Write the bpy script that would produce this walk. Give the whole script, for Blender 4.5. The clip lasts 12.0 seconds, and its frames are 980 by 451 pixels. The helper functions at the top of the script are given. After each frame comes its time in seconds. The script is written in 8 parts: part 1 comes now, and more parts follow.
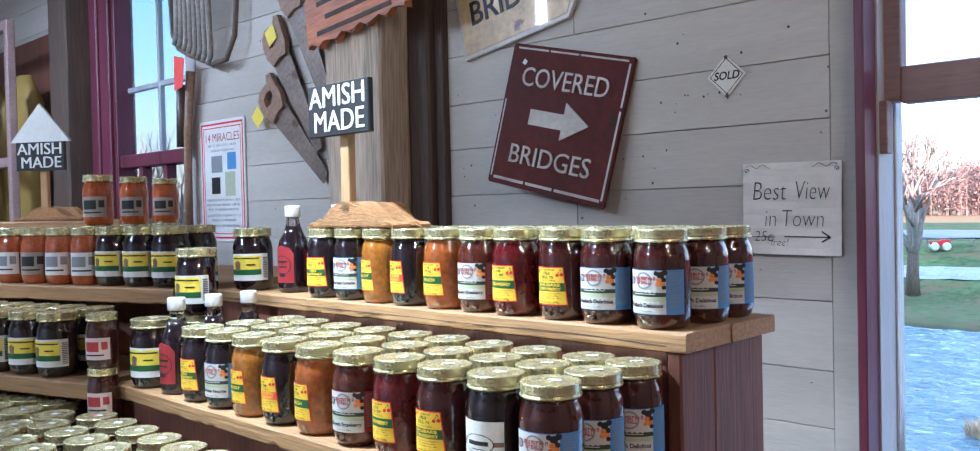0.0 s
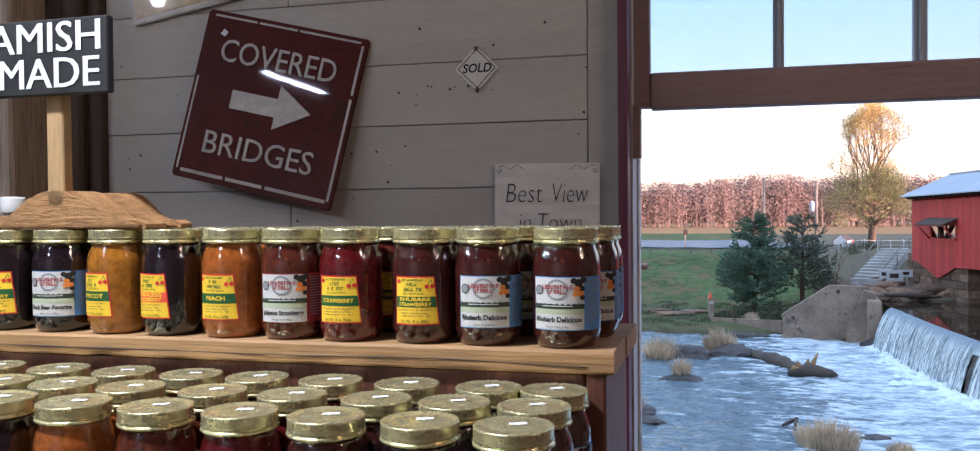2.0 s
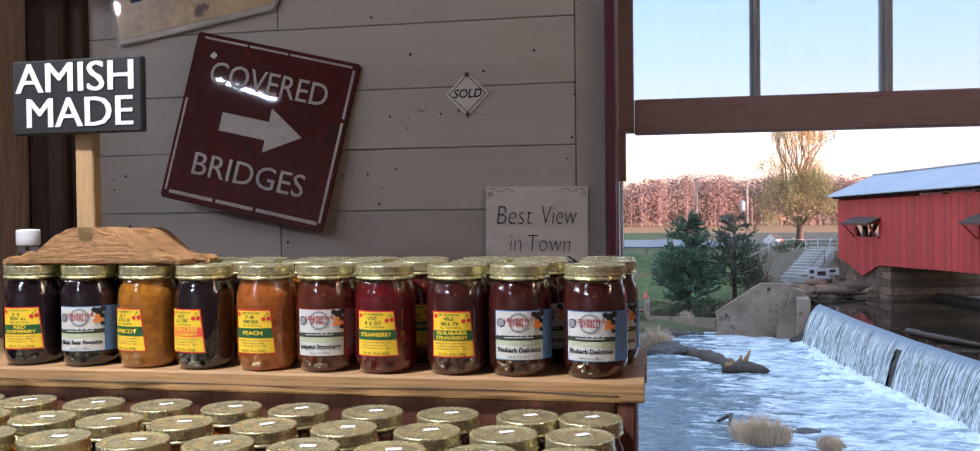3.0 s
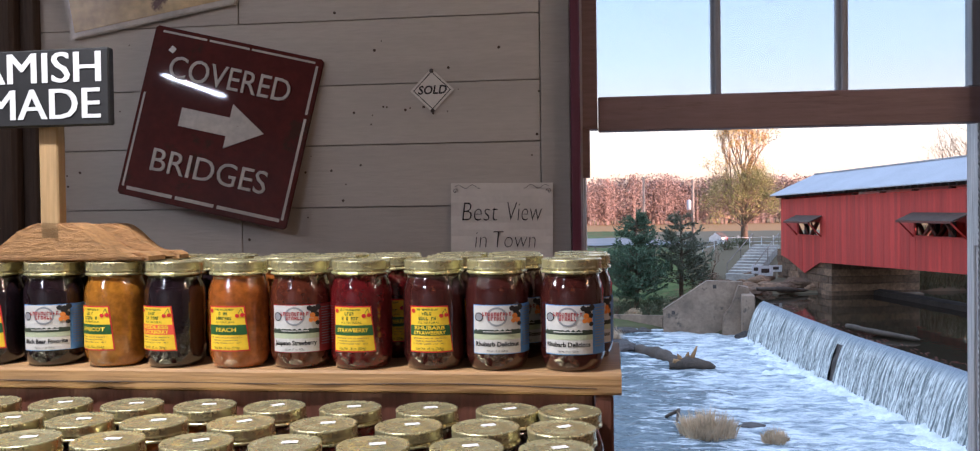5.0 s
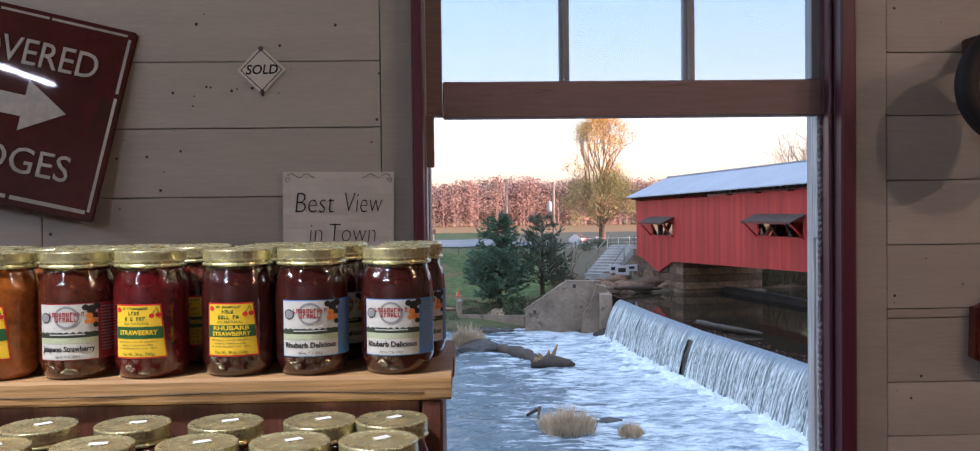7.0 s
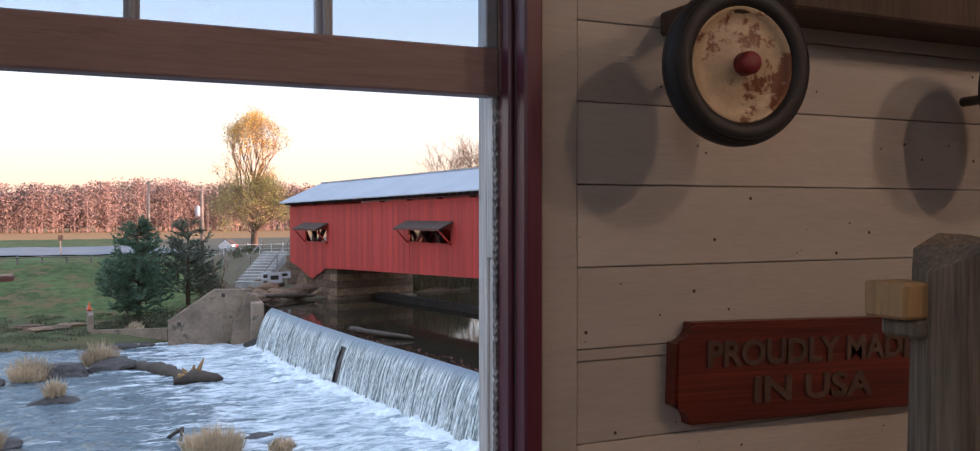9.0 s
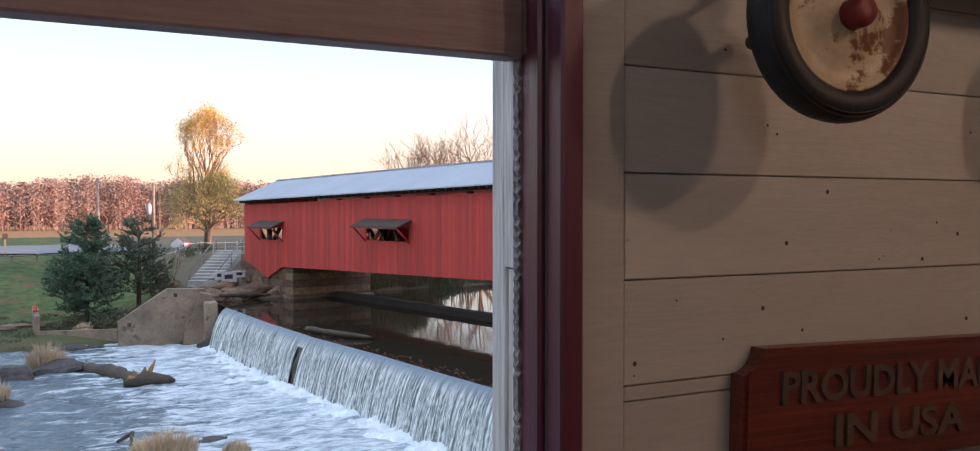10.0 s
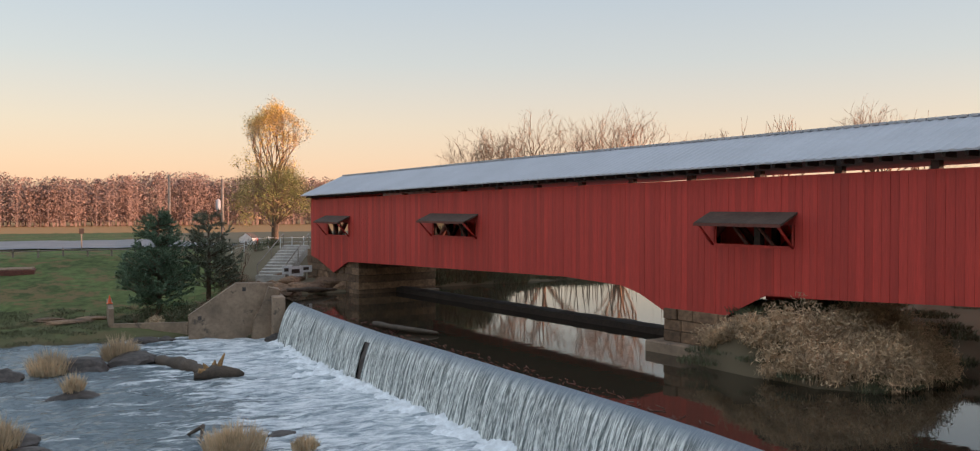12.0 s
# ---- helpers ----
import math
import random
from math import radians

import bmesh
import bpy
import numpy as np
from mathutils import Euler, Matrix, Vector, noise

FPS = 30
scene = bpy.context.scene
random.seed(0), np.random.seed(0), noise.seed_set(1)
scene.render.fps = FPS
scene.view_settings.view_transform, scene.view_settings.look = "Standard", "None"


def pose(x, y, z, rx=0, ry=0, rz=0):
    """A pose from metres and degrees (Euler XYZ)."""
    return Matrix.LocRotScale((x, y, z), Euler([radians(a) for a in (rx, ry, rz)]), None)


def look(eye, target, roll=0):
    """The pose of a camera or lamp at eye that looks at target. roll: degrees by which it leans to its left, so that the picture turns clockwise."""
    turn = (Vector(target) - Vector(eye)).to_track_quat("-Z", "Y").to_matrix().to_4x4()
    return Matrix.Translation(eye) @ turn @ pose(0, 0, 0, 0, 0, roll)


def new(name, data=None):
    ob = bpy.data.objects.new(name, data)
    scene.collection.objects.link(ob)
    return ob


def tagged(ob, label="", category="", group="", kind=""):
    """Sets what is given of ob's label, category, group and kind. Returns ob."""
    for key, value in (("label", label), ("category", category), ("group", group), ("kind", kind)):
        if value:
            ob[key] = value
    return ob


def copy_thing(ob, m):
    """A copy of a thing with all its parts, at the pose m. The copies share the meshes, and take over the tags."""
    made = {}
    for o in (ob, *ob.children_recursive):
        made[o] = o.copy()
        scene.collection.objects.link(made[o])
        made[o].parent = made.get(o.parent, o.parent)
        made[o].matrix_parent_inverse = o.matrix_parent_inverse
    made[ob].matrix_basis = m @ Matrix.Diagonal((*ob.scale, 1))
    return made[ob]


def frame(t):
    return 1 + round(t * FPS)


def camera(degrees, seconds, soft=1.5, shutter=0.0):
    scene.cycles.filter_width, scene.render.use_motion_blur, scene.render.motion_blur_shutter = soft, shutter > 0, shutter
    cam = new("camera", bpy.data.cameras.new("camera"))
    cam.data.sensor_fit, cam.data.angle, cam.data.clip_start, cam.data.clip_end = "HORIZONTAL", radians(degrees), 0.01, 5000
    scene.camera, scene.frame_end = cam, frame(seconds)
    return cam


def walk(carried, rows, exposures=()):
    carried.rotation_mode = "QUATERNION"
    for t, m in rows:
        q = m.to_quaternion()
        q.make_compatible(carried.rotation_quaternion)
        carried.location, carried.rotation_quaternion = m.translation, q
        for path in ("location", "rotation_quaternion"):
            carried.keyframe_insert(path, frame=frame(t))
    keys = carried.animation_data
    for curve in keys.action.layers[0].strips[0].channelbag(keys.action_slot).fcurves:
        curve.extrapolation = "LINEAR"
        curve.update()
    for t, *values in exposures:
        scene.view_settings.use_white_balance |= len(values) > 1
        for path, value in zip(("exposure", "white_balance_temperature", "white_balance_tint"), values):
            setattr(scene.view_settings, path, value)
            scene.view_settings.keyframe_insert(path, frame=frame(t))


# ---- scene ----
cam = camera(58.6, 12.0, soft=1.15)
PATH = [
    (0, (0.768, -1.894, 1.492), (-0.609, -0.444, 1.448), -1.3),
    (0.5, (0.6, -1.796, 1.464), (-0.547, -0.158, 1.436), -0.6),
    (1, (0.46, -1.804, 1.464), (-0.486, -0.042, 1.433), -0.5),
    (1.5, (0.367, -1.872, 1.479), (-0.303, 0.012, 1.442), -0.5),
    (2, (0.264, -1.857, 1.476), (-0.24, 0.078, 1.441), -0.5),
    (2.5, (0.213, -1.889, 1.511), (-0.234, 0.061, 1.475), -0.6),
    (3, (0.16, -1.939, 1.525), (-0.203, 0.028, 1.489), -0.7),
    (3.5, (0.142, -1.937, 1.518), (-0.169, 0.038, 1.481), -0.7),
    (5.5, (0.123, -1.96, 1.52), (-0.12, 0.025, 1.48), -0.8),
    (6, (0.126, -1.984, 1.513), (-0.104, 0.002, 1.473), -0.8),
    (6.5, (0.13, -1.975, 1.52), (-0.009, 0.02, 1.482), -0.8),
    (7, (0.165, -1.823, 1.497), (0.227, 0.176, 1.457), -0.7),
    (7.5, (0.2, -1.638, 1.494), (0.457, 0.345, 1.453), -0.5),
    (7.7, (0.173, -1.567, 1.484), (0.54, 0.399, 1.457), -0.2),
    (9.3, (0.38, -1.172, 1.502), (1.233, 0.637, 1.466), -0.1),
    (9.5, (0.391, -1.11, 1.499), (1.257, 0.692, 1.464), -0.1),
    (10, (0.408, -0.912, 1.498), (1.314, 0.87, 1.462), 0.0),
    (10.5, (0.427, -0.669, 1.478), (1.348, 1.106, 1.44), 0.2),
    (11, (0.418, -0.499, 1.451), (1.286, 1.303, 1.407), 0.1),
    (11.3, (0.424, -0.36, 1.441), (1.245, 1.462, 1.396), 0.1),
    (11.5, (0.428, -0.285, 1.431), (1.220, 1.551, 1.386), 0.1),
    (12, (0.438, -0.165, 1.402), (1.217, 1.676, 1.358), 0.0),
]
walk(cam, [(t, look(eye, target, roll)) for t, eye, target, roll in PATH],
     exposures=[(0, 3.88, 4550, 8), (0.5, 3.08, 4680, 9), (1.0, 2.97, 4850, 12), (1.5, 2.93, 5000, 13), (2.5, 2.88, 5250, 17), (6.5, 2.85, 5450, 19),
                (7.7, 2.76, 5500, 17), (9.5, 2.72, 5850, 18), (10.5, 2.52, 5950, 17), (11.0, 2.22, 6250, 16), (12.0, 2.08, 6600, 15)])

# ---------------------------------------------------------------- world and large lights
SUN_AZ, SUN_EL = radians(127), radians(2.8)      # clockwise from +y; low evening sun behind the mill
world = bpy.data.worlds.new("evening_sky")
scene.world = world
world.use_nodes = True
wn = world.node_tree.nodes
sky = wn.new("ShaderNodeTexSky")
sky.sky_type, sky.sun_disc = "NISHITA", False
sky.sun_elevation, sky.sun_rotation = SUN_EL, SUN_AZ
sky.air_density, sky.dust_density, sky.ozone_density = 1.0, 0.7, 2.0
wn["Background"].inputs["Strength"].default_value = 0.145
co = wn.new("ShaderNodeTexCoord")
sep = wn.new("ShaderNodeSeparateXYZ")
haze = wn.new("ShaderNodeValToRGB")                    # evening haze: peach at the horizon, grey blue above, all round
for _p, _c in ((0.0, (1.72, 1.08, 0.74, 1)), (0.09, (1.42, 1.17, 0.92, 1)), (0.16, (1.1, 1.12, 1.06, 1)), (0.24, (0.9, 1.02, 1.09, 1)), (1.0, (1.4, 1.66, 1.92, 1))):
    _e = haze.color_ramp.elements.new(_p) if 0 < _p < 1 else haze.color_ramp.elements[-1 if _p else 0]
    _e.color = _c
mixed = wn.new("ShaderNodeMix")
mixed.data_type = "RGBA"
mixed.inputs["Factor"].default_value = 0.8
wl = world.node_tree.links
wl.new(co.outputs["Generated"], sep.inputs[0])
wl.new(sep.outputs["Z"], haze.inputs["Fac"])
wl.new(sky.outputs["Color"], mixed.inputs["A"])
wl.new(haze.outputs["Color"], mixed.inputs["B"])
wl.new(mixed.outputs["Result"], wn["Background"].inputs["Color"])

sun_data = bpy.data.lights.new("sun", "SUN")
sun_data.energy, sun_data.angle, sun_data.color = 2.1, radians(0.6), (1.0, 0.58, 0.4)
sun = new("sun", sun_data)
sun_from = Vector((math.sin(SUN_AZ) * math.cos(SUN_EL), math.cos(SUN_AZ) * math.cos(SUN_EL), math.sin(SUN_EL)))
sun.matrix_world = look(sun_from * 100, (0, 0, 0))


def area_lamp(name, eye, target, w, h, watts, color):
    data = bpy.data.lights.new(name, "AREA")
    data.shape, data.size, data.size_y, data.energy, data.color = "RECTANGLE", w, h, watts, color
    ob = new(name, data)
    ob.matrix_world = look(eye, target)
    return ob


def bulb_lamp(name, eye, watts, color, radius=0.04):
    data = bpy.data.lights.new(name, "POINT")
    data.energy, data.color, data.shadow_soft_size = watts, color, radius
    ob = new(name, data)
    ob.location = eye
    return ob


TUBE = (-1.89, -4.06, 2.95)          # shop light over the aisle
TUBE_FILL = (-3.6, -1.5, 2.95)        # second tube, added unseen to brighten the side window end
BULB_A = (2.55, -1.8, 2.5)         # bare bulbs near the end wall
BULB_B = (1.8, -1.8, 2.66)
BULB_C = (-2.33, -1.85, 2.57)
SPOT = (-0.7, -1.4, 2.6)        # unseen lamp, added to brighten the jam display from above
for _t, _w in ((TUBE, 5.3), (TUBE_FILL, 3.9)):
    area_lamp("tube_lamp", (_t[0], _t[1], _t[2] - 0.02), (_t[0], _t[1], 0), 0.6, 0.05, _w, (1.0, 0.97, 0.92)).rotation_euler.rotate_axis("Z", radians(-63))
bulb_lamp("bulb_a", BULB_A, 4.3, (1.0, 0.52, 0.22), 0.05)
bulb_lamp("bulb_c", (BULB_C[0], BULB_C[1], BULB_C[2] - 0.07), 2.1, (1.0, 0.9, 0.78), 0.03)
bulb_lamp("bulb_b", BULB_B, 3.1, (1.0, 0.54, 0.24), 0.05)
_d = bpy.data.lights.new("display_spot", "SPOT")
_d.energy, _d.color, _d.spot_size, _d.spot_blend, _d.shadow_soft_size = 20, (1.0, 0.93, 0.8), radians(64), 0.7, 0.05
new("display_spot", _d).matrix_world = look(SPOT, (-0.32, -0.95, 1.2))

# ---------------------------------------------------------------- materials
def srgb(r, g, b):
    return tuple((c / 255 / 12.92) if c / 255 <= 0.04045 else ((c / 255 + 0.055) / 1.055) ** 2.4 for c in (r, g, b))


def surface(name, color, rough=0.6, metal=0.0, grain=40.0, spread=0.18, stain=3.0, stain_amount=0.25, bump=0.15,
            stretch=(1, 1, 1), coat=0.0, vary=0.0, second=None, second_scale=6.0, second_cut=0.62, spec=0.5, rough_vary=0.12):
    """A procedural surface: base colour with fine grain, broad stains, optional second colour in patches, bump and gloss variation."""
    m = bpy.data.materials.new(name)
    m.use_nodes = True
    n, l = m.node_tree.nodes, m.node_tree.links
    b = n["Principled BSDF"]
    co = n.new("ShaderNodeTexCoord")
    mp = n.new("ShaderNodeMapping")
    mp.inputs["Scale"].default_value = stretch
    l.new(co.outputs["Object"], mp.inputs["Vector"])
    vec = mp.outputs["Vector"]
    if vary:
        info = n.new("ShaderNodeObjectInfo")
        add = n.new("ShaderNodeVectorMath")
        add.operation = "MULTIPLY_ADD"
        add.inputs[1].default_value = (1, 1, 1)
        sc = n.new("ShaderNodeVectorMath")
        sc.operation = "SCALE"
        sc.inputs[0].default_value = (37.0, 11.0, 23.0)
        l.new(info.outputs["Random"], sc.inputs["Scale"])
        l.new(vec, add.inputs[0])
        l.new(sc.outputs[0], add.inputs[2])
        vec = add.outputs[0]

    def tex(scale, detail=6.0, rough_t=0.6):
        t = n.new("ShaderNodeTexNoise")
        t.inputs["Scale"].default_value, t.inputs["Detail"].default_value, t.inputs["Roughness"].default_value = scale, detail, rough_t
        l.new(vec, t.inputs["Vector"])
        return t

    fine, broad = tex(grain), tex(stain, 4.0)
    rgb = n.new("ShaderNodeRGB")
    rgb.outputs[0].default_value = (*color, 1)
    col = rgb.outputs[0]

    def scaled(col_in, fac_out, amount):
        mr = n.new("ShaderNodeMapRange")
        mr.inputs["From Min"].default_value, mr.inputs["From Max"].default_value = 0.3, 0.7
        mr.inputs["To Min"].default_value, mr.inputs["To Max"].default_value = 1 - amount, 1 + amount
        l.new(fac_out, mr.inputs["Value"])
        mul = n.new("ShaderNodeVectorMath")
        mul.operation = "SCALE"
        l.new(col_in, mul.inputs[0])
        l.new(mr.outputs[0], mul.inputs["Scale"])
        return mul.outputs[0]

    col = scaled(col, fine.outputs["Fac"], spread)
    col = scaled(col, broad.outputs["Fac"], stain_amount)
    if vary:
        col = scaled(col, info.outputs["Random"], vary)
    if second:
        patch = tex(second_scale, 8.0, 0.7)
        ramp = n.new("ShaderNodeValToRGB")
        ramp.color_ramp.elements[0].position, ramp.color_ramp.elements[1].position = second_cut, min(second_cut + 0.06, 1.0)
        l.new(patch.outputs["Fac"], ramp.inputs["Fac"])
        mix = n.new("ShaderNodeMix")
        mix.data_type = "RGBA"
        l.new(ramp.outputs["Color"], mix.inputs["Factor"])
        l.new(col, mix.inputs["A"])
        mix.inputs["B"].default_value = (*second, 1)
        col = mix.outputs["Result"]
    l.new(col, b.inputs["Base Color"])
    rr = n.new("ShaderNodeMapRange")
    rr.inputs["To Min"].default_value, rr.inputs["To Max"].default_value = max(rough - rough_vary, 0.02), min(rough + rough_vary, 1)
    l.new(broad.outputs["Fac"], rr.inputs["Value"])
    l.new(rr.outputs[0], b.inputs["Roughness"])
    b.inputs["Metallic"].default_value = metal
    b.inputs["Coat Weight"].default_value = coat
    b.inputs["Specular IOR Level"].default_value = spec
    if bump:
        bp = n.new("ShaderNodeBump")
        bp.inputs["Strength"].default_value, bp.inputs["Distance"].default_value = bump, 0.004
        l.new(fine.outputs["Fac"], bp.inputs["Height"])
        l.new(bp.outputs["Normal"], b.inputs["Normal"])
    return m


def flat_ink(name, color, rough=0.55):
    return surface(name, color, rough, grain=300, spread=0.05, stain=40, stain_amount=0.06, bump=0.0)


PAINT_WALL = surface("old_white_board_paint", (0.5, 0.465, 0.415), 0.6, grain=90, spread=0.06, stain=2.2, stain_amount=0.13,
                     bump=0.25, stretch=(0.25, 1, 2), vary=0.08, second=(0.22, 0.19, 0.16), second_scale=9, second_cut=0.72)
PAINT_TRIM = surface("dirty_white_trim", (0.48, 0.46, 0.45), 0.6, grain=70, spread=0.08, stain=3, stain_amount=0.2, bump=0.3,
                     stretch=(2, 1, 0.2), second=(0.16, 0.1, 0.09), second_scale=7, second_cut=0.66)
RED_TRIM = surface("dark_red_trim_paint", (0.125, 0.028, 0.05), 0.42, grain=60, spread=0.15, stain=4, stain_amount=0.3, bump=0.25,
                   stretch=(2, 2, 0.15), second=(0.06, 0.016, 0.022), second_scale=5, second_cut=0.6)
SASH_WOOD = surface("grey_brown_sash_paint", (0.28, 0.19, 0.18), 0.55, grain=60, spread=0.15, stain=3, stain_amount=0.2, bump=0.3,
                    stretch=(0.2, 1, 2), second=(0.16, 0.1, 0.08), second_scale=6, second_cut=0.63)
MUNTIN = surface("blue_grey_muntin_paint", (0.38, 0.4, 0.43), 0.5, grain=60, spread=0.1, stain=5, stain_amount=0.2, bump=0.2, stretch=(2, 2, 0.2))
WEATHERED = surface("weathered_white_wood", (0.62, 0.61, 0.59), 0.75, grain=80, spread=0.3, stain=4, stain_amount=0.3, bump=0.6,
                    stretch=(3, 3, 0.12), second=(0.2, 0.17, 0.15), second_scale=8, second_cut=0.58)
RAGGED = surface("splintered_grey_wood", (0.22, 0.2, 0.19), 0.8, grain=120, spread=0.6, stain=30, stain_amount=0.5, bump=0.8, stretch=(2, 2, 0.5))
POST_WOOD = surface("hewn_grey_brown_timber", (0.5, 0.41, 0.31), 0.8, grain=50, spread=0.35, stain=3, stain_amount=0.3, bump=0.7,
                    stretch=(3, 3, 0.15), second=(0.07, 0.05, 0.035), second_scale=9, second_cut=0.64)
POST_DARK = surface("dark_brown_timber", (0.075, 0.05, 0.036), 0.75, grain=50, spread=0.3, stain=3, stain_amount=0.3, bump=0.6, stretch=(3, 3, 0.15))
PINE = surface("rough_pine_shelf", (0.35, 0.205, 0.085), 0.65, grain=55, spread=0.25, stain=3.5, stain_amount=0.22, bump=0.5,
               stretch=(0.12, 2, 3), second=(0.17, 0.08, 0.03), second_scale=5, second_cut=0.6)
PINE_END = surface("sawn_pine_stake", (0.42, 0.27, 0.12), 0.65, grain=60, spread=0.2, stain=4, stain_amount=0.2, bump=0.4, stretch=(3, 3, 0.2))
STAND_BROWN = surface("brown_stained_boards", (0.17, 0.066, 0.04), 0.55, grain=50, spread=0.3, stain=3, stain_amount=0.3, bump=0.4,
                      stretch=(3, 3, 0.2), vary=0.1)
SCROLL_WOOD = surface("rough_carved_pine", (0.34, 0.18, 0.065), 0.7, grain=90, spread=0.35, stain=8, stain_amount=0.25, bump=0.9, stretch=(0.6, 1, 2))
LID_GOLD = surface("brushed_gold_lid", (0.68, 0.63, 0.36), 0.27, metal=0.72, grain=420, spread=0.14, stain=30, stain_amount=0.14, bump=0.08)
WHITE_CAP = flat_ink("white_plastic", (0.75, 0.75, 0.74), 0.4)
STICKER = flat_ink("white_sticker_paper", (0.8, 0.8, 0.78), 0.7)


def jam(name, color, seeds, cut=0.6):
    m = surface(name, color, 0.08, grain=120, spread=0.3, stain=22, stain_amount=0.25, bump=0.0, coat=1.0,
                second=seeds, second_scale=70, second_cut=cut, rough_vary=0.03)
    n, l = m.node_tree.nodes, m.node_tree.links
    b = n["Principled BSDF"]
    b.inputs["Coat Roughness"].default_value = 0.03
    co, wave, bp = n.new("ShaderNodeTexCoord"), n.new("ShaderNodeTexNoise"), n.new("ShaderNodeBump")     # uneven pressed glass
    wave.inputs["Scale"].default_value, wave.inputs["Detail"].default_value = 75.0, 2.0
    bp.inputs["Strength"].default_value, bp.inputs["Distance"].default_value = 0.35, 0.004
    l.new(co.outputs["Object"], wave.inputs["Vector"])
    l.new(wave.outputs["Fac"], bp.inputs["Height"])
    l.new(bp.outputs["Normal"], b.inputs["Coat Normal"])
    return m


JAM = {
    "black": jam("blackberry_jam_in_glass", (0.012, 0.007, 0.009), (0.03, 0.014, 0.018)),
    "dark_red": jam("rhubarb_jam_in_glass", (0.042, 0.010, 0.008), (0.1, 0.03, 0.014)),
    "red": jam("strawberry_jam_in_glass", (0.085, 0.006, 0.007), (0.16, 0.02, 0.012)),
    "amber": jam("apricot_jam_in_glass", (0.3, 0.115, 0.01), (0.37, 0.15, 0.02)),
    "peach": jam("peach_jam_in_glass", (0.29, 0.082, 0.012), (0.36, 0.115, 0.02)),
    "brown_red": jam("jalapeno_jam_in_glass", (0.075, 0.018, 0.009), (0.17, 0.05, 0.02)),
    "orange": jam("orange_preserve_in_glass", (0.35, 0.08, 0.015), (0.42, 0.13, 0.03)),
}
CLEAR = bpy.data.materials.new("clear_glass")
CLEAR.use_nodes = True
_b = CLEAR.node_tree.nodes["Principled BSDF"]
_b.inputs["Transmission Weight"].default_value, _b.inputs["Roughness"].default_value, _b.inputs["IOR"].default_value = 1.0, 0.02, 1.45


def window_glass(name, dirt, tint):
    """Old thin pane: mostly clear, faintly blue, with dust specks."""
    m = bpy.data.materials.new(name)
    m.use_nodes = True
    n, l = m.node_tree.nodes, m.node_tree.links
    n.remove(n["Principled BSDF"])
    clear, gloss, dust, mix1, mix2 = (n.new("ShaderNodeBsdf" + k) if k[0] != "M" else n.new("ShaderNodeMixShader")
                                      for k in ("Transparent", "Glossy", "Diffuse", "M", "M"))
    gloss.inputs["Roughness"].default_value = 0.02
    clear.inputs["Color"].default_value = (*tint, 1)
    mix1.inputs[0].default_value = 0.05
    dust.inputs["Color"].default_value = (0.7, 0.72, 0.75, 1)
    noise_t = n.new("ShaderNodeTexNoise")
    noise_t.inputs["Scale"].default_value, noise_t.inputs["Detail"].default_value = 55, 8
    co = n.new("ShaderNodeTexCoord")
    l.new(co.outputs["Object"], noise_t.inputs["Vector"])
    ramp = n.new("ShaderNodeMapRange")
    ramp.inputs["From Min"].default_value, ramp.inputs["From Max"].default_value = 0.55, 0.8
    ramp.inputs["To Min"].default_value, ramp.inputs["To Max"].default_value = dirt * 0.3, dirt
    l.new(noise_t.outputs["Fac"], ramp.inputs["Value"])
    l.new(clear.outputs[0], mix1.inputs[1])
    l.new(gloss.outputs[0], mix1.inputs[2])
    l.new(ramp.outputs[0], mix2.inputs[0])
    l.new(mix1.outputs[0], mix2.inputs[1])
    l.new(dust.outputs[0], mix2.inputs[2])
    l.new(mix2.outputs[0], n["Material Output"].inputs["Surface"])
    return m


PANE = window_glass("old_window_glass", 0.12, (0.9, 0.93, 0.96))
BLUE_PANE = window_glass("grimy_blue_window_glass", 0.2, (0.56, 0.61, 0.65))
INK = {k: flat_ink("ink_" + k, c) for k, c in {
    "white": (0.75, 0.75, 0.73), "yellow": (0.86, 0.58, 0.015), "red": (0.6, 0.02, 0.02), "green": (0.02, 0.1, 0.025),
    "black": (0.012, 0.012, 0.013), "blue": (0.1, 0.26, 0.58), "pale_green": (0.45, 0.5, 0.34), "orange": (0.7, 0.22, 0.03),
    "grey": (0.25, 0.26, 0.28), "dark_green": (0.03, 0.045, 0.03), "rust_red": (0.33, 0.03, 0.035), "brown": (0.2, 0.12, 0.07),
    "scarlet": (0.75, 0.07, 0.06), "lemon": (0.85, 0.7, 0.05), "coral": (0.8, 0.1, 0.05), "crimson": (0.3, 0.02, 0.025), "mustard": (0.28, 0.19, 0.04), "label_white": (0.58, 0.57, 0.55), "kraft": (0.34, 0.3, 0.26), "blush": (0.62, 0.5, 0.48)}.items()}
PAPER = surface("aged_note_paper", (0.76, 0.73, 0.67), 0.75, grain=120, spread=0.03, stain=9, stain_amount=0.08, bump=0.1)
SIGN_RED = surface("rusty_brown_red_enamel", (0.085, 0.014, 0.011), 0.5, grain=60, spread=0.15, stain=5, stain_amount=0.3, bump=0.05,
                   second=(0.055, 0.02, 0.012), second_scale=9, second_cut=0.57, coat=0.3, spec=0.12)
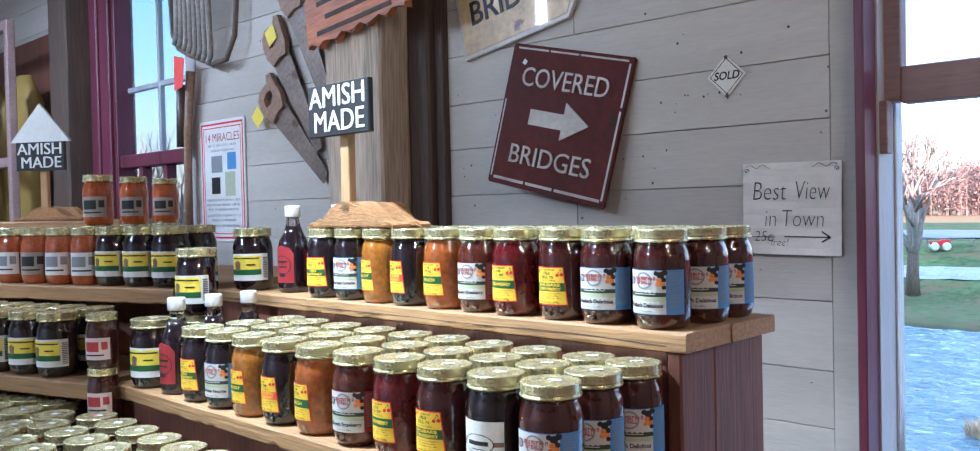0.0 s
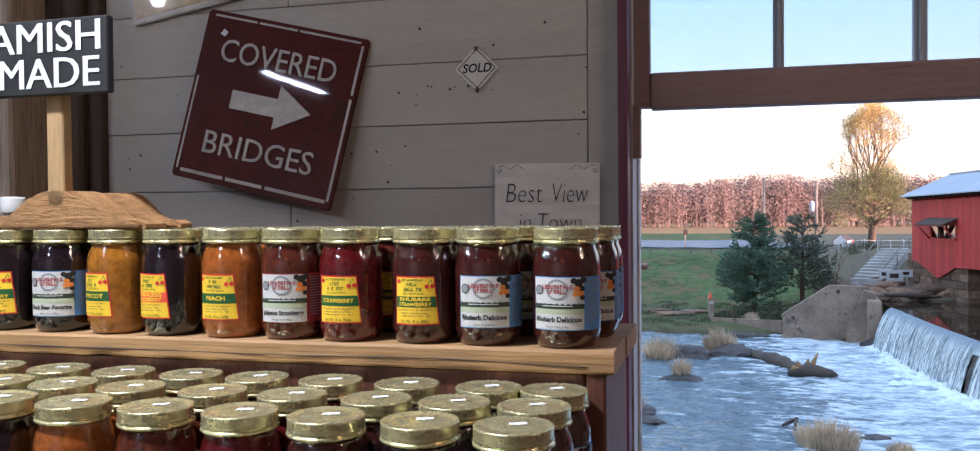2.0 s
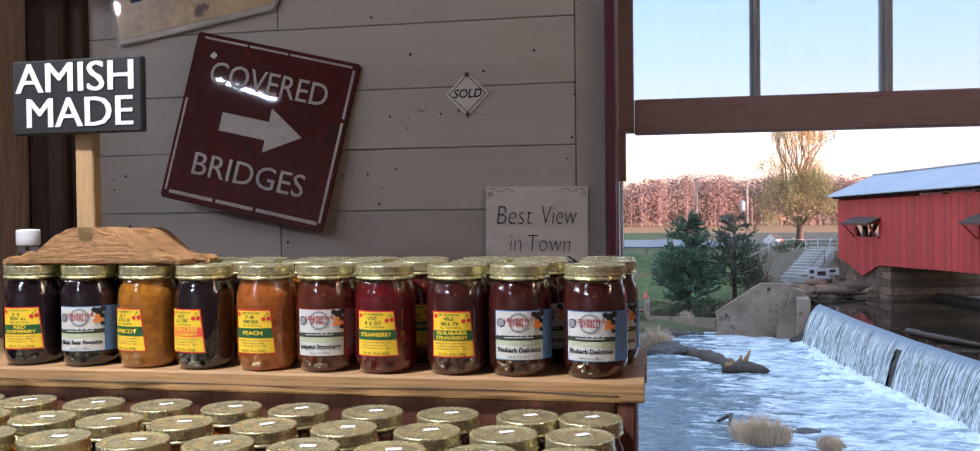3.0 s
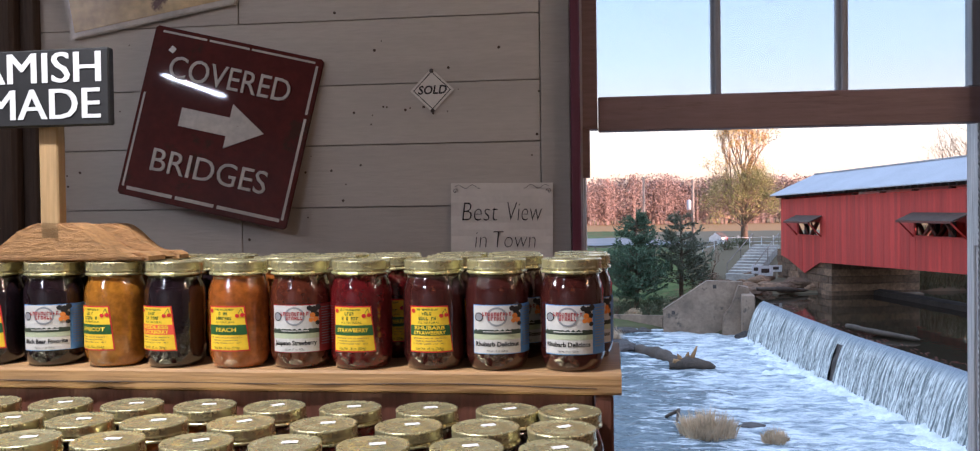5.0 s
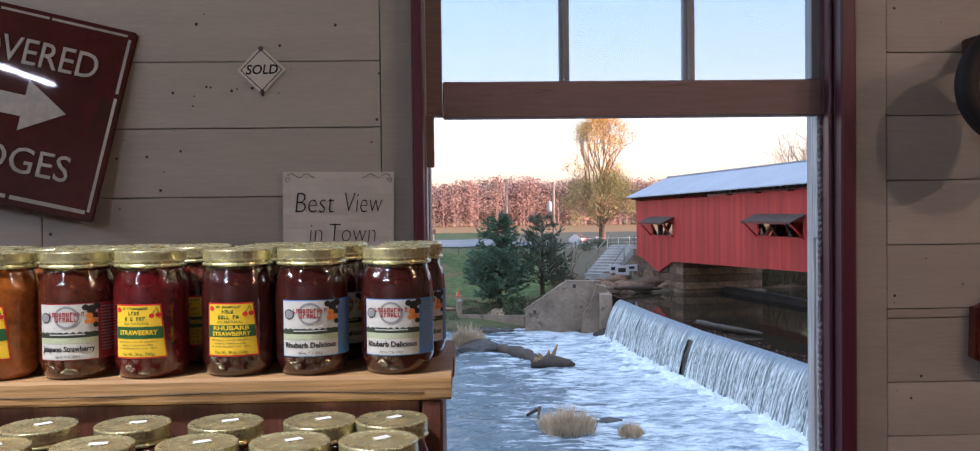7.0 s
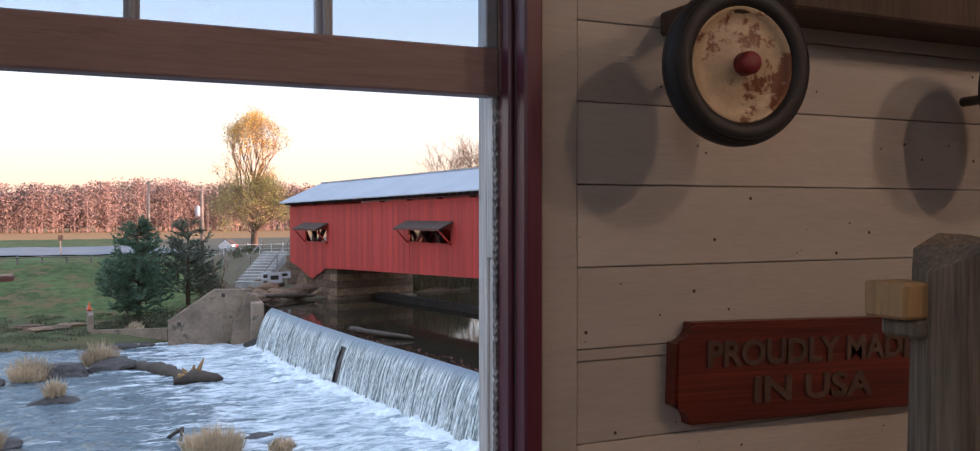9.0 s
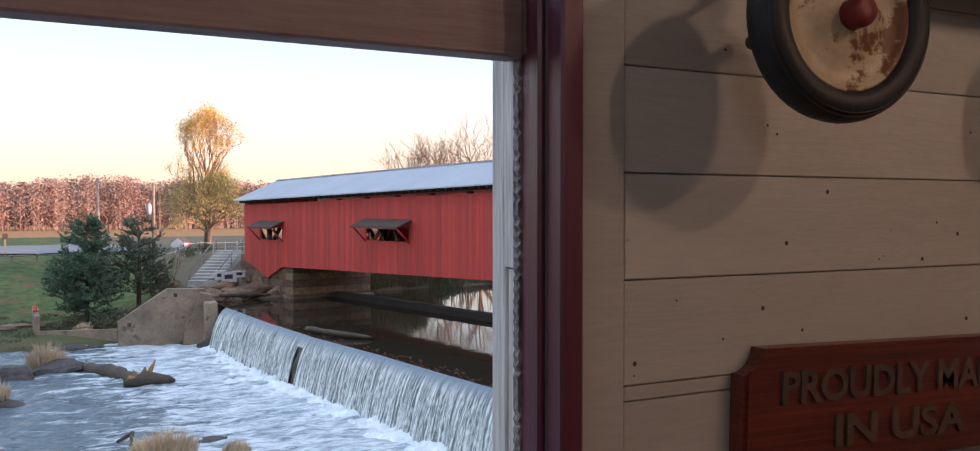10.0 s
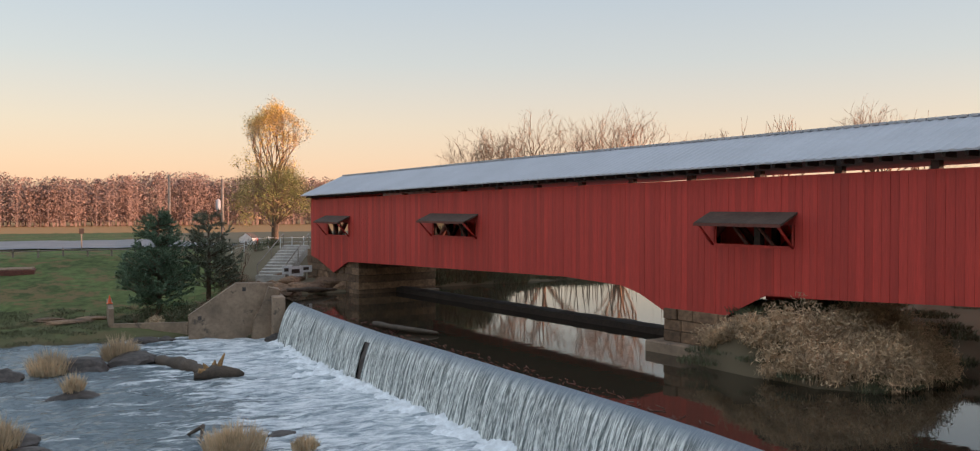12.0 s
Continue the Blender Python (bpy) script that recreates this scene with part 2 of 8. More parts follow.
SIGN_CREAM = surface("worn_cream_enamel", (0.5, 0.46, 0.4), 0.35, grain=60, spread=0.12, stain=9, stain_amount=0.25, bump=0.05,
                     second=(0.12, 0.05, 0.03), second_scale=40, second_cut=0.68)
SIGN_GOLD = surface("faded_gold_enamel", (0.5, 0.36, 0.16), 0.34, grain=40, spread=0.15, stain=5, stain_amount=0.3, bump=0.05,
                    second=(0.1, 0.035, 0.015), second_scale=7, second_cut=0.62, coat=0.5)
SIGN_BLACK = surface("black_sign_paint", (0.012, 0.012, 0.012), 0.5, grain=90, spread=0.2, stain=6, stain_amount=0.3, bump=0.1)
SIGN_WHITE = flat_ink("white_sign_paint", (0.62, 0.62, 0.6))
SAW_STEEL = surface("brown_rusted_saw_steel", (0.2, 0.155, 0.125), 0.5, metal=0.35, grain=60, spread=0.25, stain=5, stain_amount=0.3, bump=0.2,
                    second=(0.12, 0.07, 0.045), second_scale=8, second_cut=0.6)
PALE_BAND = surface("pale_grey_bent_wood", (0.36, 0.34, 0.32), 0.65, grain=60, spread=0.25, stain=6, stain_amount=0.3, bump=0.3)
STEEL_DARK = surface("dark_saw_steel", (0.12, 0.1, 0.09), 0.45, metal=0.7, grain=60, spread=0.25, stain=5, stain_amount=0.3, bump=0.2,
                     second=(0.09, 0.04, 0.02), second_scale=8, second_cut=0.6)
SAW_HANDLE = surface("worn_saw_handle_wood", (0.26, 0.16, 0.1), 0.55, grain=60, spread=0.25, stain=8, stain_amount=0.3, bump=0.3)
ORANGE_WOOD = surface("orange_stained_plank", (0.42, 0.13, 0.03), 0.5, grain=50, spread=0.35, stain=5, stain_amount=0.3, bump=0.4, stretch=(0.2, 2, 2))
BAND_WOOD = surface("bent_dark_wood", (0.13, 0.09, 0.07), 0.6, grain=60, spread=0.25, stain=6, stain_amount=0.3, bump=0.3)
TYRE = surface("old_black_rubber", (0.014, 0.014, 0.015), 0.55, grain=120, spread=0.2, stain=10, stain_amount=0.3, bump=0.2)
HUBCAP = surface("rusty_cream_wheel_disc", (0.5, 0.39, 0.25), 0.45, grain=60, spread=0.12, stain=6, stain_amount=0.2, bump=0.2,
                 second=(0.16, 0.055, 0.018), second_scale=16, second_cut=0.53)
AXLE_RED = surface("dull_red_axle_cap", (0.2, 0.02, 0.025), 0.5, grain=80, spread=0.2, stain=10, stain_amount=0.3, bump=0.1)
PLAQUE = surface("dark_red_stained_pine", (0.12, 0.019, 0.01), 0.38, grain=40, spread=0.45, stain=4, stain_amount=0.3, bump=0.25,
                 stretch=(0.12, 2, 5), coat=0.2)
PLAQUE_DARK = surface("darkened_plaque_edge", (0.1, 0.06, 0.045), 0.5, grain=40, spread=0.3, stain=6, stain_amount=0.3, bump=0.2)
OLD_POST = surface("silvery_split_post", (0.2, 0.165, 0.12), 0.85, grain=60, spread=0.5, stain=5, stain_amount=0.35, bump=0.9, stretch=(4, 4, 0.15))
FLOOR_WOOD = surface("worn_plank_floor", (0.16, 0.11, 0.075), 0.6, grain=50, spread=0.3, stain=2, stain_amount=0.3, bump=0.3, stretch=(0.15, 2, 2), vary=0.2)
CEIL_WOOD = surface("dark_plank_ceiling", (0.12, 0.085, 0.06), 0.75, grain=50, spread=0.3, stain=2, stain_amount=0.3, bump=0.3, stretch=(0.15, 2, 2))
LAMP_METAL = surface("white_lamp_metal", (0.7, 0.7, 0.68), 0.4, grain=90, spread=0.05, stain=6, stain_amount=0.08, bump=0.05)
GLOW = bpy.data.materials.new("lit_lamp")
GLOW.use_nodes = True
GLOW.node_tree.nodes["Principled BSDF"].inputs["Emission Color"].default_value = (1, 0.9, 0.75, 1)
GLOW.node_tree.nodes["Principled BSDF"].inputs["Emission Strength"].default_value = 25.0

# outdoors
BRIDGE_RED = surface("barn_red_siding", (0.53, 0.054, 0.039), 0.7, grain=12, spread=0.12, stain=0.8, stain_amount=0.18, bump=0.2,
                     stretch=(3, 3, 0.2), vary=0.08)
TIN_ROOF = surface("grey_sheet_metal_roof", (0.42, 0.43, 0.46), 0.5, metal=0.3, grain=6, spread=0.05, stain=0.5, stain_amount=0.1, bump=0.05)
OLD_SHINGLE = surface("brown_awning_shingles", (0.09, 0.065, 0.05), 0.8, grain=14, spread=0.3, stain=2, stain_amount=0.3, bump=0.4)
BRIDGE_DARK = surface("dark_bridge_timber", (0.05, 0.035, 0.028), 0.8, grain=8, spread=0.3, stain=1, stain_amount=0.3, bump=0.3)
BRIDGE_BEAM = surface("dull_red_bridge_beam", (0.15, 0.05, 0.035), 0.8, grain=8, spread=0.2, stain=1, stain_amount=0.2, bump=0.2)
CONCRETE = surface("stained_old_concrete", (0.27, 0.195, 0.135), 0.85, grain=5, spread=0.15, stain=0.9, stain_amount=0.35, bump=0.5,
                   second=(0.13, 0.1, 0.075), second_scale=1.2, second_cut=0.58)
STONE = surface("brown_sandstone_blocks", (0.19, 0.115, 0.068), 0.9, grain=6, spread=0.3, stain=1.5, stain_amount=0.35, bump=0.6, vary=0.3)
ROCK = surface("wet_dark_rock", (0.06, 0.047, 0.04), 0.6, grain=8, spread=0.35, stain=2, stain_amount=0.4, bump=0.7)
DRIFTWOOD = surface("wet_brown_driftwood", (0.085, 0.062, 0.045), 0.8, grain=14, spread=0.35, stain=2, stain_amount=0.3, bump=0.6, stretch=(1, 1, 1))
TORN_WOOD = surface("torn_orange_wood", (0.3, 0.17, 0.07), 0.85, grain=18, spread=0.45, stain=3, stain_amount=0.4, bump=0.6)
ASPHALT = surface("pale_grey_road", (0.2, 0.2, 0.21), 0.9, grain=6, spread=0.1, stain=0.3, stain_amount=0.15, bump=0.1)
CONE_ORANGE = surface("orange_traffic_cone", (0.75, 0.12, 0.03), 0.5, grain=20, spread=0.1, stain=8, stain_amount=0.1, bump=0.0)
BARK = surface("grey_brown_bark", (0.13, 0.09, 0.06), 0.9, grain=10, spread=0.4, stain=1.2, stain_amount=0.3, bump=0.5, stretch=(2, 2, 0.4))
TWIG = surface("bare_twig_bark", (0.3, 0.19, 0.125), 0.9, grain=10, spread=0.3, stain=1, stain_amount=0.25, bump=0.0)
NEEDLES = surface("dark_pine_needles", (0.11, 0.17, 0.1), 0.7, grain=3, spread=0.4, stain=0.9, stain_amount=0.35, bump=0.0)
NEEDLES_DULL = surface("dull_pine_needles", (0.15, 0.165, 0.11), 0.7, grain=3, spread=0.4, stain=0.9, stain_amount=0.35, bump=0.0)
# autumn gold above, pale green below: low sun's shadow line put into colour
SUNLIT_GOLD_LEAF = surface("sunlit_yellow_autumn_leaves", (0.6, 0.38, 0.075), 0.7, grain=2, spread=0.35, stain=0.35, stain_amount=0.35, bump=0.0)
SHADED_PALE_LEAF = surface("shaded_pale_green_leaves", (0.36, 0.33, 0.1), 0.7, grain=2, spread=0.35, stain=0.35, stain_amount=0.35, bump=0.0)
WHITE_TYRE = surface("whitewashed_rubber", (0.75, 0.73, 0.66), 0.7, grain=20, spread=0.1, stain=3, stain_amount=0.15, bump=0.1)
GRAVEL = surface("pale_grey_gravel", (0.34, 0.33, 0.33), 0.95, grain=4, spread=0.2, stain=0.5, stain_amount=0.25, bump=0.2)
FOREST = surface("bare_autumn_wood", (0.27, 0.185, 0.155), 0.95, grain=0.5, spread=0.18, stain=0.05, stain_amount=0.25, bump=0.0)
REED_BROWN = surface("russet_seed_heads", (0.56, 0.4, 0.25), 0.9, grain=6, spread=0.4, stain=1.6, stain_amount=0.45, bump=0.0)
FOAM = surface("white_river_froth", (0.8, 0.83, 0.85), 0.8, grain=9, spread=0.1, stain=2.5, stain_amount=0.2, bump=0.6)
PALE_STEP = surface("pale_worn_concrete", (0.42, 0.39, 0.35), 0.9, grain=8, spread=0.15, stain=1.5, stain_amount=0.25, bump=0.3)
REED = surface("dry_tan_reeds", (0.6, 0.45, 0.29), 0.85, grain=3, spread=0.3, stain=0.8, stain_amount=0.35, bump=0.0)
SHRUB = surface("dark_green_shrub", (0.11, 0.115, 0.06), 0.8, grain=4, spread=0.4, stain=1, stain_amount=0.35, bump=0.0)
WIRE = surface("grey_pole_wood", (0.24, 0.2, 0.165), 0.9, grain=6, spread=0.2, stain=1, stain_amount=0.2, bump=0.1)
WHITE_RAIL = surface("white_fence_paint", (0.65, 0.65, 0.65), 0.6, grain=20, spread=0.1, stain=4, stain_amount=0.15, bump=0.0)


def ground_material():
    """Grass, bare bank, straw field and distance in one sheet, by where they lie."""
    m = surface("grass_and_field", (0.092, 0.118, 0.042), 0.95, grain=1.6, spread=0.4, stain=0.16, stain_amount=0.35, bump=0.3,
                second=(0.16, 0.115, 0.055), second_scale=0.35, second_cut=0.52, spec=0.1)
    n, l = m.node_tree.nodes, m.node_tree.links
    b = n["Principled BSDF"]
    grass = b.inputs["Base Color"].links[0].from_socket
    co = n.new("ShaderNodeTexCoord")
    sep = n.new("ShaderNodeSeparateXYZ")
    l.new(co.outputs["Object"], sep.inputs[0])
    wob = n.new("ShaderNodeTexNoise")
    wob.inputs["Scale"].default_value = 0.25
    l.new(co.outputs["Object"], wob.inputs["Vector"])

    def band(value, a0, a1, amount):
        add = n.new("ShaderNodeMath")
        add.operation = "MULTIPLY_ADD"
        add.inputs[1].default_value = amount
        l.new(wob.outputs["Fac"], add.inputs[0])
        l.new(value, add.inputs[2])
        mr = n.new("ShaderNodeMapRange")
        mr.inputs["From Min"].default_value, mr.inputs["From Max"].default_value = a0, a1
        l.new(add.outputs[0], mr.inputs["Value"])
        return mr.outputs[0]

    def over(fac, base, color):
        mix = n.new("ShaderNodeMix")
        mix.data_type = "RGBA"
        l.new(fac, mix.inputs["Factor"])
        l.new(base, mix.inputs["A"])
        mix.inputs["B"].default_value = (*color, 1)
        return mix.outputs["Result"]

    low = band(sep.outputs["Z"], -4.3, -5.2, 1.2)
    dull = n.new("ShaderNodeMath")
    dull.operation = "MULTIPLY"
    dull.inputs[1].default_value = 0.75
    l.new(low, dull.inputs[0])
    col = over(dull.outputs[0], grass, (0.12, 0.11, 0.06))
    col = over(band(sep.outputs["X"], 16.8, 17.6, 0.2), col, (0.075, 0.085, 0.038))
    col = over(band(sep.outputs["X"], 7.2, 9.4, 1.2), col, (0.16, 0.13, 0.085))
    mud = band(sep.outputs["Z"], -5.75, -6.05, 0.15)
    col = over(mud, col, (0.06, 0.045, 0.032))
    field = band(sep.outputs["Y"], 205, 212, 6)
    col = over(field, col, (0.4, 0.21, 0.09))
    l.new(col, b.inputs["Base Color"])
    return m


GROUND = ground_material()


def water_material(name, deep, rough, scale, strength, foam=None):
    m = bpy.data.materials.new(name)
    m.use_nodes = True
    n, l = m.node_tree.nodes, m.node_tree.links
    b = n["Principled BSDF"]
    b.inputs["Base Color"].default_value = (*deep, 1)
    b.inputs["Roughness"].default_value = rough
    b.inputs["IOR"].default_value = 1.33
    co = n.new("ShaderNodeTexCoord")
    mp = n.new("ShaderNodeMapping")
    mp.inputs["Scale"].default_value = (0.5, 1.3, 1.0)
    l.new(co.outputs["Object"], mp.inputs["Vector"])
    t1, t2 = n.new("ShaderNodeTexNoise"), n.new("ShaderNodeTexNoise")
    t1.inputs["Scale"].default_value, t1.inputs["Detail"].default_value = scale, 6
    t2.inputs["Scale"].default_value, t2.inputs["Detail"].default_value = scale * 5, 3
    l.new(mp.outputs[0], t1.inputs["Vector"])
    l.new(mp.outputs[0], t2.inputs["Vector"])
    mix = n.new("ShaderNodeMath")
    mix.operation = "MULTIPLY_ADD"
    mix.inputs[1].default_value = 0.3
    l.new(t2.outputs["Fac"], mix.inputs[0])
    l.new(t1.outputs["Fac"], mix.inputs[2])
    bp = n.new("ShaderNodeBump")
    bp.inputs["Strength"].default_value, bp.inputs["Distance"].default_value = strength, 0.6 if foam else 0.3
    l.new(mix.outputs[0], bp.inputs["Height"])
    l.new(bp.outputs["Normal"], b.inputs["Normal"])
    if foam:
        (fx, fy), (gx, gy) = foam          # foot of the dam, from its far to its near end
        sep = n.new("ShaderNodeSeparateXYZ")
        l.new(co.outputs["Object"], sep.inputs[0])
        line = n.new("ShaderNodeMapRange")
        line.clamp = False
        line.inputs["From Min"].default_value, line.inputs["From Max"].default_value = fy, gy
        line.inputs["To Min"].default_value, line.inputs["To Max"].default_value = fx, gx
        l.new(sep.outputs["Y"], line.inputs["Value"])
        off = n.new("ShaderNodeMath")
        off.operation = "SUBTRACT"
        l.new(line.outputs[0], off.inputs[0])
        l.new(sep.outputs["X"], off.inputs[1])
        near = n.new("ShaderNodeMapRange")
        near.inputs["From Min"].default_value, near.inputs["From Max"].default_value = 0.0, 9.5
        # far level adds white specks for sky glints on ripples, besides foam
        near.inputs["To Min"].default_value, near.inputs["To Max"].default_value = 0.27, -0.05
        l.new(off.outputs[0], near.inputs["Value"])
        streak = n.new("ShaderNodeTexNoise")
        streak.inputs["Scale"].default_value, streak.inputs["Detail"].default_value, streak.inputs["Roughness"].default_value = 1.3, 12, 0.78
        smap = n.new("ShaderNodeMapping")
        smap.inputs["Scale"].default_value, smap.inputs["Rotation"].default_value = (0.35, 1.3, 1), (0, 0, 0.15)
        l.new(co.outputs["Object"], smap.inputs["Vector"])
        l.new(smap.outputs[0], streak.inputs["Vector"])
        tot = n.new("ShaderNodeMath")
        tot.operation = "ADD"
        l.new(near.outputs[0], tot.inputs[0])
        l.new(streak.outputs["Fac"], tot.inputs[1])
        cut = n.new("ShaderNodeMapRange")
        cut.inputs["From Min"].default_value, cut.inputs["From Max"].default_value = 0.53, 0.63
        l.new(tot.outputs[0], cut.inputs["Value"])
        cm = n.new("ShaderNodeMix")
        cm.data_type = "RGBA"
        cm.inputs["A"].default_value, cm.inputs["B"].default_value = (*deep, 1), (0.78, 0.81, 0.84, 1)
        l.new(cut.outputs[0], cm.inputs["Factor"])
        churn = n.new("ShaderNodeTexNoise")
        churn.inputs["Scale"].default_value, churn.inputs["Detail"].default_value, churn.inputs["Roughness"].default_value = 2.6, 8, 0.75
        l.new(smap.outputs[0], churn.inputs["Vector"])
        froth = n.new("ShaderNodeValToRGB")
        froth.color_ramp.elements[0].position, froth.color_ramp.elements[1].position = 0.4, 0.58
        froth.color_ramp.elements[0].color, froth.color_ramp.elements[1].color = (0.3, 0.36, 0.4, 1), (0.84, 0.87, 0.88, 1)
        l.new(churn.outputs["Fac"], froth.inputs["Fac"])
        l.new(froth.outputs["Color"], cm.inputs["B"])
        l.new(cm.outputs["Result"], b.inputs["Base Color"])
        rm = n.new("ShaderNodeMapRange")
        rm.inputs["To Min"].default_value, rm.inputs["To Max"].default_value = rough, 0.8
        l.new(cut.outputs[0], rm.inputs["Value"])
        l.new(rm.outputs[0], b.inputs["Roughness"])
    return m


POND = water_material("still_dark_river", (0.036, 0.028, 0.018), 0.008, 0.8, 0.012)
RIVER = water_material("rippled_river_with_foam", (0.15, 0.19, 0.21), 0.07, 1.6, 0.85, foam=((8.2, 47.0), (11.3, 14.0)))


def falling_water():
    m = bpy.data.materials.new("white_falling_water")
    m.use_nodes = True
    n, l = m.node_tree.nodes, m.node_tree.links
    b = n["Principled BSDF"]
    co = n.new("ShaderNodeTexCoord")
    mp = n.new("ShaderNodeMapping")
    mp.inputs["Scale"].default_value = (0.0, 7.5, 0.3)
    l.new(co.outputs["Object"], mp.inputs["Vector"])
    t = n.new("ShaderNodeTexNoise")
    t.inputs["Scale"].default_value, t.inputs["Detail"].default_value, t.inputs["Roughness"].default_value = 1.3, 5, 0.7
    l.new(mp.outputs[0], t.inputs["Vector"])
    ramp = n.new("ShaderNodeValToRGB")
    ramp.color_ramp.elements[0].position, ramp.color_ramp.elements[1].position = 0.66, 0.86
    ramp.color_ramp.elements[0].color, ramp.color_ramp.elements[1].color = (0.13, 0.155, 0.15, 1), (0.92, 0.94, 0.9, 1)
    fine = n.new("ShaderNodeMapping")               # beads and broken strands
    fine.inputs["Scale"].default_value = (0.0, 26.0, 4.2)
    l.new(co.outputs["Object"], fine.inputs["Vector"])
    t2 = n.new("ShaderNodeTexNoise")
    t2.inputs["Scale"].default_value, t2.inputs["Detail"].default_value = 1.0, 5
    l.new(fine.outputs[0], t2.inputs["Vector"])
    both = n.new("ShaderNodeMath")
    both.operation = "MULTIPLY_ADD"
    both.inputs[1].default_value = 0.5
    l.new(t2.outputs["Fac"], both.inputs[0])
    l.new(t.outputs["Fac"], both.inputs[2])
    l.new(both.outputs[0], ramp.inputs["Fac"])
    sep = n.new("ShaderNodeSeparateXYZ")
    l.new(co.outputs["Object"], sep.inputs[0])
    lip = n.new("ShaderNodeMapRange")              # smooth glassy water where it bends over the crest
    lip.inputs["From Min"].default_value, lip.inputs["From Max"].default_value = -4.25, -3.92
    l.new(sep.outputs["Z"], lip.inputs["Value"])
    mix = n.new("ShaderNodeMix")
    mix.data_type = "RGBA"
    mix.inputs["B"].default_value = (0.2, 0.25, 0.3, 1)
    l.new(lip.outputs[0], mix.inputs["Factor"])
    l.new(ramp.outputs["Color"], mix.inputs["A"])
    l.new(mix.outputs["Result"], b.inputs["Base Color"])
    b.inputs["Roughness"].default_value = 0.3
    bp = n.new("ShaderNodeBump")
    bp.inputs["Strength"].default_value, bp.inputs["Distance"].default_value = 0.7, 0.12
    l.new(t.outputs["Fac"], bp.inputs["Height"])
    l.new(bp.outputs["Normal"], b.inputs["Normal"])
    return m


FALLS = falling_water()

# ---------------------------------------------------------------- building helpers
def mesh_of(name, bm, *mats, smooth=False):
    me = bpy.data.meshes.new(name)
    bm.normal_update()
    if smooth:
        for f in bm.faces:
            f.smooth = True
    bm.to_mesh(me)
    bm.free()
    for m in mats:
        me.materials.append(m)
    return me


def part(name, bm, material, parent=None, label="", smooth=False):
    """Links a bmesh as one mesh object, under a thing or a part where given."""
    mats = material if isinstance(material, (list, tuple)) else [material]
    me = bm if isinstance(bm, bpy.types.Mesh) else mesh_of(name, bm, *mats, smooth=smooth)
    ob = new(name, me)
    if parent:
        ob.parent = parent
    if label:
        ob["label"] = label
    return ob


def thing(name, label, category, group="", m=None, kind=""):
    ob = new(name)
    ob.empty_display_size = 0.05
    if m is not None:
        ob.matrix_basis = m
    return tagged(ob, label, category, group, kind)


def box(bm, x0, x1, y0, y1, z0, z1, bevel=0.0, mat=0):
    made = bmesh.ops.create_cube(bm, size=1.0, matrix=Matrix.LocRotScale(((x0 + x1) / 2, (y0 + y1) / 2, (z0 + z1) / 2), None, (x1 - x0, y1 - y0, z1 - z0)))
    faces = {f for v in made["verts"] for f in v.link_faces}
    for f in faces:
        f.material_index = mat
    if bevel:
        edges = list({e for v in made["verts"] for e in v.link_edges})
        bmesh.ops.bevel(bm, geom=edges, offset=bevel, segments=1, affect="EDGES")
    return bm


def boxed(x0, x1, y0, y1, z0, z1, bevel=0.0):
    return box(bmesh.new(), x0, x1, y0, y1, z0, z1, bevel)


def lathe(bm, profile, seg=24, mat=0, cap=True):
    """Turns (radius, height) pairs about the z axis."""
    rings = []
    for r, z in profile:
        rings.append([bm.verts.new((r * math.cos(2 * math.pi * k / seg), r * math.sin(2 * math.pi * k / seg), z)) for k in range(seg)])
    for a, b in zip(rings, rings[1:]):
        for k in range(seg):
            f = bm.faces.new((a[k], a[(k + 1) % seg], b[(k + 1) % seg], b[k]))
            f.material_index, f.smooth = mat, True
    if cap:
        for ring, flip in ((rings[0], True), (rings[-1], False)):
            f = bm.faces.new(ring[::-1] if flip else ring)
            f.material_index = mat
    return bm


def plate(bm, outline, depth, mat=0, bevel=0.0):
    """A flat outline in x and z, thickened from y = 0 towards -y."""
    front = [bm.verts.new((x, -depth, z)) for x, z in outline]
    back = [bm.verts.new((x, 0, z)) for x, z in outline]
    n = len(outline)
    faces = [bm.faces.new(front), bm.faces.new(back[::-1])]
    for k in range(n):
        faces.append(bm.faces.new((front[k], back[k], back[(k + 1) % n], front[(k + 1) % n])))
    for f in faces:
        f.material_index = mat
    if bevel:
        bmesh.ops.bevel(bm, geom=list(faces[0].edges), offset=bevel, segments=2, affect="EDGES")
    bmesh.ops.recalc_face_normals(bm, faces=bm.faces)
    return bm


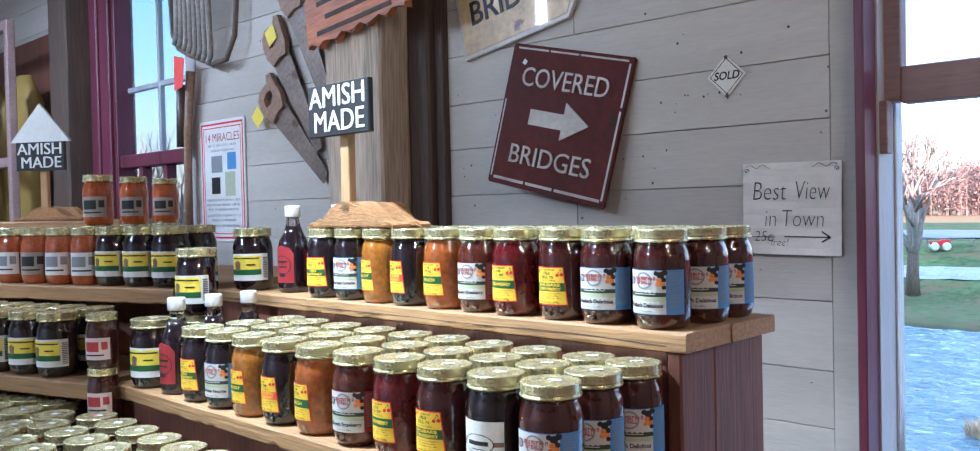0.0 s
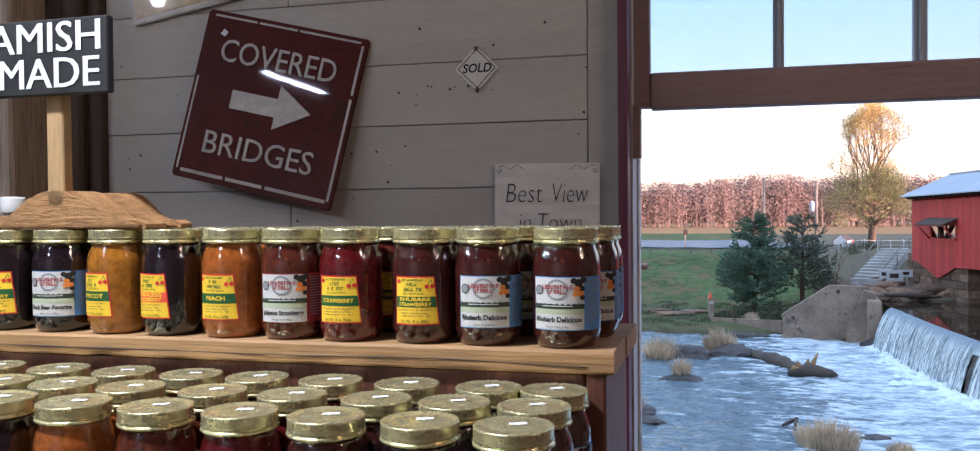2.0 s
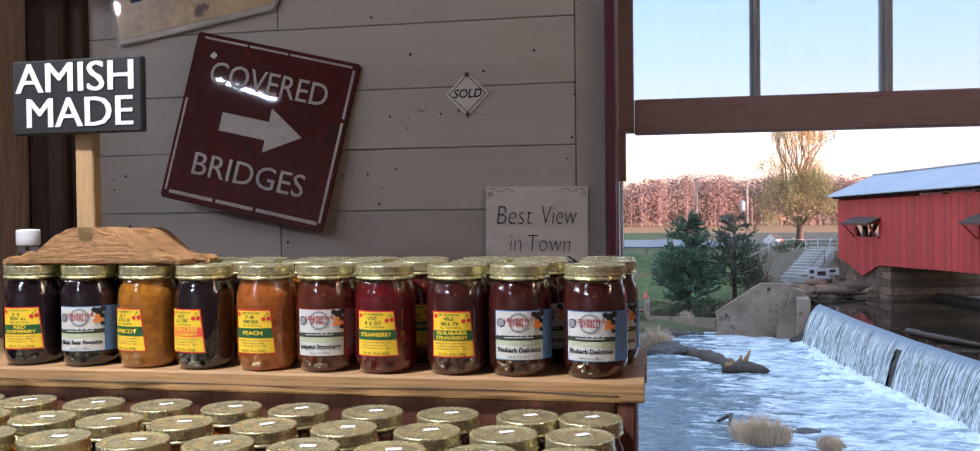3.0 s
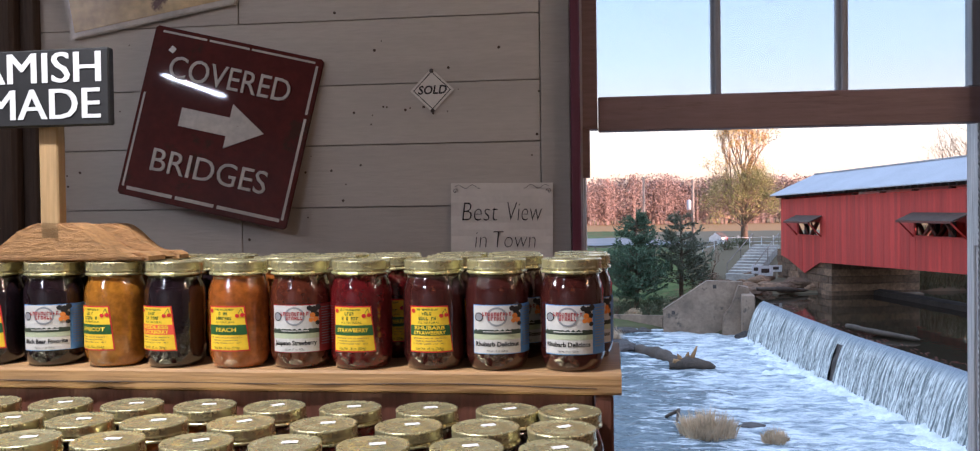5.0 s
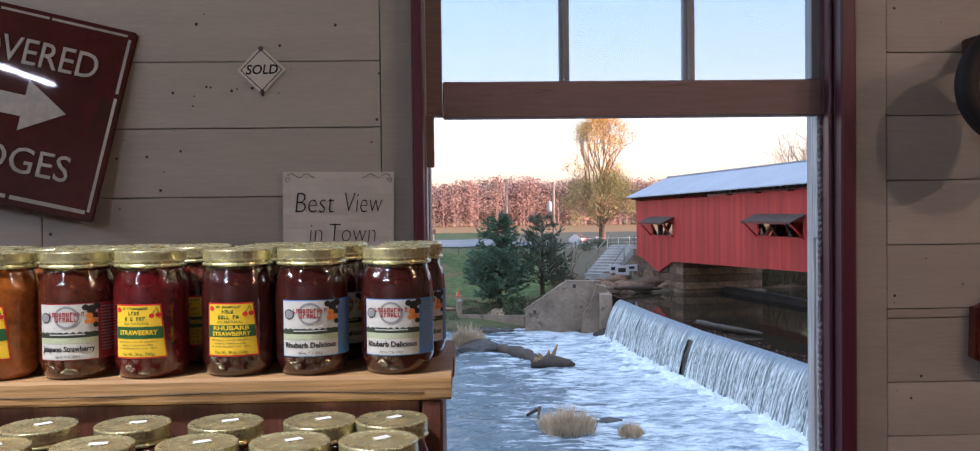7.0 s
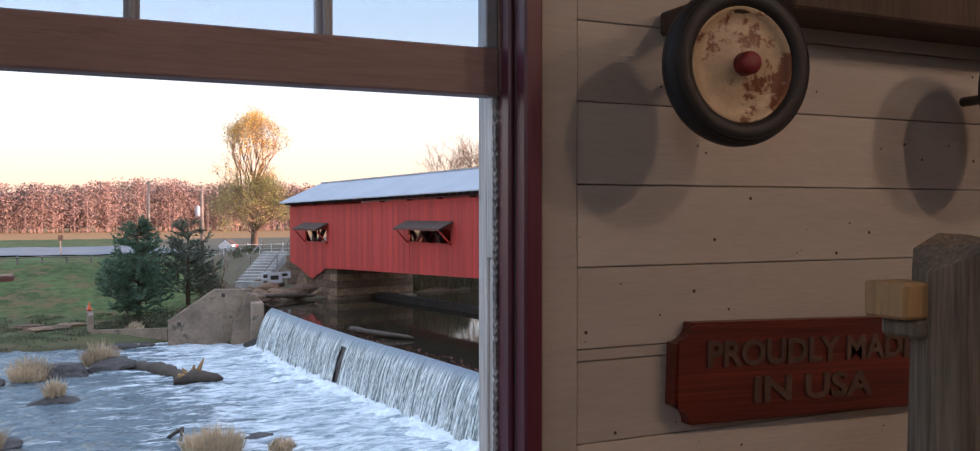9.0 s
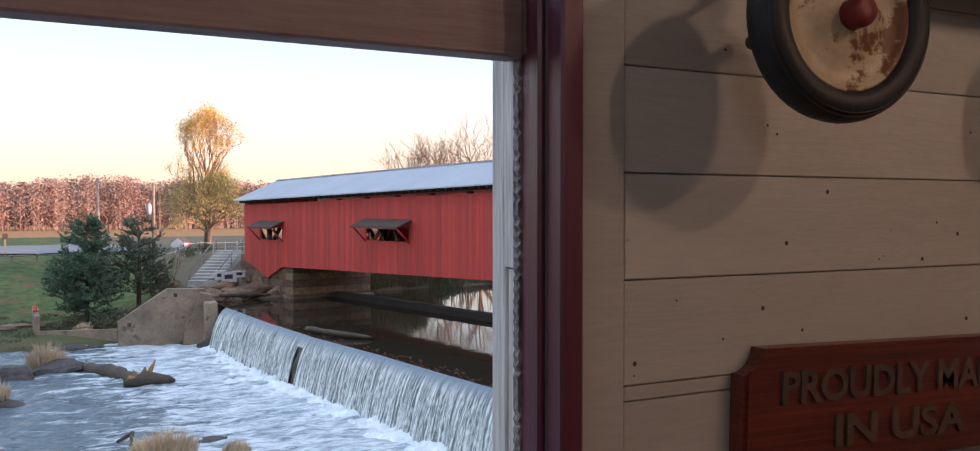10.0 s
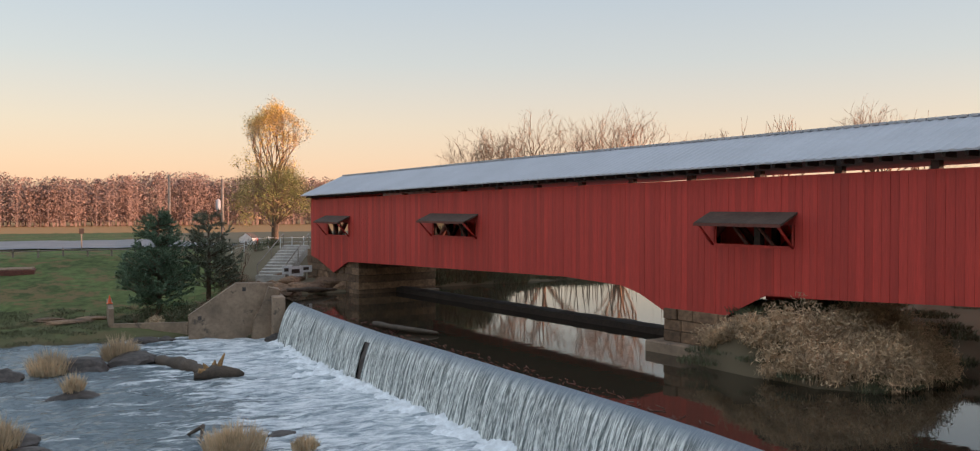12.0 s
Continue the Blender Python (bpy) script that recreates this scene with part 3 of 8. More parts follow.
def tube(bm, path, radii, seg=6, mat=0):
    """A round rod along a path of points, with a radius at each."""
    rings = []
    for k, p in enumerate(path):
        p = Vector(p)
        way = (Vector(path[min(k + 1, len(path) - 1)]) - Vector(path[max(k - 1, 0)])).normalized()
        side = way.orthogonal().normalized()
        up = way.cross(side)
        r = radii[k] if isinstance(radii, (list, tuple)) else radii
        rings.append([bm.verts.new(p + r * (math.cos(2 * math.pi * j / seg) * side + math.sin(2 * math.pi * j / seg) * up)) for j in range(seg)])
    for a, b in zip(rings, rings[1:]):
        # join each vertex with the nearest turn of the next ring
        shift = min(range(seg), key=lambda s: sum((a[j].co - b[(j + s) % seg].co).length for j in range(seg)))
        for j in range(seg):
            f = bm.faces.new((a[j], a[(j + 1) % seg], b[(j + 1 + shift) % seg], b[(j + shift) % seg]))
            f.material_index, f.smooth = mat, True
    bm.faces.new(rings[0][::-1]).material_index = mat
    bm.faces.new(rings[-1]).material_index = mat
    return bm


def text_mesh(words, size, depth=0.0, width=None, align="CENTER", shear=0.0, bold=0.0):
    """Letters in the x-z plane, facing -y, centred on the origin; squeezed to a width where given."""
    cu = bpy.data.curves.new("letters", "FONT")
    cu.body, cu.size, cu.align_x, cu.align_y, cu.extrude, cu.shear, cu.offset = words, size, align, "CENTER", depth, shear, bold
    cu.resolution_u = 3
    ob = bpy.data.objects.new("letters", cu)
    me = bpy.data.meshes.new_from_object(ob)
    bpy.data.objects.remove(ob)
    bm = bmesh.new()
    bm.from_mesh(me)
    bpy.data.meshes.remove(me)
    xs = [v.co.x for v in bm.verts]
    k = width / (max(xs) - min(xs)) if width else 1.0
    for v in bm.verts:
        v.co = Vector((v.co.x * k, -v.co.z, v.co.y))
    return bm


def quad(bm, x0, x1, z0, z1, y=0.0, mat=0):
    f = bm.faces.new([bm.verts.new(p) for p in ((x0, y, z0), (x1, y, z0), (x1, y, z1), (x0, y, z1))])
    f.material_index = mat
    return f


def shapes(bm, outline, y, mat):
    f = bm.faces.new([bm.verts.new((x, y, z)) for x, z in outline])
    f.material_index = mat
    return f


def disc(bm, cx, cz, r, y, mat, seg=14, sx=1.0):
    return shapes(bm, [(cx + sx * r * math.cos(2 * math.pi * k / seg), cz + r * math.sin(2 * math.pi * k / seg)) for k in range(seg)], y, mat)


def ring(bm, cx, cz, r0, r1, y, mat, seg=18, sx=1.0):
    pts = [[bm.verts.new((cx + sx * r * math.cos(2 * math.pi * k / seg), y, cz + r * math.sin(2 * math.pi * k / seg))) for k in range(seg)] for r in (r0, r1)]
    for k in range(seg):
        bm.faces.new((pts[0][k], pts[0][(k + 1) % seg], pts[1][(k + 1) % seg], pts[1][k])).material_index = mat


def join_text(bm, words, size, cx, cz, y, mat, width=None, shear=0.0, bold=0.0):
    t = text_mesh(words, size, 0.0, width, shear=shear, bold=bold)
    for v in t.verts:
        v.co += Vector((cx, y, cz))
    for f in t.faces:
        f.material_index = mat
    me = bpy.data.meshes.new("t")
    t.to_mesh(me)
    t.free()
    bm.from_mesh(me)
    bpy.data.meshes.remove(me)


def bend(bm, radius, step=0.004):
    """Wraps a flat label (x along, -y outwards) round a jar about the z axis, its middle facing -y."""
    xs = [v.co.x for v in bm.verts]
    lo, hi = min(xs), max(xs)
    k = lo + step
    while k < hi:
        bmesh.ops.bisect_plane(bm, geom=bm.verts[:] + bm.edges[:] + bm.faces[:], plane_co=(k, 0, 0), plane_no=(1, 0, 0))
        k += step
    for v in bm.verts:
        a, r = 1.07 * v.co.x / radius, radius - v.co.y
        v.co = Vector((r * math.sin(a), -r * math.cos(a), v.co.z))
    return bm

# ---------------------------------------------------------------- the shop room
def structure(name, bm, material, label, category):
    return tagged(part(name, bm, material), label, category, kind="structure")


ROOM_X0, ROOM_X1, ROOM_Y0, CEIL = -6.5, 4.6, -5.5, 3.25
WX0, WX1, WZ0, WZ1 = 0.09, 0.96, 0.72, 2.45         # view window opening
VX0, VX1, VZ0, VZ1 = -3.72, -2.86, 0.95, 2.75        # side window opening

bm = bmesh.new()
for x0, x1, z0, z1 in ((ROOM_X0, VX0, -6.3, 7.0), (VX0, VX1, -6.3, VZ0), (VX0, VX1, VZ1, 7.0), (VX1, WX0, -6.3, 7.0),
                       (WX0, WX1, -6.3, WZ0), (WX0, WX1, WZ1, 7.0), (WX1, ROOM_X1, -6.3, 7.0)):
    box(bm, x0, x1, 0.022, 0.148, z0, z1)
wall_north = structure("wall_north", bm, PAINT_TRIM, "white painted plank wall with two windows", "wall")
for nm, b in (("wall_west", (ROOM_X0 - 0.2, ROOM_X0, ROOM_Y0 - 0.2, 0.2, -6.3, 7)), ("wall_east", (ROOM_X1, ROOM_X1 + 0.2, ROOM_Y0 - 0.2, 0.2, -6.3, 7)),
              ("wall_south", (ROOM_X0, ROOM_X1, ROOM_Y0 - 0.2, ROOM_Y0, -6.3, 7))):
    structure(nm, boxed(*b), PAINT_TRIM, "plain white painted shop wall", "wall")
floor = structure("floor", boxed(ROOM_X0, ROOM_X1, ROOM_Y0, 0.022, -0.15, 0), FLOOR_WOOD, "worn wooden plank floor of the shop", "floor")
structure("ceiling", boxed(ROOM_X0, ROOM_X1, ROOM_Y0, 0.022, CEIL, CEIL + 0.1), CEIL_WOOD, "dark wooden plank ceiling", "ceiling")
bm = bmesh.new()
for a, b in (((ROOM_X0 - 0.5, 7.0), ((ROOM_X0 + ROOM_X1) / 2, 10.5)), (((ROOM_X0 + ROOM_X1) / 2, 10.5), (ROOM_X1 + 0.5, 7.0))):
    vs = [bm.verts.new((p[0], y, p[1] + dz)) for p in (a, b) for y in (ROOM_Y0 - 0.5, 0.5) for dz in (0, 0.12)]
    for q in ((0, 2, 6, 4), (1, 5, 7, 3), (0, 1, 3, 2), (4, 6, 7, 5), (0, 4, 5, 1), (2, 3, 7, 6)):
        bm.faces.new([vs[i] for i in q])
structure("mill_roof", bm, TIN_ROOF, "plain roof of the mill building", "roof")

# timber posts standing in front of the wall
def timber_post(name, x0, x1, depth, material, label, side=None):
    bm = bmesh.new()
    steps = 26
    rows = []
    for k in range(steps + 1):
        z = CEIL * k / steps
        w = [0.006 * noise.noise(Vector((x0 * 9 + j * 3.1, z * 3, 1.7))) for j in range(4)]
        rows.append([bm.verts.new(p) for p in ((x0 + w[0], -0.001, z), (x0 + w[1], -depth + w[2], z), (x1 + w[2], -depth + w[3], z), (x1 + w[3], -0.001, z))])
    for a, b in zip(rows, rows[1:]):
        for j in range(4):
            bm.faces.new((a[j], a[(j + 1) % 4], b[(j + 1) % 4], b[j]))
    bm.faces.new(rows[0][::-1])
    bm.faces.new(rows[-1])
    bmesh.ops.recalc_face_normals(bm, faces=bm.faces)
    bmesh.ops.bevel(bm, geom=[e for e in bm.edges if abs((e.verts[0].co - e.verts[1].co).z) > 0.05], offset=0.008, segments=1, affect="EDGES")
    return structure(name, bm, material, label, "post")


timber_post("timber_post_1", -1.62, -1.335, 0.16, POST_WOOD, "hewn grey brown timber post against the wall")
# shade on the post's right side, built as a dark board
timber_post("timber_post_2", -1.333, -1.235, 0.05, POST_DARK, "dark brown board standing in for the timber post's shaded side")
structure("post_trim_1", boxed(-1.234, -1.196, -0.022, 0.021, 0, CEIL, 0.003), POST_DARK, "dark narrow board against the wall", "trim")
timber_post("timber_post_3", -4.03, -3.81, 0.15, POST_DARK, "dark rough timber post beside the side window")


# plank wall: each board a piece
def plank_run(x0, x1, seams, joints, wall):
    for z0, z1 in zip(seams, seams[1:]):
        cuts = sorted([x0, x1] + [j for j in joints if x0 < j < x1 and random.random() < 0.5])
        for a, b in zip(cuts, cuts[1:]):
            bm = boxed(a + 0.001, b - 0.001, random.uniform(-0.0015, 0.001), 0.021, z0 + 0.0009, z1 - 0.0009, 0.0012)
            part("plank", bm, PAINT_WALL, wall)


LEFT_SEAMS = [0.0, 0.16, 0.31, 0.46, 0.6, 0.73, 0.858, 0.985, 1.112, 1.266, 1.381, 1.526, 1.668, 1.805, 1.953, 2.10, 2.25, 2.4, 2.55, 2.7, 2.85, 3.0, 3.12, 3.25]
RIGHT_SEAMS = [0.0, 0.15, 0.3, 0.44, 0.58, 0.72, 0.86, 1.0, 1.115, 1.252, 1.272, 1.408, 1.545, 1.682, 1.815, 1.95, 2.09, 2.23, 2.37, 2.51, 2.65, 2.8, 2.95, 3.1, 3.25]
plank_run(-1.196, -0.002, LEFT_SEAMS, [-0.7], wall_north)
plank_run(-2.775, -1.62, [z + 0.008 for z in LEFT_SEAMS[:-1]] + [3.25], [], wall_north)
plank_run(1.062, 4.6, RIGHT_SEAMS, [2.9], wall_north)
plank_run(-6.5, -4.4, LEFT_SEAMS, [], wall_north)
# nail heads and old nail holes, as small dark dents
bm = bmesh.new()
rng = random.Random(7)


def nail(x, z, r):
    disc(bm, x, z, r, -0.0023, 0, 8)


for x0, x1, seams in ((-1.18, 0.06, LEFT_SEAMS), (1.0, 2.6, RIGHT_SEAMS), (-2.7, -1.64, LEFT_SEAMS)):
    for k in range(150 if x0 > -1.5 else 60):
        z = rng.uniform(0.9, 2.3)
        if min(abs(z - s) for s in seams) > 0.012:
            nail(rng.uniform(x0, x1), z, rng.uniform(0.0012, 0.0036))
for k in range(9):
    nail(-0.42 + k * 0.026 + rng.uniform(-0.01, 0.01), 1.742 + rng.uniform(-0.012, 0.012), rng.uniform(0.0015, 0.0035))
structure("wall_nails_1", bm, POST_DARK, "old nail heads and holes in the wall boards", "nails")

# upright boards beside the view window
structure("window_board_1", boxed(-0.001, 0.064, -0.004, 0.021, 0, CEIL, 0.002), PAINT_WALL, "white upright board beside the window", "trim")
structure("window_board_2", boxed(0.99, 1.061, -0.004, 0.021, 0, CEIL, 0.002), PAINT_WALL, "white upright board beside the window", "trim")
structure("window_board_3", boxed(-2.858, -2.776, -0.006, 0.021, 0, CEIL, 0.003), PAINT_TRIM, "narrow upright board beside the side window", "trim")


def view_window():
    w = thing("window_1", "dark red framed sash window with its lower sash raised", "window", kind="structure")
    # casing and jambs
    part("casing", boxed(0.066, 0.086, -0.045, 0.1, WZ0 - 0.02, CEIL - 0.3, 0.003), RED_TRIM, w)
    part("casing", boxed(0.957, 0.989, -0.022, 0.0155, WZ0 - 0.02, CEIL - 0.3, 0.004), RED_TRIM, w)
    bm = bmesh.new()
    box(bm, 0.947, 0.9585, 0.016, 0.045, WZ0, WZ1, 0.004)
    part("stop_bead", bm, RED_TRIM, w, "dark red window stop bead")
    part("jamb", boxed(0.955, 0.9595, 0.046, 0.0725, WZ0, WZ1, 0.001), RED_TRIM, w, "dark red window jamb")
    # splintered edge of the parting strip
    bm = bmesh.new()
    rows = []
    rg = random.Random(3)
    for k in range(140):
        z = WZ0 + (1.695 - WZ0) * k / 139
        j = rg.uniform(0, 0.006) if k % 2 else 0
        rows.append([bm.verts.new(p) for p in ((0.949 + j, 0.0735, z), (0.949 + j * 0.5, 0.086, z), (0.9595, 0.086, z), (0.9595, 0.0735, z))])
    for a, b in zip(rows, rows[1:]):
        for j in range(4):
            bm.faces.new((a[j], a[(j + 1) % 4], b[(j + 1) % 4], b[j]))
    part("parting_strip", bm, RAGGED, w, "splintered grey parting strip")
    part("outer_jamb", boxed(0.956, 0.9595, 0.087, 0.112, WZ0, 1.42, 0.001), WEATHERED, w, "peeling white outer jamb")
    part("outer_jamb", boxed(0.95, 0.9595, 0.087, 0.112, 1.422, 1.694, 0.001), WEATHERED, w, "peeling white outer jamb")
    part("outer_casing", boxed(0.952, 0.9595, 0.113, 0.152, WZ0 - 0.05, WZ1, 0.002), WEATHERED, w, "peeling white outer casing")
    part("outer_casing", boxed(0.09, 0.096, 0.113, 0.152, WZ0 - 0.05, WZ1, 0.002), WEATHERED, w, "peeling white outer casing")
    part("jamb", boxed(0.0865, 0.0895, 0.101, 0.112, WZ0, WZ1, 0.0005), RED_TRIM, w)
    part("sash_horn", boxed(0.087, 0.106, 0.03, 0.062, 1.585, 1.697, 0.002), SASH_WOOD, w, "grey brown sash stop")
    part("head", boxed(0.097, 0.946, 0.03, 0.146, WZ1 - 0.06, WZ1 - 0.001), RED_TRIM, w)
    part("sill", boxed(0.06, 0.99, -0.05, 0.2, WZ0 - 0.06, WZ0 - 0.021, 0.004), RED_TRIM, w)
    # raised sash
    sash = part("sash", boxed(0.0885, 0.124, 0.062, 0.1, 1.70, WZ1 - 0.062, 0.002), SASH_WOOD, w, "grey brown painted sash")
    part("stile", boxed(0.9495, 0.988, 0.0615, 0.0715, 1.696, WZ1 - 0.062, 0.001), SASH_WOOD, sash)
    part("stile", boxed(0.928, 0.949, 0.062, 0.099, 1.771, WZ1 - 0.062, 0.002), MUNTIN, sash)
    part("bottom_rail", boxed(0.125, 0.949, 0.058, 0.1, 1.691, 1.769, 0.003), SASH_WOOD, sash)
    part("bottom_rail", boxed(0.0882, 0.1245, 0.058, 0.1, 1.696, 1.7, 0.0005), SASH_WOOD, sash)
    for x0, x1 in ((0.379, 0.401), (0.65, 0.676)):
        bm = bmesh.new()
        box(bm, x0, x1, 0.074, 0.096, 1.769, WZ1 - 0.062, 0.003)
        box(bm, (x0 + x1) / 2 - 0.004, (x0 + x1) / 2 + 0.004, 0.066, 0.08, 1.769, WZ1 - 0.062, 0.002)
        part("muntin", bm, MUNTIN, sash, "blue grey painted muntin")
    for x0, x1 in ((0.124, 0.379), (0.401, 0.65), (0.676, 0.928)):
        p = part("pane", boxed(x0 + 0.0005, x1 - 0.0005, 0.083, 0.086, 1.7695, WZ1 - 0.0625), PANE, sash, "dusty old window pane")
        p.visible_shadow = False
    return w


view_window()


def side_window():
    w = thing("window_2", "dark red framed side window with grey muntins", "window", kind="structure")
    part("casing", boxed(-3.92, -3.73, -0.03, 0.02, 0.9, CEIL - 0.1, 0.006), RED_TRIM, w)
    part("casing", boxed(-3.729, -3.62, -0.018, 0.1, 0.9, CEIL - 0.1, 0.006), RED_TRIM, w)
    part("stop_bead", boxed(-3.619, -3.585, 0.0, 0.1, 0.9, VZ1, 0.004), RED_TRIM, w)
    part("stile", boxed(-2.885, -2.861, 0.03, 0.1, 0.9, VZ1, 0.004), RED_TRIM, w)
    part("meeting_rail", boxed(-3.584, -2.886, 0.01, 0.09, 1.72, 1.785, 0.005), RED_TRIM, w)
    part("muntin", boxed(-3.584, -2.886, 0.06, 0.085, 2.10, 2.125, 0.003), MUNTIN, w, "grey muntin")
    part("muntin", boxed(-3.255, -3.23, 0.058, 0.083, 1.786, VZ1, 0.003), MUNTIN, w, "grey muntin")
    for x in (-3.38, -3.13):
        part("muntin", boxed(x - 0.02, x + 0.02, 0.02, 0.07, 1.2, 1.719, 0.003), RED_TRIM, w)
    part("sill", boxed(-3.93, -2.85, -0.06, 0.2, 0.9, 0.949, 0.004), RED_TRIM, w)
    part("head", boxed(-3.93, -2.85, 0.0, 0.2, VZ1 - 0.05, VZ1 - 0.001, 0.004), RED_TRIM, w)
    p = part("pane", boxed(-3.584, -2.886, 0.0862, 0.09, 0.95, VZ1 - 0.051), BLUE_PANE, w, "dusty old window pane")
    p.visible_shadow = False
    return w


side_window()

# ---------------------------------------------------------------- jars
R_JAR, R_LID, H_JAR = 0.0408, 0.0385, 0.1405


def print_row(bm, cx, z, width, h, y, mat, seed):
    """A row of letter-sized strokes, broken into words."""
    rg = random.Random(seed)
    x, step = cx - width / 2, h * 0.72
    while x < cx + width / 2 - step * 0.6:
        if rg.random() > 0.12:
            w = step * rg.uniform(0.6, 0.8)
            quad(bm, x, x + w * 0.36, z - h / 2, z + h / 2, y, mat)
            if rg.random() < 0.55:
                quad(bm, x + w * 0.68, x + w, z - h / 2, z + h / 2, y, mat)
            zz = z + h * rg.choice((-0.36, 0.0, 0.36))
            quad(bm, x, x + w, zz - h * 0.15, zz + h * 0.15, y - 0.00005, mat)
        x += step


def label_yellow(flavour, band):
    """Yellow jam label, wider at the top left, red edge, coloured band with the flavour."""
    bm = bmesh.new()
    def sk(x, z):
        return (x + 0.10 * (0.078 - z) * (1 if x > 0 else -0.15), z)
    shapes(bm, [sk(-0.0250, 0.024), sk(0.0240, 0.024), sk(0.0240, 0.083), sk(-0.0250, 0.083)], -0.0004, 1)
    shapes(bm, [sk(-0.0234, 0.0257), sk(0.0224, 0.0257), sk(0.0224, 0.0813), sk(-0.0234, 0.0813)], -0.0007, 0)
    shapes(bm, [sk(-0.0237, 0.0455), sk(0.0227, 0.0455), sk(0.0227, 0.0585), sk(-0.0237, 0.0585)], -0.0010, 2)
    lines = flavour.split("|")
    for k, w in enumerate(lines):
        size = 0.0072 if len(lines) == 1 else 0.0062
        join_text(bm, w, size, 0.0, 0.052 if len(lines) == 1 else 0.0551 - 0.0062 * k, -0.0013, 0, min(0.039, 0.0052 * len(w)), bold=0.0002)
    # maker's words as plain bars
    for k, (z, w, h) in enumerate(((0.0785, 0.026, 0.0024), (0.0733, 0.013, 0.0042), (0.0672, 0.021, 0.0042))):
        print_row(bm, -0.002, z, w, h, -0.0010, 6, 3 * k + len(flavour))
    join_text(bm, "ALL NATURAL", 0.0036, -0.001, 0.0619, -0.0010, 6, 0.026)
    for k, (z, w) in enumerate(((0.042, 0.040), (0.0385, 0.034), (0.035, 0.040))):
        print_row(bm, 0.0, z, w, 0.0016, -0.0010, 4, 40 + k)
    join_text(bm, "Net Wt. 18 oz. (504g)", 0.0048, 0.0, 0.0285, -0.0010, 5, 0.033)
    for x, z, r in ((0.0145, 0.0705, 0.0026), (0.0205, 0.0712, 0.0026)):
        disc(bm, x, z, r, -0.0013, 1, 10)
    shapes(bm, [(0.0148, 0.0725), (0.0155, 0.0725), (0.0195, 0.0795), (0.0188, 0.0795)], -0.0013, 6)
    shapes(bm, [(0.0205, 0.0735), (0.0211, 0.0735), (0.0195, 0.0795), (0.0188, 0.0795)], -0.0013, 6)
    disc(bm, -0.0195, 0.0768, 0.0028, -0.0013, 1, 8)
    mats = [INK[k] for k in ("yellow", "red", band, "black", "brown", "black", "green")]
    return mesh_of("label", bend(bm, R_JAR + 0.0002), *mats)


def label_farm(words, side):
    """White farm label with a round badge, fruit, a dark treeline strip and a coloured side panel of small print."""
    bm = bmesh.new()
    quad(bm, -0.0305, 0.056, 0.0225, 0.0845, -0.0004, 8)
    quad(bm, -0.0295, 0.030, 0.0235, 0.0835, -0.0007, 0)
    quad(bm, -0.0295, 0.030, 0.041, 0.0495, -0.0009, 1)
    bumps = [(-0.0295 + 0.0595 * k / 20, 0.0515 + 0.0025 * abs(math.sin(k * 1.7))) for k in range(21)]
    shapes(bm, [(-0.0295, 0.0475), (0.030, 0.0475)] + bumps[::-1], -0.0011, 2)
    # berries, leaves and fruit beside the badge
    for k, (x, z, r, c) in enumerate(((0.018, 0.080, 0.0035, 4), (0.0235, 0.0775, 0.005, 4), (0.0265, 0.071, 0.004, 4), (0.0215, 0.0705, 0.0036, 5),
                                      (0.0255, 0.0650, 0.0038, 5), (0.0195, 0.0645, 0.003, 5), (0.0275, 0.0605, 0.003, 4), (0.0285, 0.081, 0.004, 4))):
        disc(bm, x, z, r, -0.0011 - 0.0001 * k, c, 8)
    disc(bm, 0.0, 0.0695, 0.0125, -0.0010, 0, 20)
    ring(bm, 0.0, 0.0695, 0.0098, 0.0122, -0.0012, 6)
    for k, (z, w) in enumerate(((0.0728, 0.034), (0.0672, 0.02))):
        print_row(bm, 0.0, z, w, 0.0048, -0.0014, 7, 50 + k)
    disc(bm, -0.0218, 0.069, 0.0058, -0.0012, 4, 14)
    disc(bm, -0.0218, 0.069, 0.0046, -0.0014, 6, 14)
    quad(bm, -0.017, 0.017, 0.0503, 0.0514, -0.0014, 0)
    join_text(bm, words, 0.0082, 0.0, 0.0350, -0.0012, 3, 0.053 if len(words) > 11 else 0.05, bold=0.00025)
    join_text(bm, "Net wt. 19 oz. (538 g)", 0.0036, 0.0, 0.0268, -0.0012, 3, 0.024)
    for k in range(15):
        quad(bm, 0.0335, 0.0535 - 0.004 * (k * 7 % 3), 0.0795 - 0.0034 * k, 0.0806 - 0.0034 * k, -0.0010, 9)
    mats = [INK[k] for k in ("label_white", "pale_green", "dark_green", "black", "black", "orange", "grey", "rust_red")] + [INK[side], INK["grey"]]
    return mesh_of("label", bend(bm, R_JAR + 0.0002), *mats)


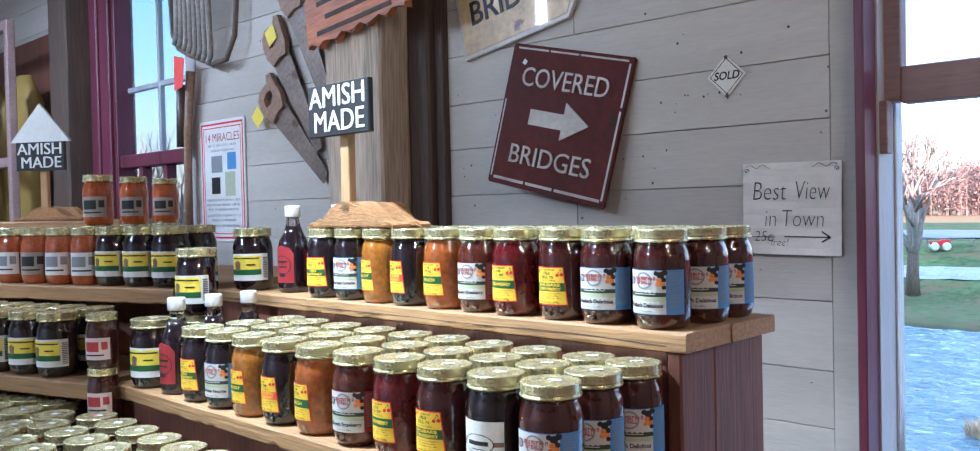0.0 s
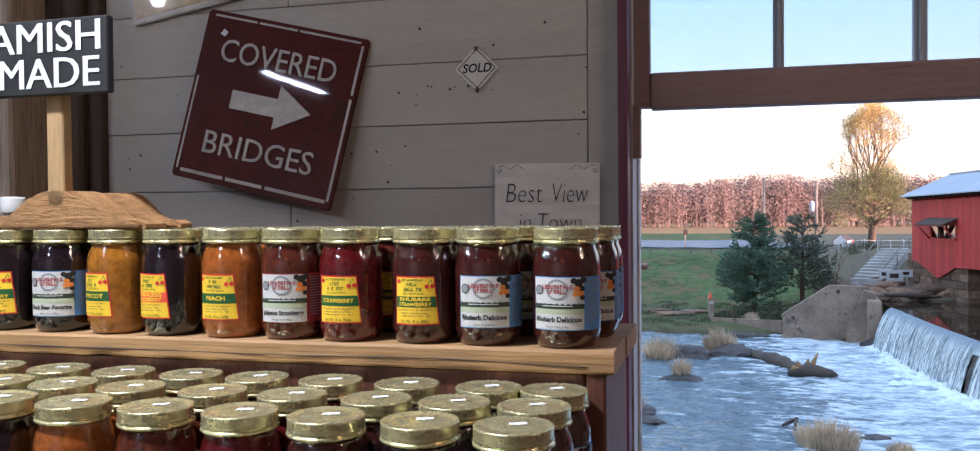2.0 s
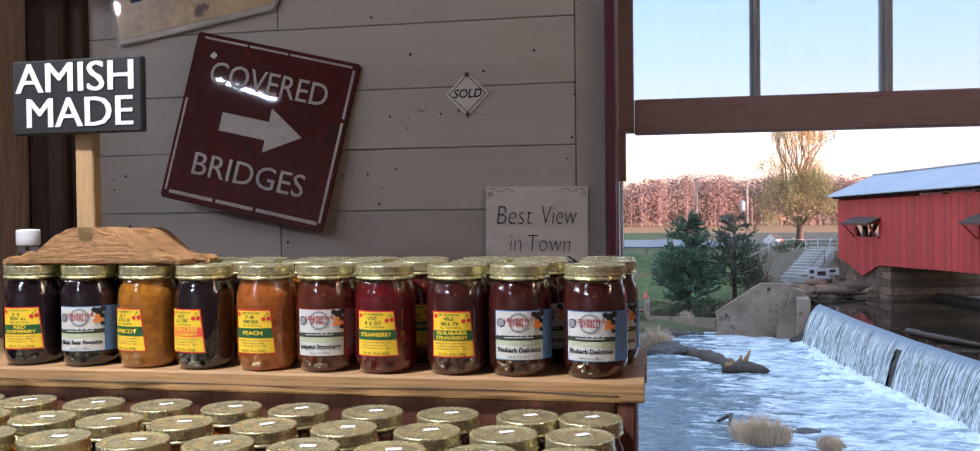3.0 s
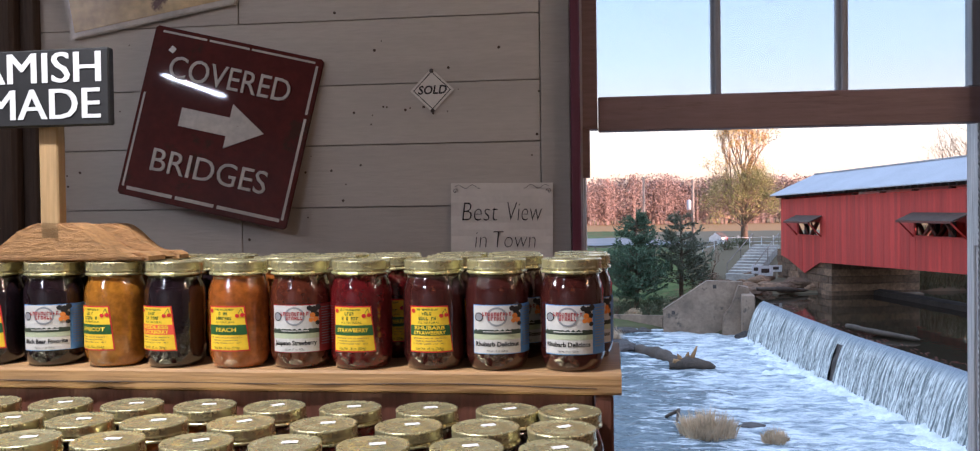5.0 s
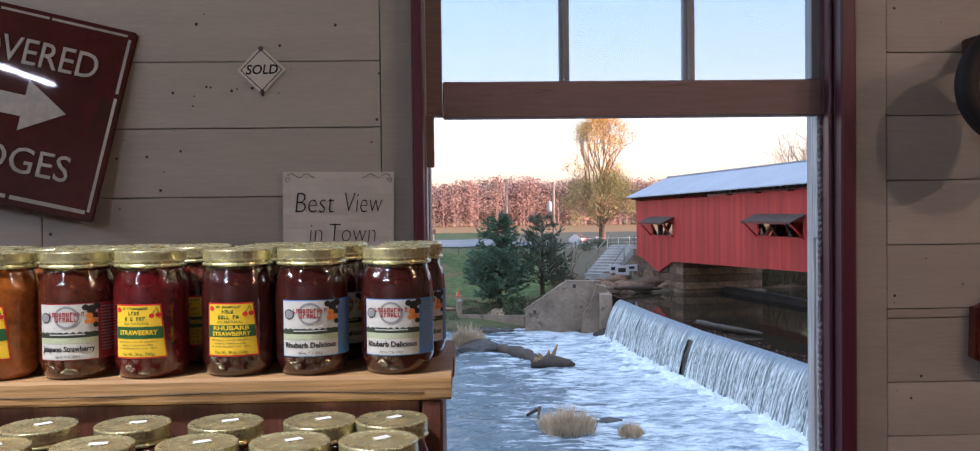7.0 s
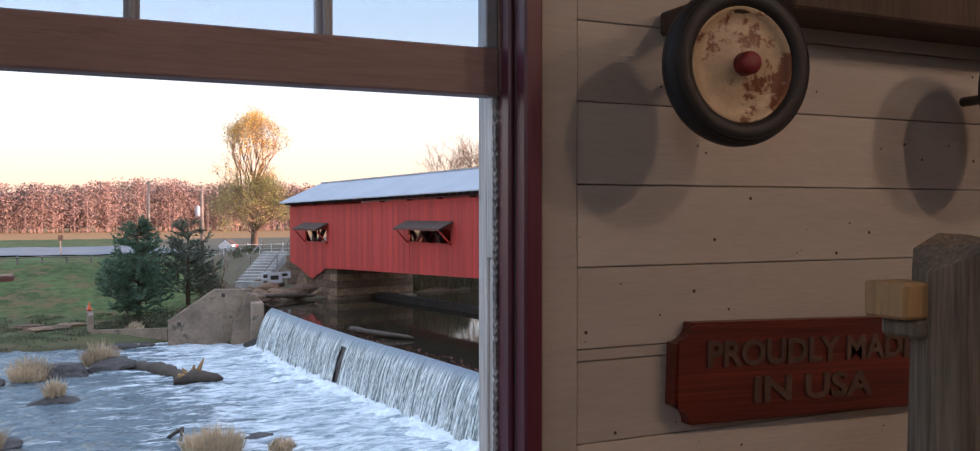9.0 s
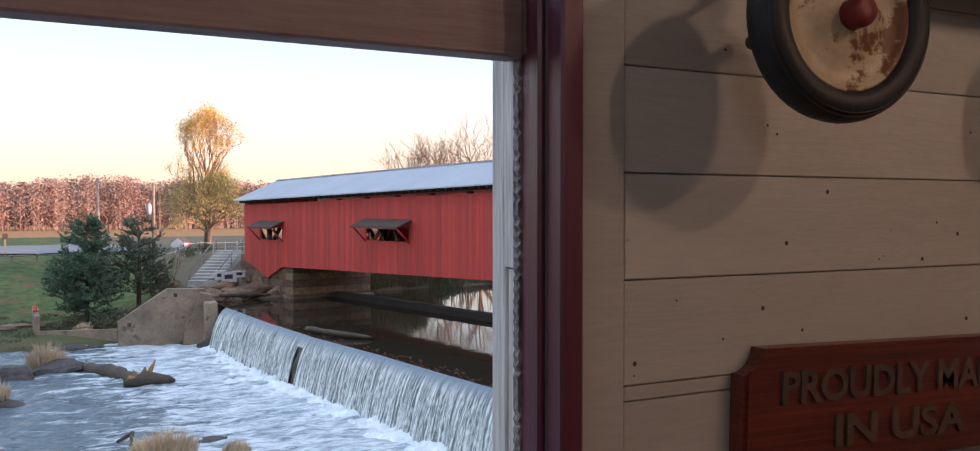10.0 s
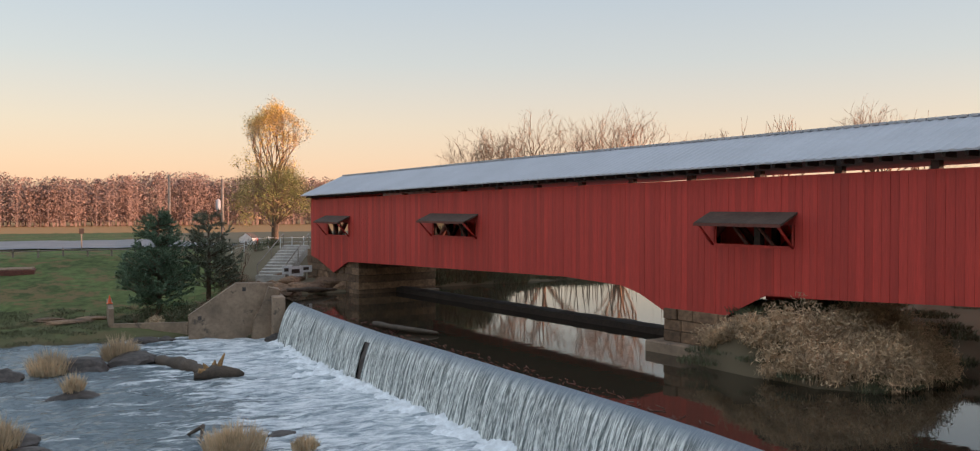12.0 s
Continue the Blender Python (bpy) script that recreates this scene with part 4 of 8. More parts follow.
def label_oval():
    bm = bmesh.new()
    quad(bm, -0.034, 0.034, 0.022, 0.084, -0.0004, 0)
    quad(bm, -0.0335, 0.0335, 0.052, 0.058, -0.0007, 1)
    disc(bm, 0, 0.055, 0.0125, -0.0009, 0, 20, 1.75)
    ring(bm, 0, 0.055, 0.0118, 0.0126, -0.0011, 2, 22, 1.75)
    quad(bm, -0.015, 0.015, 0.053, 0.0585, -0.0011, 2)
    quad(bm, -0.01, 0.01, 0.0475, 0.0485, -0.0011, 2)
    join_text(bm, "Net wt. 19 oz", 0.004, 0, 0.030, -0.0008, 2, 0.02)
    return mesh_of("label", bend(bm, R_JAR + 0.0002), INK["white"], INK["brown"], INK["black"])


def label_sorghum():
    bm = bmesh.new()
    quad(bm, -0.036, 0.05, 0.024, 0.084, -0.0004, 0)
    quad(bm, -0.034, 0.034, 0.044, 0.075, -0.0007, 1)
    shapes(bm, [(-0.034, 0.073), (0.034, 0.073), (0.034, 0.078), (0.017, 0.0805), (0, 0.078), (-0.017, 0.0805), (-0.034, 0.078)], -0.0009, 1)
    quad(bm, -0.034, 0.034, 0.037, 0.049, -0.0009, 2)
    quad(bm, -0.032, 0.03, 0.0725, 0.0755, -0.0011, 4)
    shapes(bm, [(-0.023, 0.047), (-0.011, 0.047), (-0.009, 0.064), (-0.017, 0.069), (-0.025, 0.064)], -0.0011, 3)
    quad(bm, 0.004, 0.022, 0.058, 0.061, -0.0011, 4)
    for k in range(12):
        quad(bm, 0.038, 0.048, 0.03 + 0.004 * k, 0.032 + 0.004 * k, -0.0007, 4)
    return mesh_of("label", bend(bm, 0.0445), INK["white"], INK["lemon"], INK["green"], INK["brown"], INK["black"])


def label_plain(main, strip):
    bm = bmesh.new()
    quad(bm, -0.034, 0.034, 0.024, 0.08, -0.0004, 0)
    quad(bm, -0.028, 0.008, 0.045, 0.07, -0.0008, 1)
    quad(bm, -0.028, 0.02, 0.034, 0.038, -0.0008, 2)
    quad(bm, 0.014, 0.028, 0.05, 0.07, -0.0008, 1)
    return mesh_of("label", bend(bm, R_JAR + 0.0002), INK[main], INK[strip], INK["black"])


def jar_mesh(r, h, seg=28):
    bm = bmesh.new()
    k = h / H_JAR
    lathe(bm, [(r * 0.72, 0.0), (r * 0.86, 0.002), (r * 0.93, 0.008), (r, 0.019 * k), (r, 0.094 * k), (r * 0.985, 0.101 * k), (r * 0.93, 0.110 * k),
               (r * 0.86, 0.117 * k), (r * 0.85, 0.122 * k)], seg)
    return bm


def lid_mesh(r, h0):
    bm = bmesh.new()
    lathe(bm, [(r * 0.94, h0 - 0.0185), (r * 1.0, h0 - 0.0178), (r * 1.022, h0 - 0.0163), (r * 1.0, h0 - 0.0146), (r * 0.94, h0 - 0.0142), (r * 0.945, h0 - 0.0132),
               (r * 1.005, h0 - 0.0118), (r * 0.985, h0 - 0.0104), (r * 0.99, h0 - 0.0095), (r * 0.99, h0 - 0.0025), (r * 1.0, h0 - 0.0012), (r * 0.975, h0), (r * 0.91, h0 - 0.0001),
               (r * 0.88, h0 - 0.0009), (r * 0.42, h0 - 0.0006), (r * 0.40, h0 - 0.0002)], 40)
    return bm


JAR_MESH = {k: mesh_of("jar", jar_mesh(R_JAR, H_JAR), m) for k, m in JAM.items()}
BIG_JAR = {k: mesh_of("jar", jar_mesh(0.0443, H_JAR), JAM[k]) for k in ("black", "dark_red")}
LID_MESH, BIG_LID = mesh_of("lid", lid_mesh(R_LID, H_JAR), LID_GOLD), mesh_of("lid", lid_mesh(0.042, H_JAR), LID_GOLD)
_s = bmesh.new()
quad(_s, -0.0085, 0.0085, -0.005, 0.005, 0.0)
for _v in _s.verts:
    _v.co = Vector((_v.co.x, _v.co.z, H_JAR + 0.0006))
STICKER_MESH = mesh_of("price_sticker", _s, STICKER)

LABELS = {
    "red raspberry": label_yellow("RED|RASPBERRY", "green"), "apricot": label_yellow("APRICOT", "green"),
    "seedless blackberry": label_yellow("SEEDLESS|BLACKBERRY", "coral"), "peach": label_yellow("PEACH", "green"),
    "strawberry": label_yellow("STRAWBERRY", "green"), "rhubarb strawberry": label_yellow("RHUBARB|STRAWBERRY", "green"),
    "black bear favorite": label_farm("Black Bear Favorite", "blue"), "jalapeno strawberry": label_farm("Jalapeno Strawberry", "crimson"),
    "rhubarb delicious": label_farm("Rhubarb Delicious", "blue"), "oval": label_oval(), "sorghum": label_sorghum(),
    "plain white": label_plain("white", "grey"), "blue": label_plain("blue", "yellow"), "kraft": label_plain("kraft", "black"), "blush": label_plain("blush", "rust_red"),
}
FILL = {"red raspberry": "black", "apricot": "amber", "seedless blackberry": "black", "peach": "peach", "strawberry": "red", "rhubarb strawberry": "dark_red",
        "black bear favorite": "black", "jalapeno strawberry": "brown_red", "rhubarb delicious": "dark_red", "oval": "black", "sorghum": "black",
        "plain white": "orange", "blue": "orange", "kraft": "orange", "blush": "dark_red"}
TONE = {"black": "near-black", "dark_red": "brownish red", "red": "deep red", "amber": "golden amber", "peach": "orange", "brown_red": "reddish brown", "orange": "orange"}
LABEL_WORDS = {"sorghum": "white, yellow and green label", "oval": "white label with an oval badge", "plain white": "plain white label", "blue": "blue and yellow label",
               "kraft": "grey brown paper label", "blush": "pale pink label"}
made_jars = {}


def jar(kind, x, y, z, turn=0.0, where="on shelf", group="jars on the jam display", sticker=True):
    m = pose(x, y, z, 0, 0, turn)
    key = (kind, where, sticker)
    if key in made_jars:
        return copy_thing(made_jars[key], m)
    big = kind == "sorghum"
    fill = FILL[kind]
    words = LABEL_WORDS.get(kind) or (("yellow label reading " if kind in ("red raspberry", "apricot", "seedless blackberry", "peach", "strawberry", "rhubarb strawberry")
                                       else "white label reading ") + kind)
    top = thing("jam_jar", f"{TONE[fill]} jam jar, {words}, {where}", "jam jar", group, m)
    part("jar", (BIG_JAR if big else JAR_MESH)[fill], None, top)
    part("lid", BIG_LID if big else LID_MESH, None, top, "gold metal screw lid")
    part("label", LABELS[kind], None, top, words)
    if sticker:
        s = part("price_sticker", STICKER_MESH, None, top, "small white price sticker")
        s.rotation_euler = (0, 0, 0.3)
        s.location = (0.004, 0.003, 0)
    made_jars[key] = top
    return top


made_bottles = {}


def bottle(x, y, z, where, turn=0.0):
    m = pose(x, y, z, 0, 0, turn)
    if where in made_bottles:
        return copy_thing(made_bottles[where], m)
    top = thing("syrup_bottle", f"dark syrup bottle, white cap and red label, {where}", "bottle", "syrup bottles", m)
    bm = bmesh.new()
    lathe(bm, [(0.028, 0.0), (0.034, 0.004), (0.0345, 0.012), (0.0345, 0.095), (0.031, 0.112), (0.022, 0.13), (0.0165, 0.145)], 24)
    part("body", bm, JAM["black"], top)
    bm = bmesh.new()
    lathe(bm, [(0.0165, 0.145), (0.0145, 0.158), (0.0135, 0.166)], 20)
    part("neck", bm, CLEAR, top, "clear glass neck")
    bm = bmesh.new()
    lathe(bm, [(0.0165, 0.164), (0.0175, 0.166), (0.0175, 0.186), (0.0165, 0.189), (0.006, 0.1895)], 24)
    part("cap", bm, WHITE_CAP, top, "white plastic screw cap")
    bm = bmesh.new()
    shapes(bm, [(-0.027, 0.022), (0.027, 0.022), (0.027, 0.085), (0.018, 0.098), (0, 0.103), (-0.018, 0.098), (-0.027, 0.085)], -0.0004, 0)
    ring(bm, 0, 0.06, 0.02, 0.0215, -0.0008, 1, 18)
    quad(bm, -0.014, 0.014, 0.066, 0.07, -0.0008, 1)
    quad(bm, -0.012, 0.012, 0.055, 0.058, -0.0008, 1)
    quad(bm, -0.008, 0.008, 0.035, 0.043, -0.0008, 1)
    part("label", mesh_of("label", bend(bm, 0.0347), INK["crimson"], INK["black"]), None, top, "dark red label with black print")
    made_bottles[where] = top
    return top


# ---------------------------------------------------------------- jam display stand
SHELF_U, SHELF_L, SHELF_3 = 1.314, 1.135, 0.95


def worn_board(x0, x1, y0, y1, z0, z1, seed):
    """A sawn board with a chipped, wavy front edge."""
    rg = random.Random(seed)
    bm = bmesh.new()
    n = 60
    rows = []
    for k in range(n + 1):
        x = x0 + (x1 - x0) * k / n
        w = 0.0022 * noise.noise(Vector((x * 7, seed, 0)))
        chip = rg.uniform(0.002, 0.008) if rg.random() < 0.12 else 0
        rows.append([bm.verts.new(p) for p in ((x, y1, z0), (x, y0 + 0.002 + w, z0 + chip * 0.6), (x, y0 + w, z0 + 0.003 + chip), (x, y0 + w * 1.5, z1 - 0.003), (x, y0 + 0.003 + w, z1), (x, y1, z1))])
    for a, b in zip(rows, rows[1:]):
        for j in range(6):
            bm.faces.new((a[j], b[j], b[(j + 1) % 6], a[(j + 1) % 6]))
    bm.faces.new(rows[0])
    bm.faces.new(rows[-1][::-1])
    bmesh.ops.recalc_face_normals(bm, faces=bm.faces)
    return bm


def display_stand():
    s = thing("display_stand", "stepped display stand of pine shelves on brown boards", "display stand")
    part("shelf", worn_board(-1.09, 0.150, -0.866, -0.742, SHELF_U - 0.027, SHELF_U, 2), PINE, s, "rough pine shelf board")
    part("shelf", worn_board(-1.09, 0.152, -0.74, -0.605, SHELF_U - 0.027, SHELF_U - 0.001, 5), PINE, s, "rough pine shelf board")
    part("shelf", worn_board(-1.09, 0.14, -1.11, -0.86, SHELF_L - 0.03, SHELF_L, 8), PINE, s, "rough pine shelf board")
    part("shelf", worn_board(-1.09, 0.14, -1.42, -1.1, SHELF_3 - 0.03, SHELF_3, 11), PINE, s, "rough pine shelf board")
    crack = [(-1.08 + 0.02 * k, -0.8665 + 0.002 * noise.noise(Vector((k * 0.14, 2, 0))), SHELF_U - 0.0165 + 0.004 * noise.noise(Vector((k * 0.09, 7, 0)))) for k in range(61)]
    part("crack", tube(bmesh.new(), crack, [0.0006 + 0.0016 * abs(noise.noise(Vector((k * 0.2, 4, 0)))) for k in range(61)], 5), POST_DARK, s, "dark split along the board's edge")
    part("riser", boxed(-1.085, 0.115, -0.856, -0.838, SHELF_L + 0.001, SHELF_U - 0.028, 0.002), STAND_BROWN, s, "dark brown riser board")
    part("riser", boxed(-1.085, 0.115, -1.098, -1.08, SHELF_3 + 0.001, SHELF_L - 0.031, 0.002), STAND_BROWN, s)
    part("front_panel", boxed(-1.085, 0.115, -1.40, -1.382, 0.0, SHELF_3 - 0.031, 0.002), STAND_BROWN, s)
    part("side_board", boxed(0.117, 0.14, -0.862, -0.772, 0.0, SHELF_U - 0.028, 0.003), STAND_BROWN, s)
    part("side_board", boxed(0.117, 0.139, -0.77, -0.62, 0.0, SHELF_U - 0.028, 0.003), STAND_BROWN, s)
    part("side_board", boxed(0.117, 0.138, -1.40, -0.864, 0.0, SHELF_3 - 0.031, 0.003), STAND_BROWN, s)
    part("back_panel", boxed(-1.085, 0.115, -0.63, -0.612, 0.0, SHELF_U - 0.028, 0.002), STAND_BROWN, s)
    part("side_board", boxed(-1.085, -1.065, -0.837, -0.632, 0.0, SHELF_U - 0.028, 0.003), STAND_BROWN, s)
    return s


display_stand()
rng = random.Random(21)
UPPER = [("sorghum", -0.995, 34), ("red raspberry", -0.715, 10), ("black bear favorite", -0.624, 12), ("apricot", -0.533, -18), ("seedless blackberry", -0.447, -16),
         ("peach", -0.356, -4), ("jalapeno strawberry", -0.271, 6), ("strawberry", -0.188, -3), ("rhubarb strawberry", -0.091, 1), ("rhubarb delicious", -0.008, 6),
         ("rhubarb delicious", 0.089, -6)]
for kind, x, turn in UPPER:
    jar(kind, x, -0.823 + rng.uniform(-0.002, 0.002), SHELF_U, turn, "on upper shelf", sticker=False)
    if kind != "sorghum":
        jar(kind, x + rng.uniform(0.012, 0.026) if x < 0.05 else x + 0.012, -0.738, SHELF_U, turn + rng.uniform(-8, 30), "on upper shelf", sticker=False)
        jar(kind, x + rng.uniform(0.005, 0.02), -0.655, SHELF_U - 0.001, turn + 28, "on upper shelf", sticker=False)
bottle(-0.868, -0.80, SHELF_U, "on upper shelf", 8)
bottle(-0.80, -0.725, SHELF_U, "on upper shelf")
bottle(-0.74, -0.64, SHELF_U - 0.001, "on upper shelf")
LOWER = [("sorghum", -0.995, 34), ("red raspberry", -0.784, 4), ("black bear favorite", -0.693, 14), ("apricot", -0.60, -8), ("seedless blackberry", -0.503, -4), ("peach", -0.405, -10),
         ("jalapeno strawberry", -0.304, 16), ("strawberry", -0.206, -6), ("rhubarb strawberry", -0.111, 2), ("oval", -0.013, 4), ("rhubarb delicious", 0.079, 8)]
for kind, x, turn in LOWER:
    jar(kind, x, -1.066, SHELF_L, turn, "on lower shelf")
    if kind != "sorghum":
        jar(kind, x + 0.014 + rng.uniform(-0.006, 0.006) if x < 0.05 else 0.081, -0.982 + rng.uniform(-0.001, 0.001), SHELF_L, turn + 6 + rng.uniform(-8, 8), "on lower shelf")
        jar(kind, x + 0.026 + rng.uniform(-0.006, 0.006) if x < 0.05 else 0.087, -0.8985, SHELF_L, turn + 10 + rng.uniform(-8, 8), "on lower shelf")
for y in (-1.065, -0.985, -0.905):
    bottle(-0.888 + 0.02 * (y + 1.06), y, SHELF_L, "on lower shelf", 6)
jar("sorghum", -0.99, -0.965, SHELF_L, 10, "on lower shelf")
jar("sorghum", -0.985, -0.968, SHELF_L + H_JAR + 0.0008, 24, "stacked on another jar")
for k in range(13):
    for j in range(3):
        jar(("rhubarb strawberry", "peach", "seedless blackberry", "strawberry")[(k + j) % 4], -1.03 + 0.09 * k + 0.01 * j, -1.355 + 0.088 * j, SHELF_3, rng.uniform(-10, 10), "on bottom shelf")

# second display further along the aisle, turned towards it
SIDE = pose(-1.10, -0.95, 0, 0, 0, 17)


def side_stand():
    s = thing("display_stand", "dark stepped display stand with pine shelves and preserves", "display stand", "", SIDE)
    for z, y0, x1, sd in ((1.322, -0.02, 0.0, 31), (1.14, -0.2, -0.06, 32), (0.95, -0.42, -0.02, 33)):
        part("shelf", worn_board(-1.5, x1, y0, 0.68 if z > 1.3 else 0.09, z - 0.035, z, sd), PINE, s, "rough pine shelf board")
    part("side_board", boxed(-0.05, -0.03, 0.02, 0.28, 0, 1.286, 0.002), STAND_BROWN, s)
    part("side_board", boxed(-1.49, -1.47, 0.02, 0.28, 0, 1.286, 0.002), STAND_BROWN, s)
    part("back_panel", boxed(-1.469, -0.051, 0.1, 0.12, 0, 1.286, 0.002), STAND_BROWN, s)
    part("front_panel", boxed(-1.469, -0.051, -0.38, -0.36, 0, 0.914, 0.002), STAND_BROWN, s)
    return s


side_stand()


def on_side(kind, u, v, z, turn=0.0, words="on side display", sticker=True):
    p = SIDE @ Vector((u, v, 0))
    jar(kind, p.x, p.y, z, 17 + turn, words, "jars on the side display", sticker)


for k in range(15):
    kind = ("sorghum", "sorghum", "sorghum", "plain white", "plain white", "kraft", "plain white", "blue", "blue", "sorghum", "plain white", "blue", "sorghum", "sorghum", "plain white")[k]
    on_side(kind, -0.06 - 0.093 * k, 0.035, 1.322, rng.uniform(12, 30), sticker=False)
    on_side(kind, -0.07 - 0.093 * k, 0.13, 1.322, rng.uniform(12, 30), sticker=False)
for k in range(13):
    on_side("sorghum", -0.215 - 0.095 * k, -0.15, 1.14, rng.uniform(5, 30), sticker=False)
    on_side("sorghum", -0.205 - 0.095 * k, -0.06, 1.14, rng.uniform(5, 30), sticker=False)
for k in range(3):          # three small jars stacked beside the shelf's end
    p = SIDE @ Vector((-0.025, -0.19, 0))
    small = jar("blush", p.x, p.y, 0.95 + 0.8 * (H_JAR + 0.001) * k, 42, "small, on side display" if k == 0 else "small, stacked on another jar", "jars on the side display", False)
    small.matrix_basis = small.matrix_basis @ Matrix.Diagonal((0.8, 0.8, 0.8, 1)) if k < 2 else small.matrix_basis
for k in range(14):
    for j in range(3):
        if k or j < 2:
            on_side("sorghum", -0.08 - 0.098 * k, -0.36 + 0.09 * j, 0.95, rng.uniform(-20, 10))
for k in range(3):
    for z in (1.322, 1.322 + H_JAR + 0.0008):
        on_side("kraft" if z > 1.4 else "sorghum", -0.56 - 0.047 * k, 0.25 + 0.165 * k, z, rng.uniform(20, 40), "on side display" if z < 1.4 else "stacked on other jars", False)
crate = thing("display_box", "brown wooden box supporting a stake sign", "box", "", pose(-2.6, -0.62, 0, 0, 0, 42))
part("body", boxed(-0.25, 0.25, -0.15, 0.15, 0, 1.43, 0.004), STAND_BROWN, crate)
part("top", boxed(-0.27, 0.27, -0.17, 0.17, 1.431, 1.475, 0.004), PINE, crate, "pine top board")


# ---------------------------------------------------------------- stake signs standing behind the jars
def scroll_outline(w, h):
    pts = []
    for k in range(25):
        t = -1 + 2 * k / 24
        bump = 0.5 + 0.5 * math.cos(math.pi * min(max(abs(t) - 0.14, 0) / 0.6, 1.0))
        pts.append((t * w / 2, h * (0.22 + 0.78 * bump) if abs(t) < 0.97 else h * 0.12))
    return [(-w / 2, 0)] + pts + [(w / 2, 0)]


def stake_sign(x, y, z, turn, house, label):
    s = thing("stake_sign", label, "sign", "", pose(x, y, z, 0, 0, turn))
    base = part("scroll_base", plate(bmesh.new(), scroll_outline(0.278, 0.052), 0.05, 0, 0.006), SCROLL_WOOD, s, "rough carved pine scroll")
    for v in base.data.vertices:
        v.co.y += 0.05
    back = part("scroll_base", plate(bmesh.new(), scroll_outline(0.22, 0.05), 0.03, 0, 0.004), SCROLL_WOOD, s, "rough carved pine scroll")
    for v in back.data.vertices:
        v.co += Vector((0.045, 0.085, 0.0))
    part("stake", boxed(-0.014, 0.014, 0.0, 0.018, 0.03, 0.25, 0.002), PINE_END, s, "bare pine stake")
    board = part("board", boxed(-0.1, 0.1, -0.014, -0.001, 0.181, 0.283, 0.002), SIGN_BLACK, s, "black painted board")
    for words, zz in (("AMISH", 0.256), ("MADE", 0.208)):
        t = bmesh.new()
        for n, dx in enumerate((-0.0014, 0.0, 0.0014)):
            join_text(t, words, 0.058, dx + (0.0 if words == "AMISH" else 0.004), zz, -0.0146 - 0.0003 * n, 0, 0.182 if words == "AMISH" else 0.163)
        part("lettering", t, SIGN_WHITE, board, f"white letters reading {words}")
    if house:
        part("gable_board", plate(bmesh.new(), [(-0.122, 0.283), (0.122, 0.283), (0.0, 0.42)], 0.012), SIGN_WHITE, s, "white gable shaped board")
    return s


stake_sign(-0.612, -0.85, SHELF_U + H_JAR + 0.001, -1.5, False, "black Amish Made board on a pine stake over jars")
stake_sign(-2.55, -0.72, 1.475, 31, True, "white gabled Amish Made board on a pine stake")

# ---------------------------------------------------------------- things on the wall
def covered_bridges_sign():
    s = thing("metal_sign", "dark red metal sign reading covered bridges with arrow", "sign", "", pose(-0.731, -0.034, 1.714, -4.0, 13.0, 4.5))
    h = 0.199
    board = part("panel", plate(bmesh.new(), [(-h, -h + 0.006), (-h + 0.006, -h), (h - 0.006, -h), (h, -h + 0.006), (h, h - 0.006), (h - 0.006, h), (-h + 0.006, h), (-h, h - 0.006)], 0.008, 0, 0.0025), SIGN_RED, s, "rusty dark red enamel panel")
    bm = bmesh.new()
    rg = random.Random(4)
    for side in range(4):            # worn pale border, broken into runs
        a = -h + 0.02
        while a < h - 0.03:
            ln = rg.uniform(0.06, 0.26)
            b = min(a + ln, h - 0.018)
            if rg.random() < (0.95 if side in (0, 1) else 0.55):
                q = {0: (a, b, -h + 0.014, -h + 0.022), 1: (a, b, h - 0.014, h - 0.009), 2: (-h + 0.008, -h + 0.013, a, b), 3: (h - 0.015, h - 0.009, a, b)}[side]
                bm = bmesh.new()
                quad(bm, *q, -0.0092)
                part("border_line", bm, SIGN_CREAM, board, "worn cream border line")
            a = b + rg.uniform(0.003, 0.014)
    for words, zz, w in (("COVERED", 0.108, 0.285), ("BRIDGES", -0.108, 0.27)):
        t = text_mesh(words, 0.092, 0.0016, w, bold=0.0)
        for v in t.verts:
            v.co.z *= 0.82
            v.co += Vector((-0.003, -0.0098, zz))
        part("lettering", t, SIGN_CREAM, board, f"raised cream letters reading {words.lower()}")
    arrow = [(-0.095, -0.021), (0.018, -0.021), (0.018, -0.05), (0.102, 0.002), (0.018, 0.054), (0.018, 0.022), (-0.095, 0.022)]
    a = part("arrow", plate(bmesh.new(), arrow, 0.0025), SIGN_CREAM, board, "raised cream arrow")
    a.location = (0.0, -0.0085, 0.002)
    tag = part("price_tag", plate(bmesh.new(), [(-0.009, -0.004), (0.003, -0.009), (0.009, 0.003), (-0.002, 0.009)], 0.0008), STICKER, board, "small white price tag")
    tag.location = (-0.148, -0.0095, 0.15)
    return s


covered_bridges_sign()


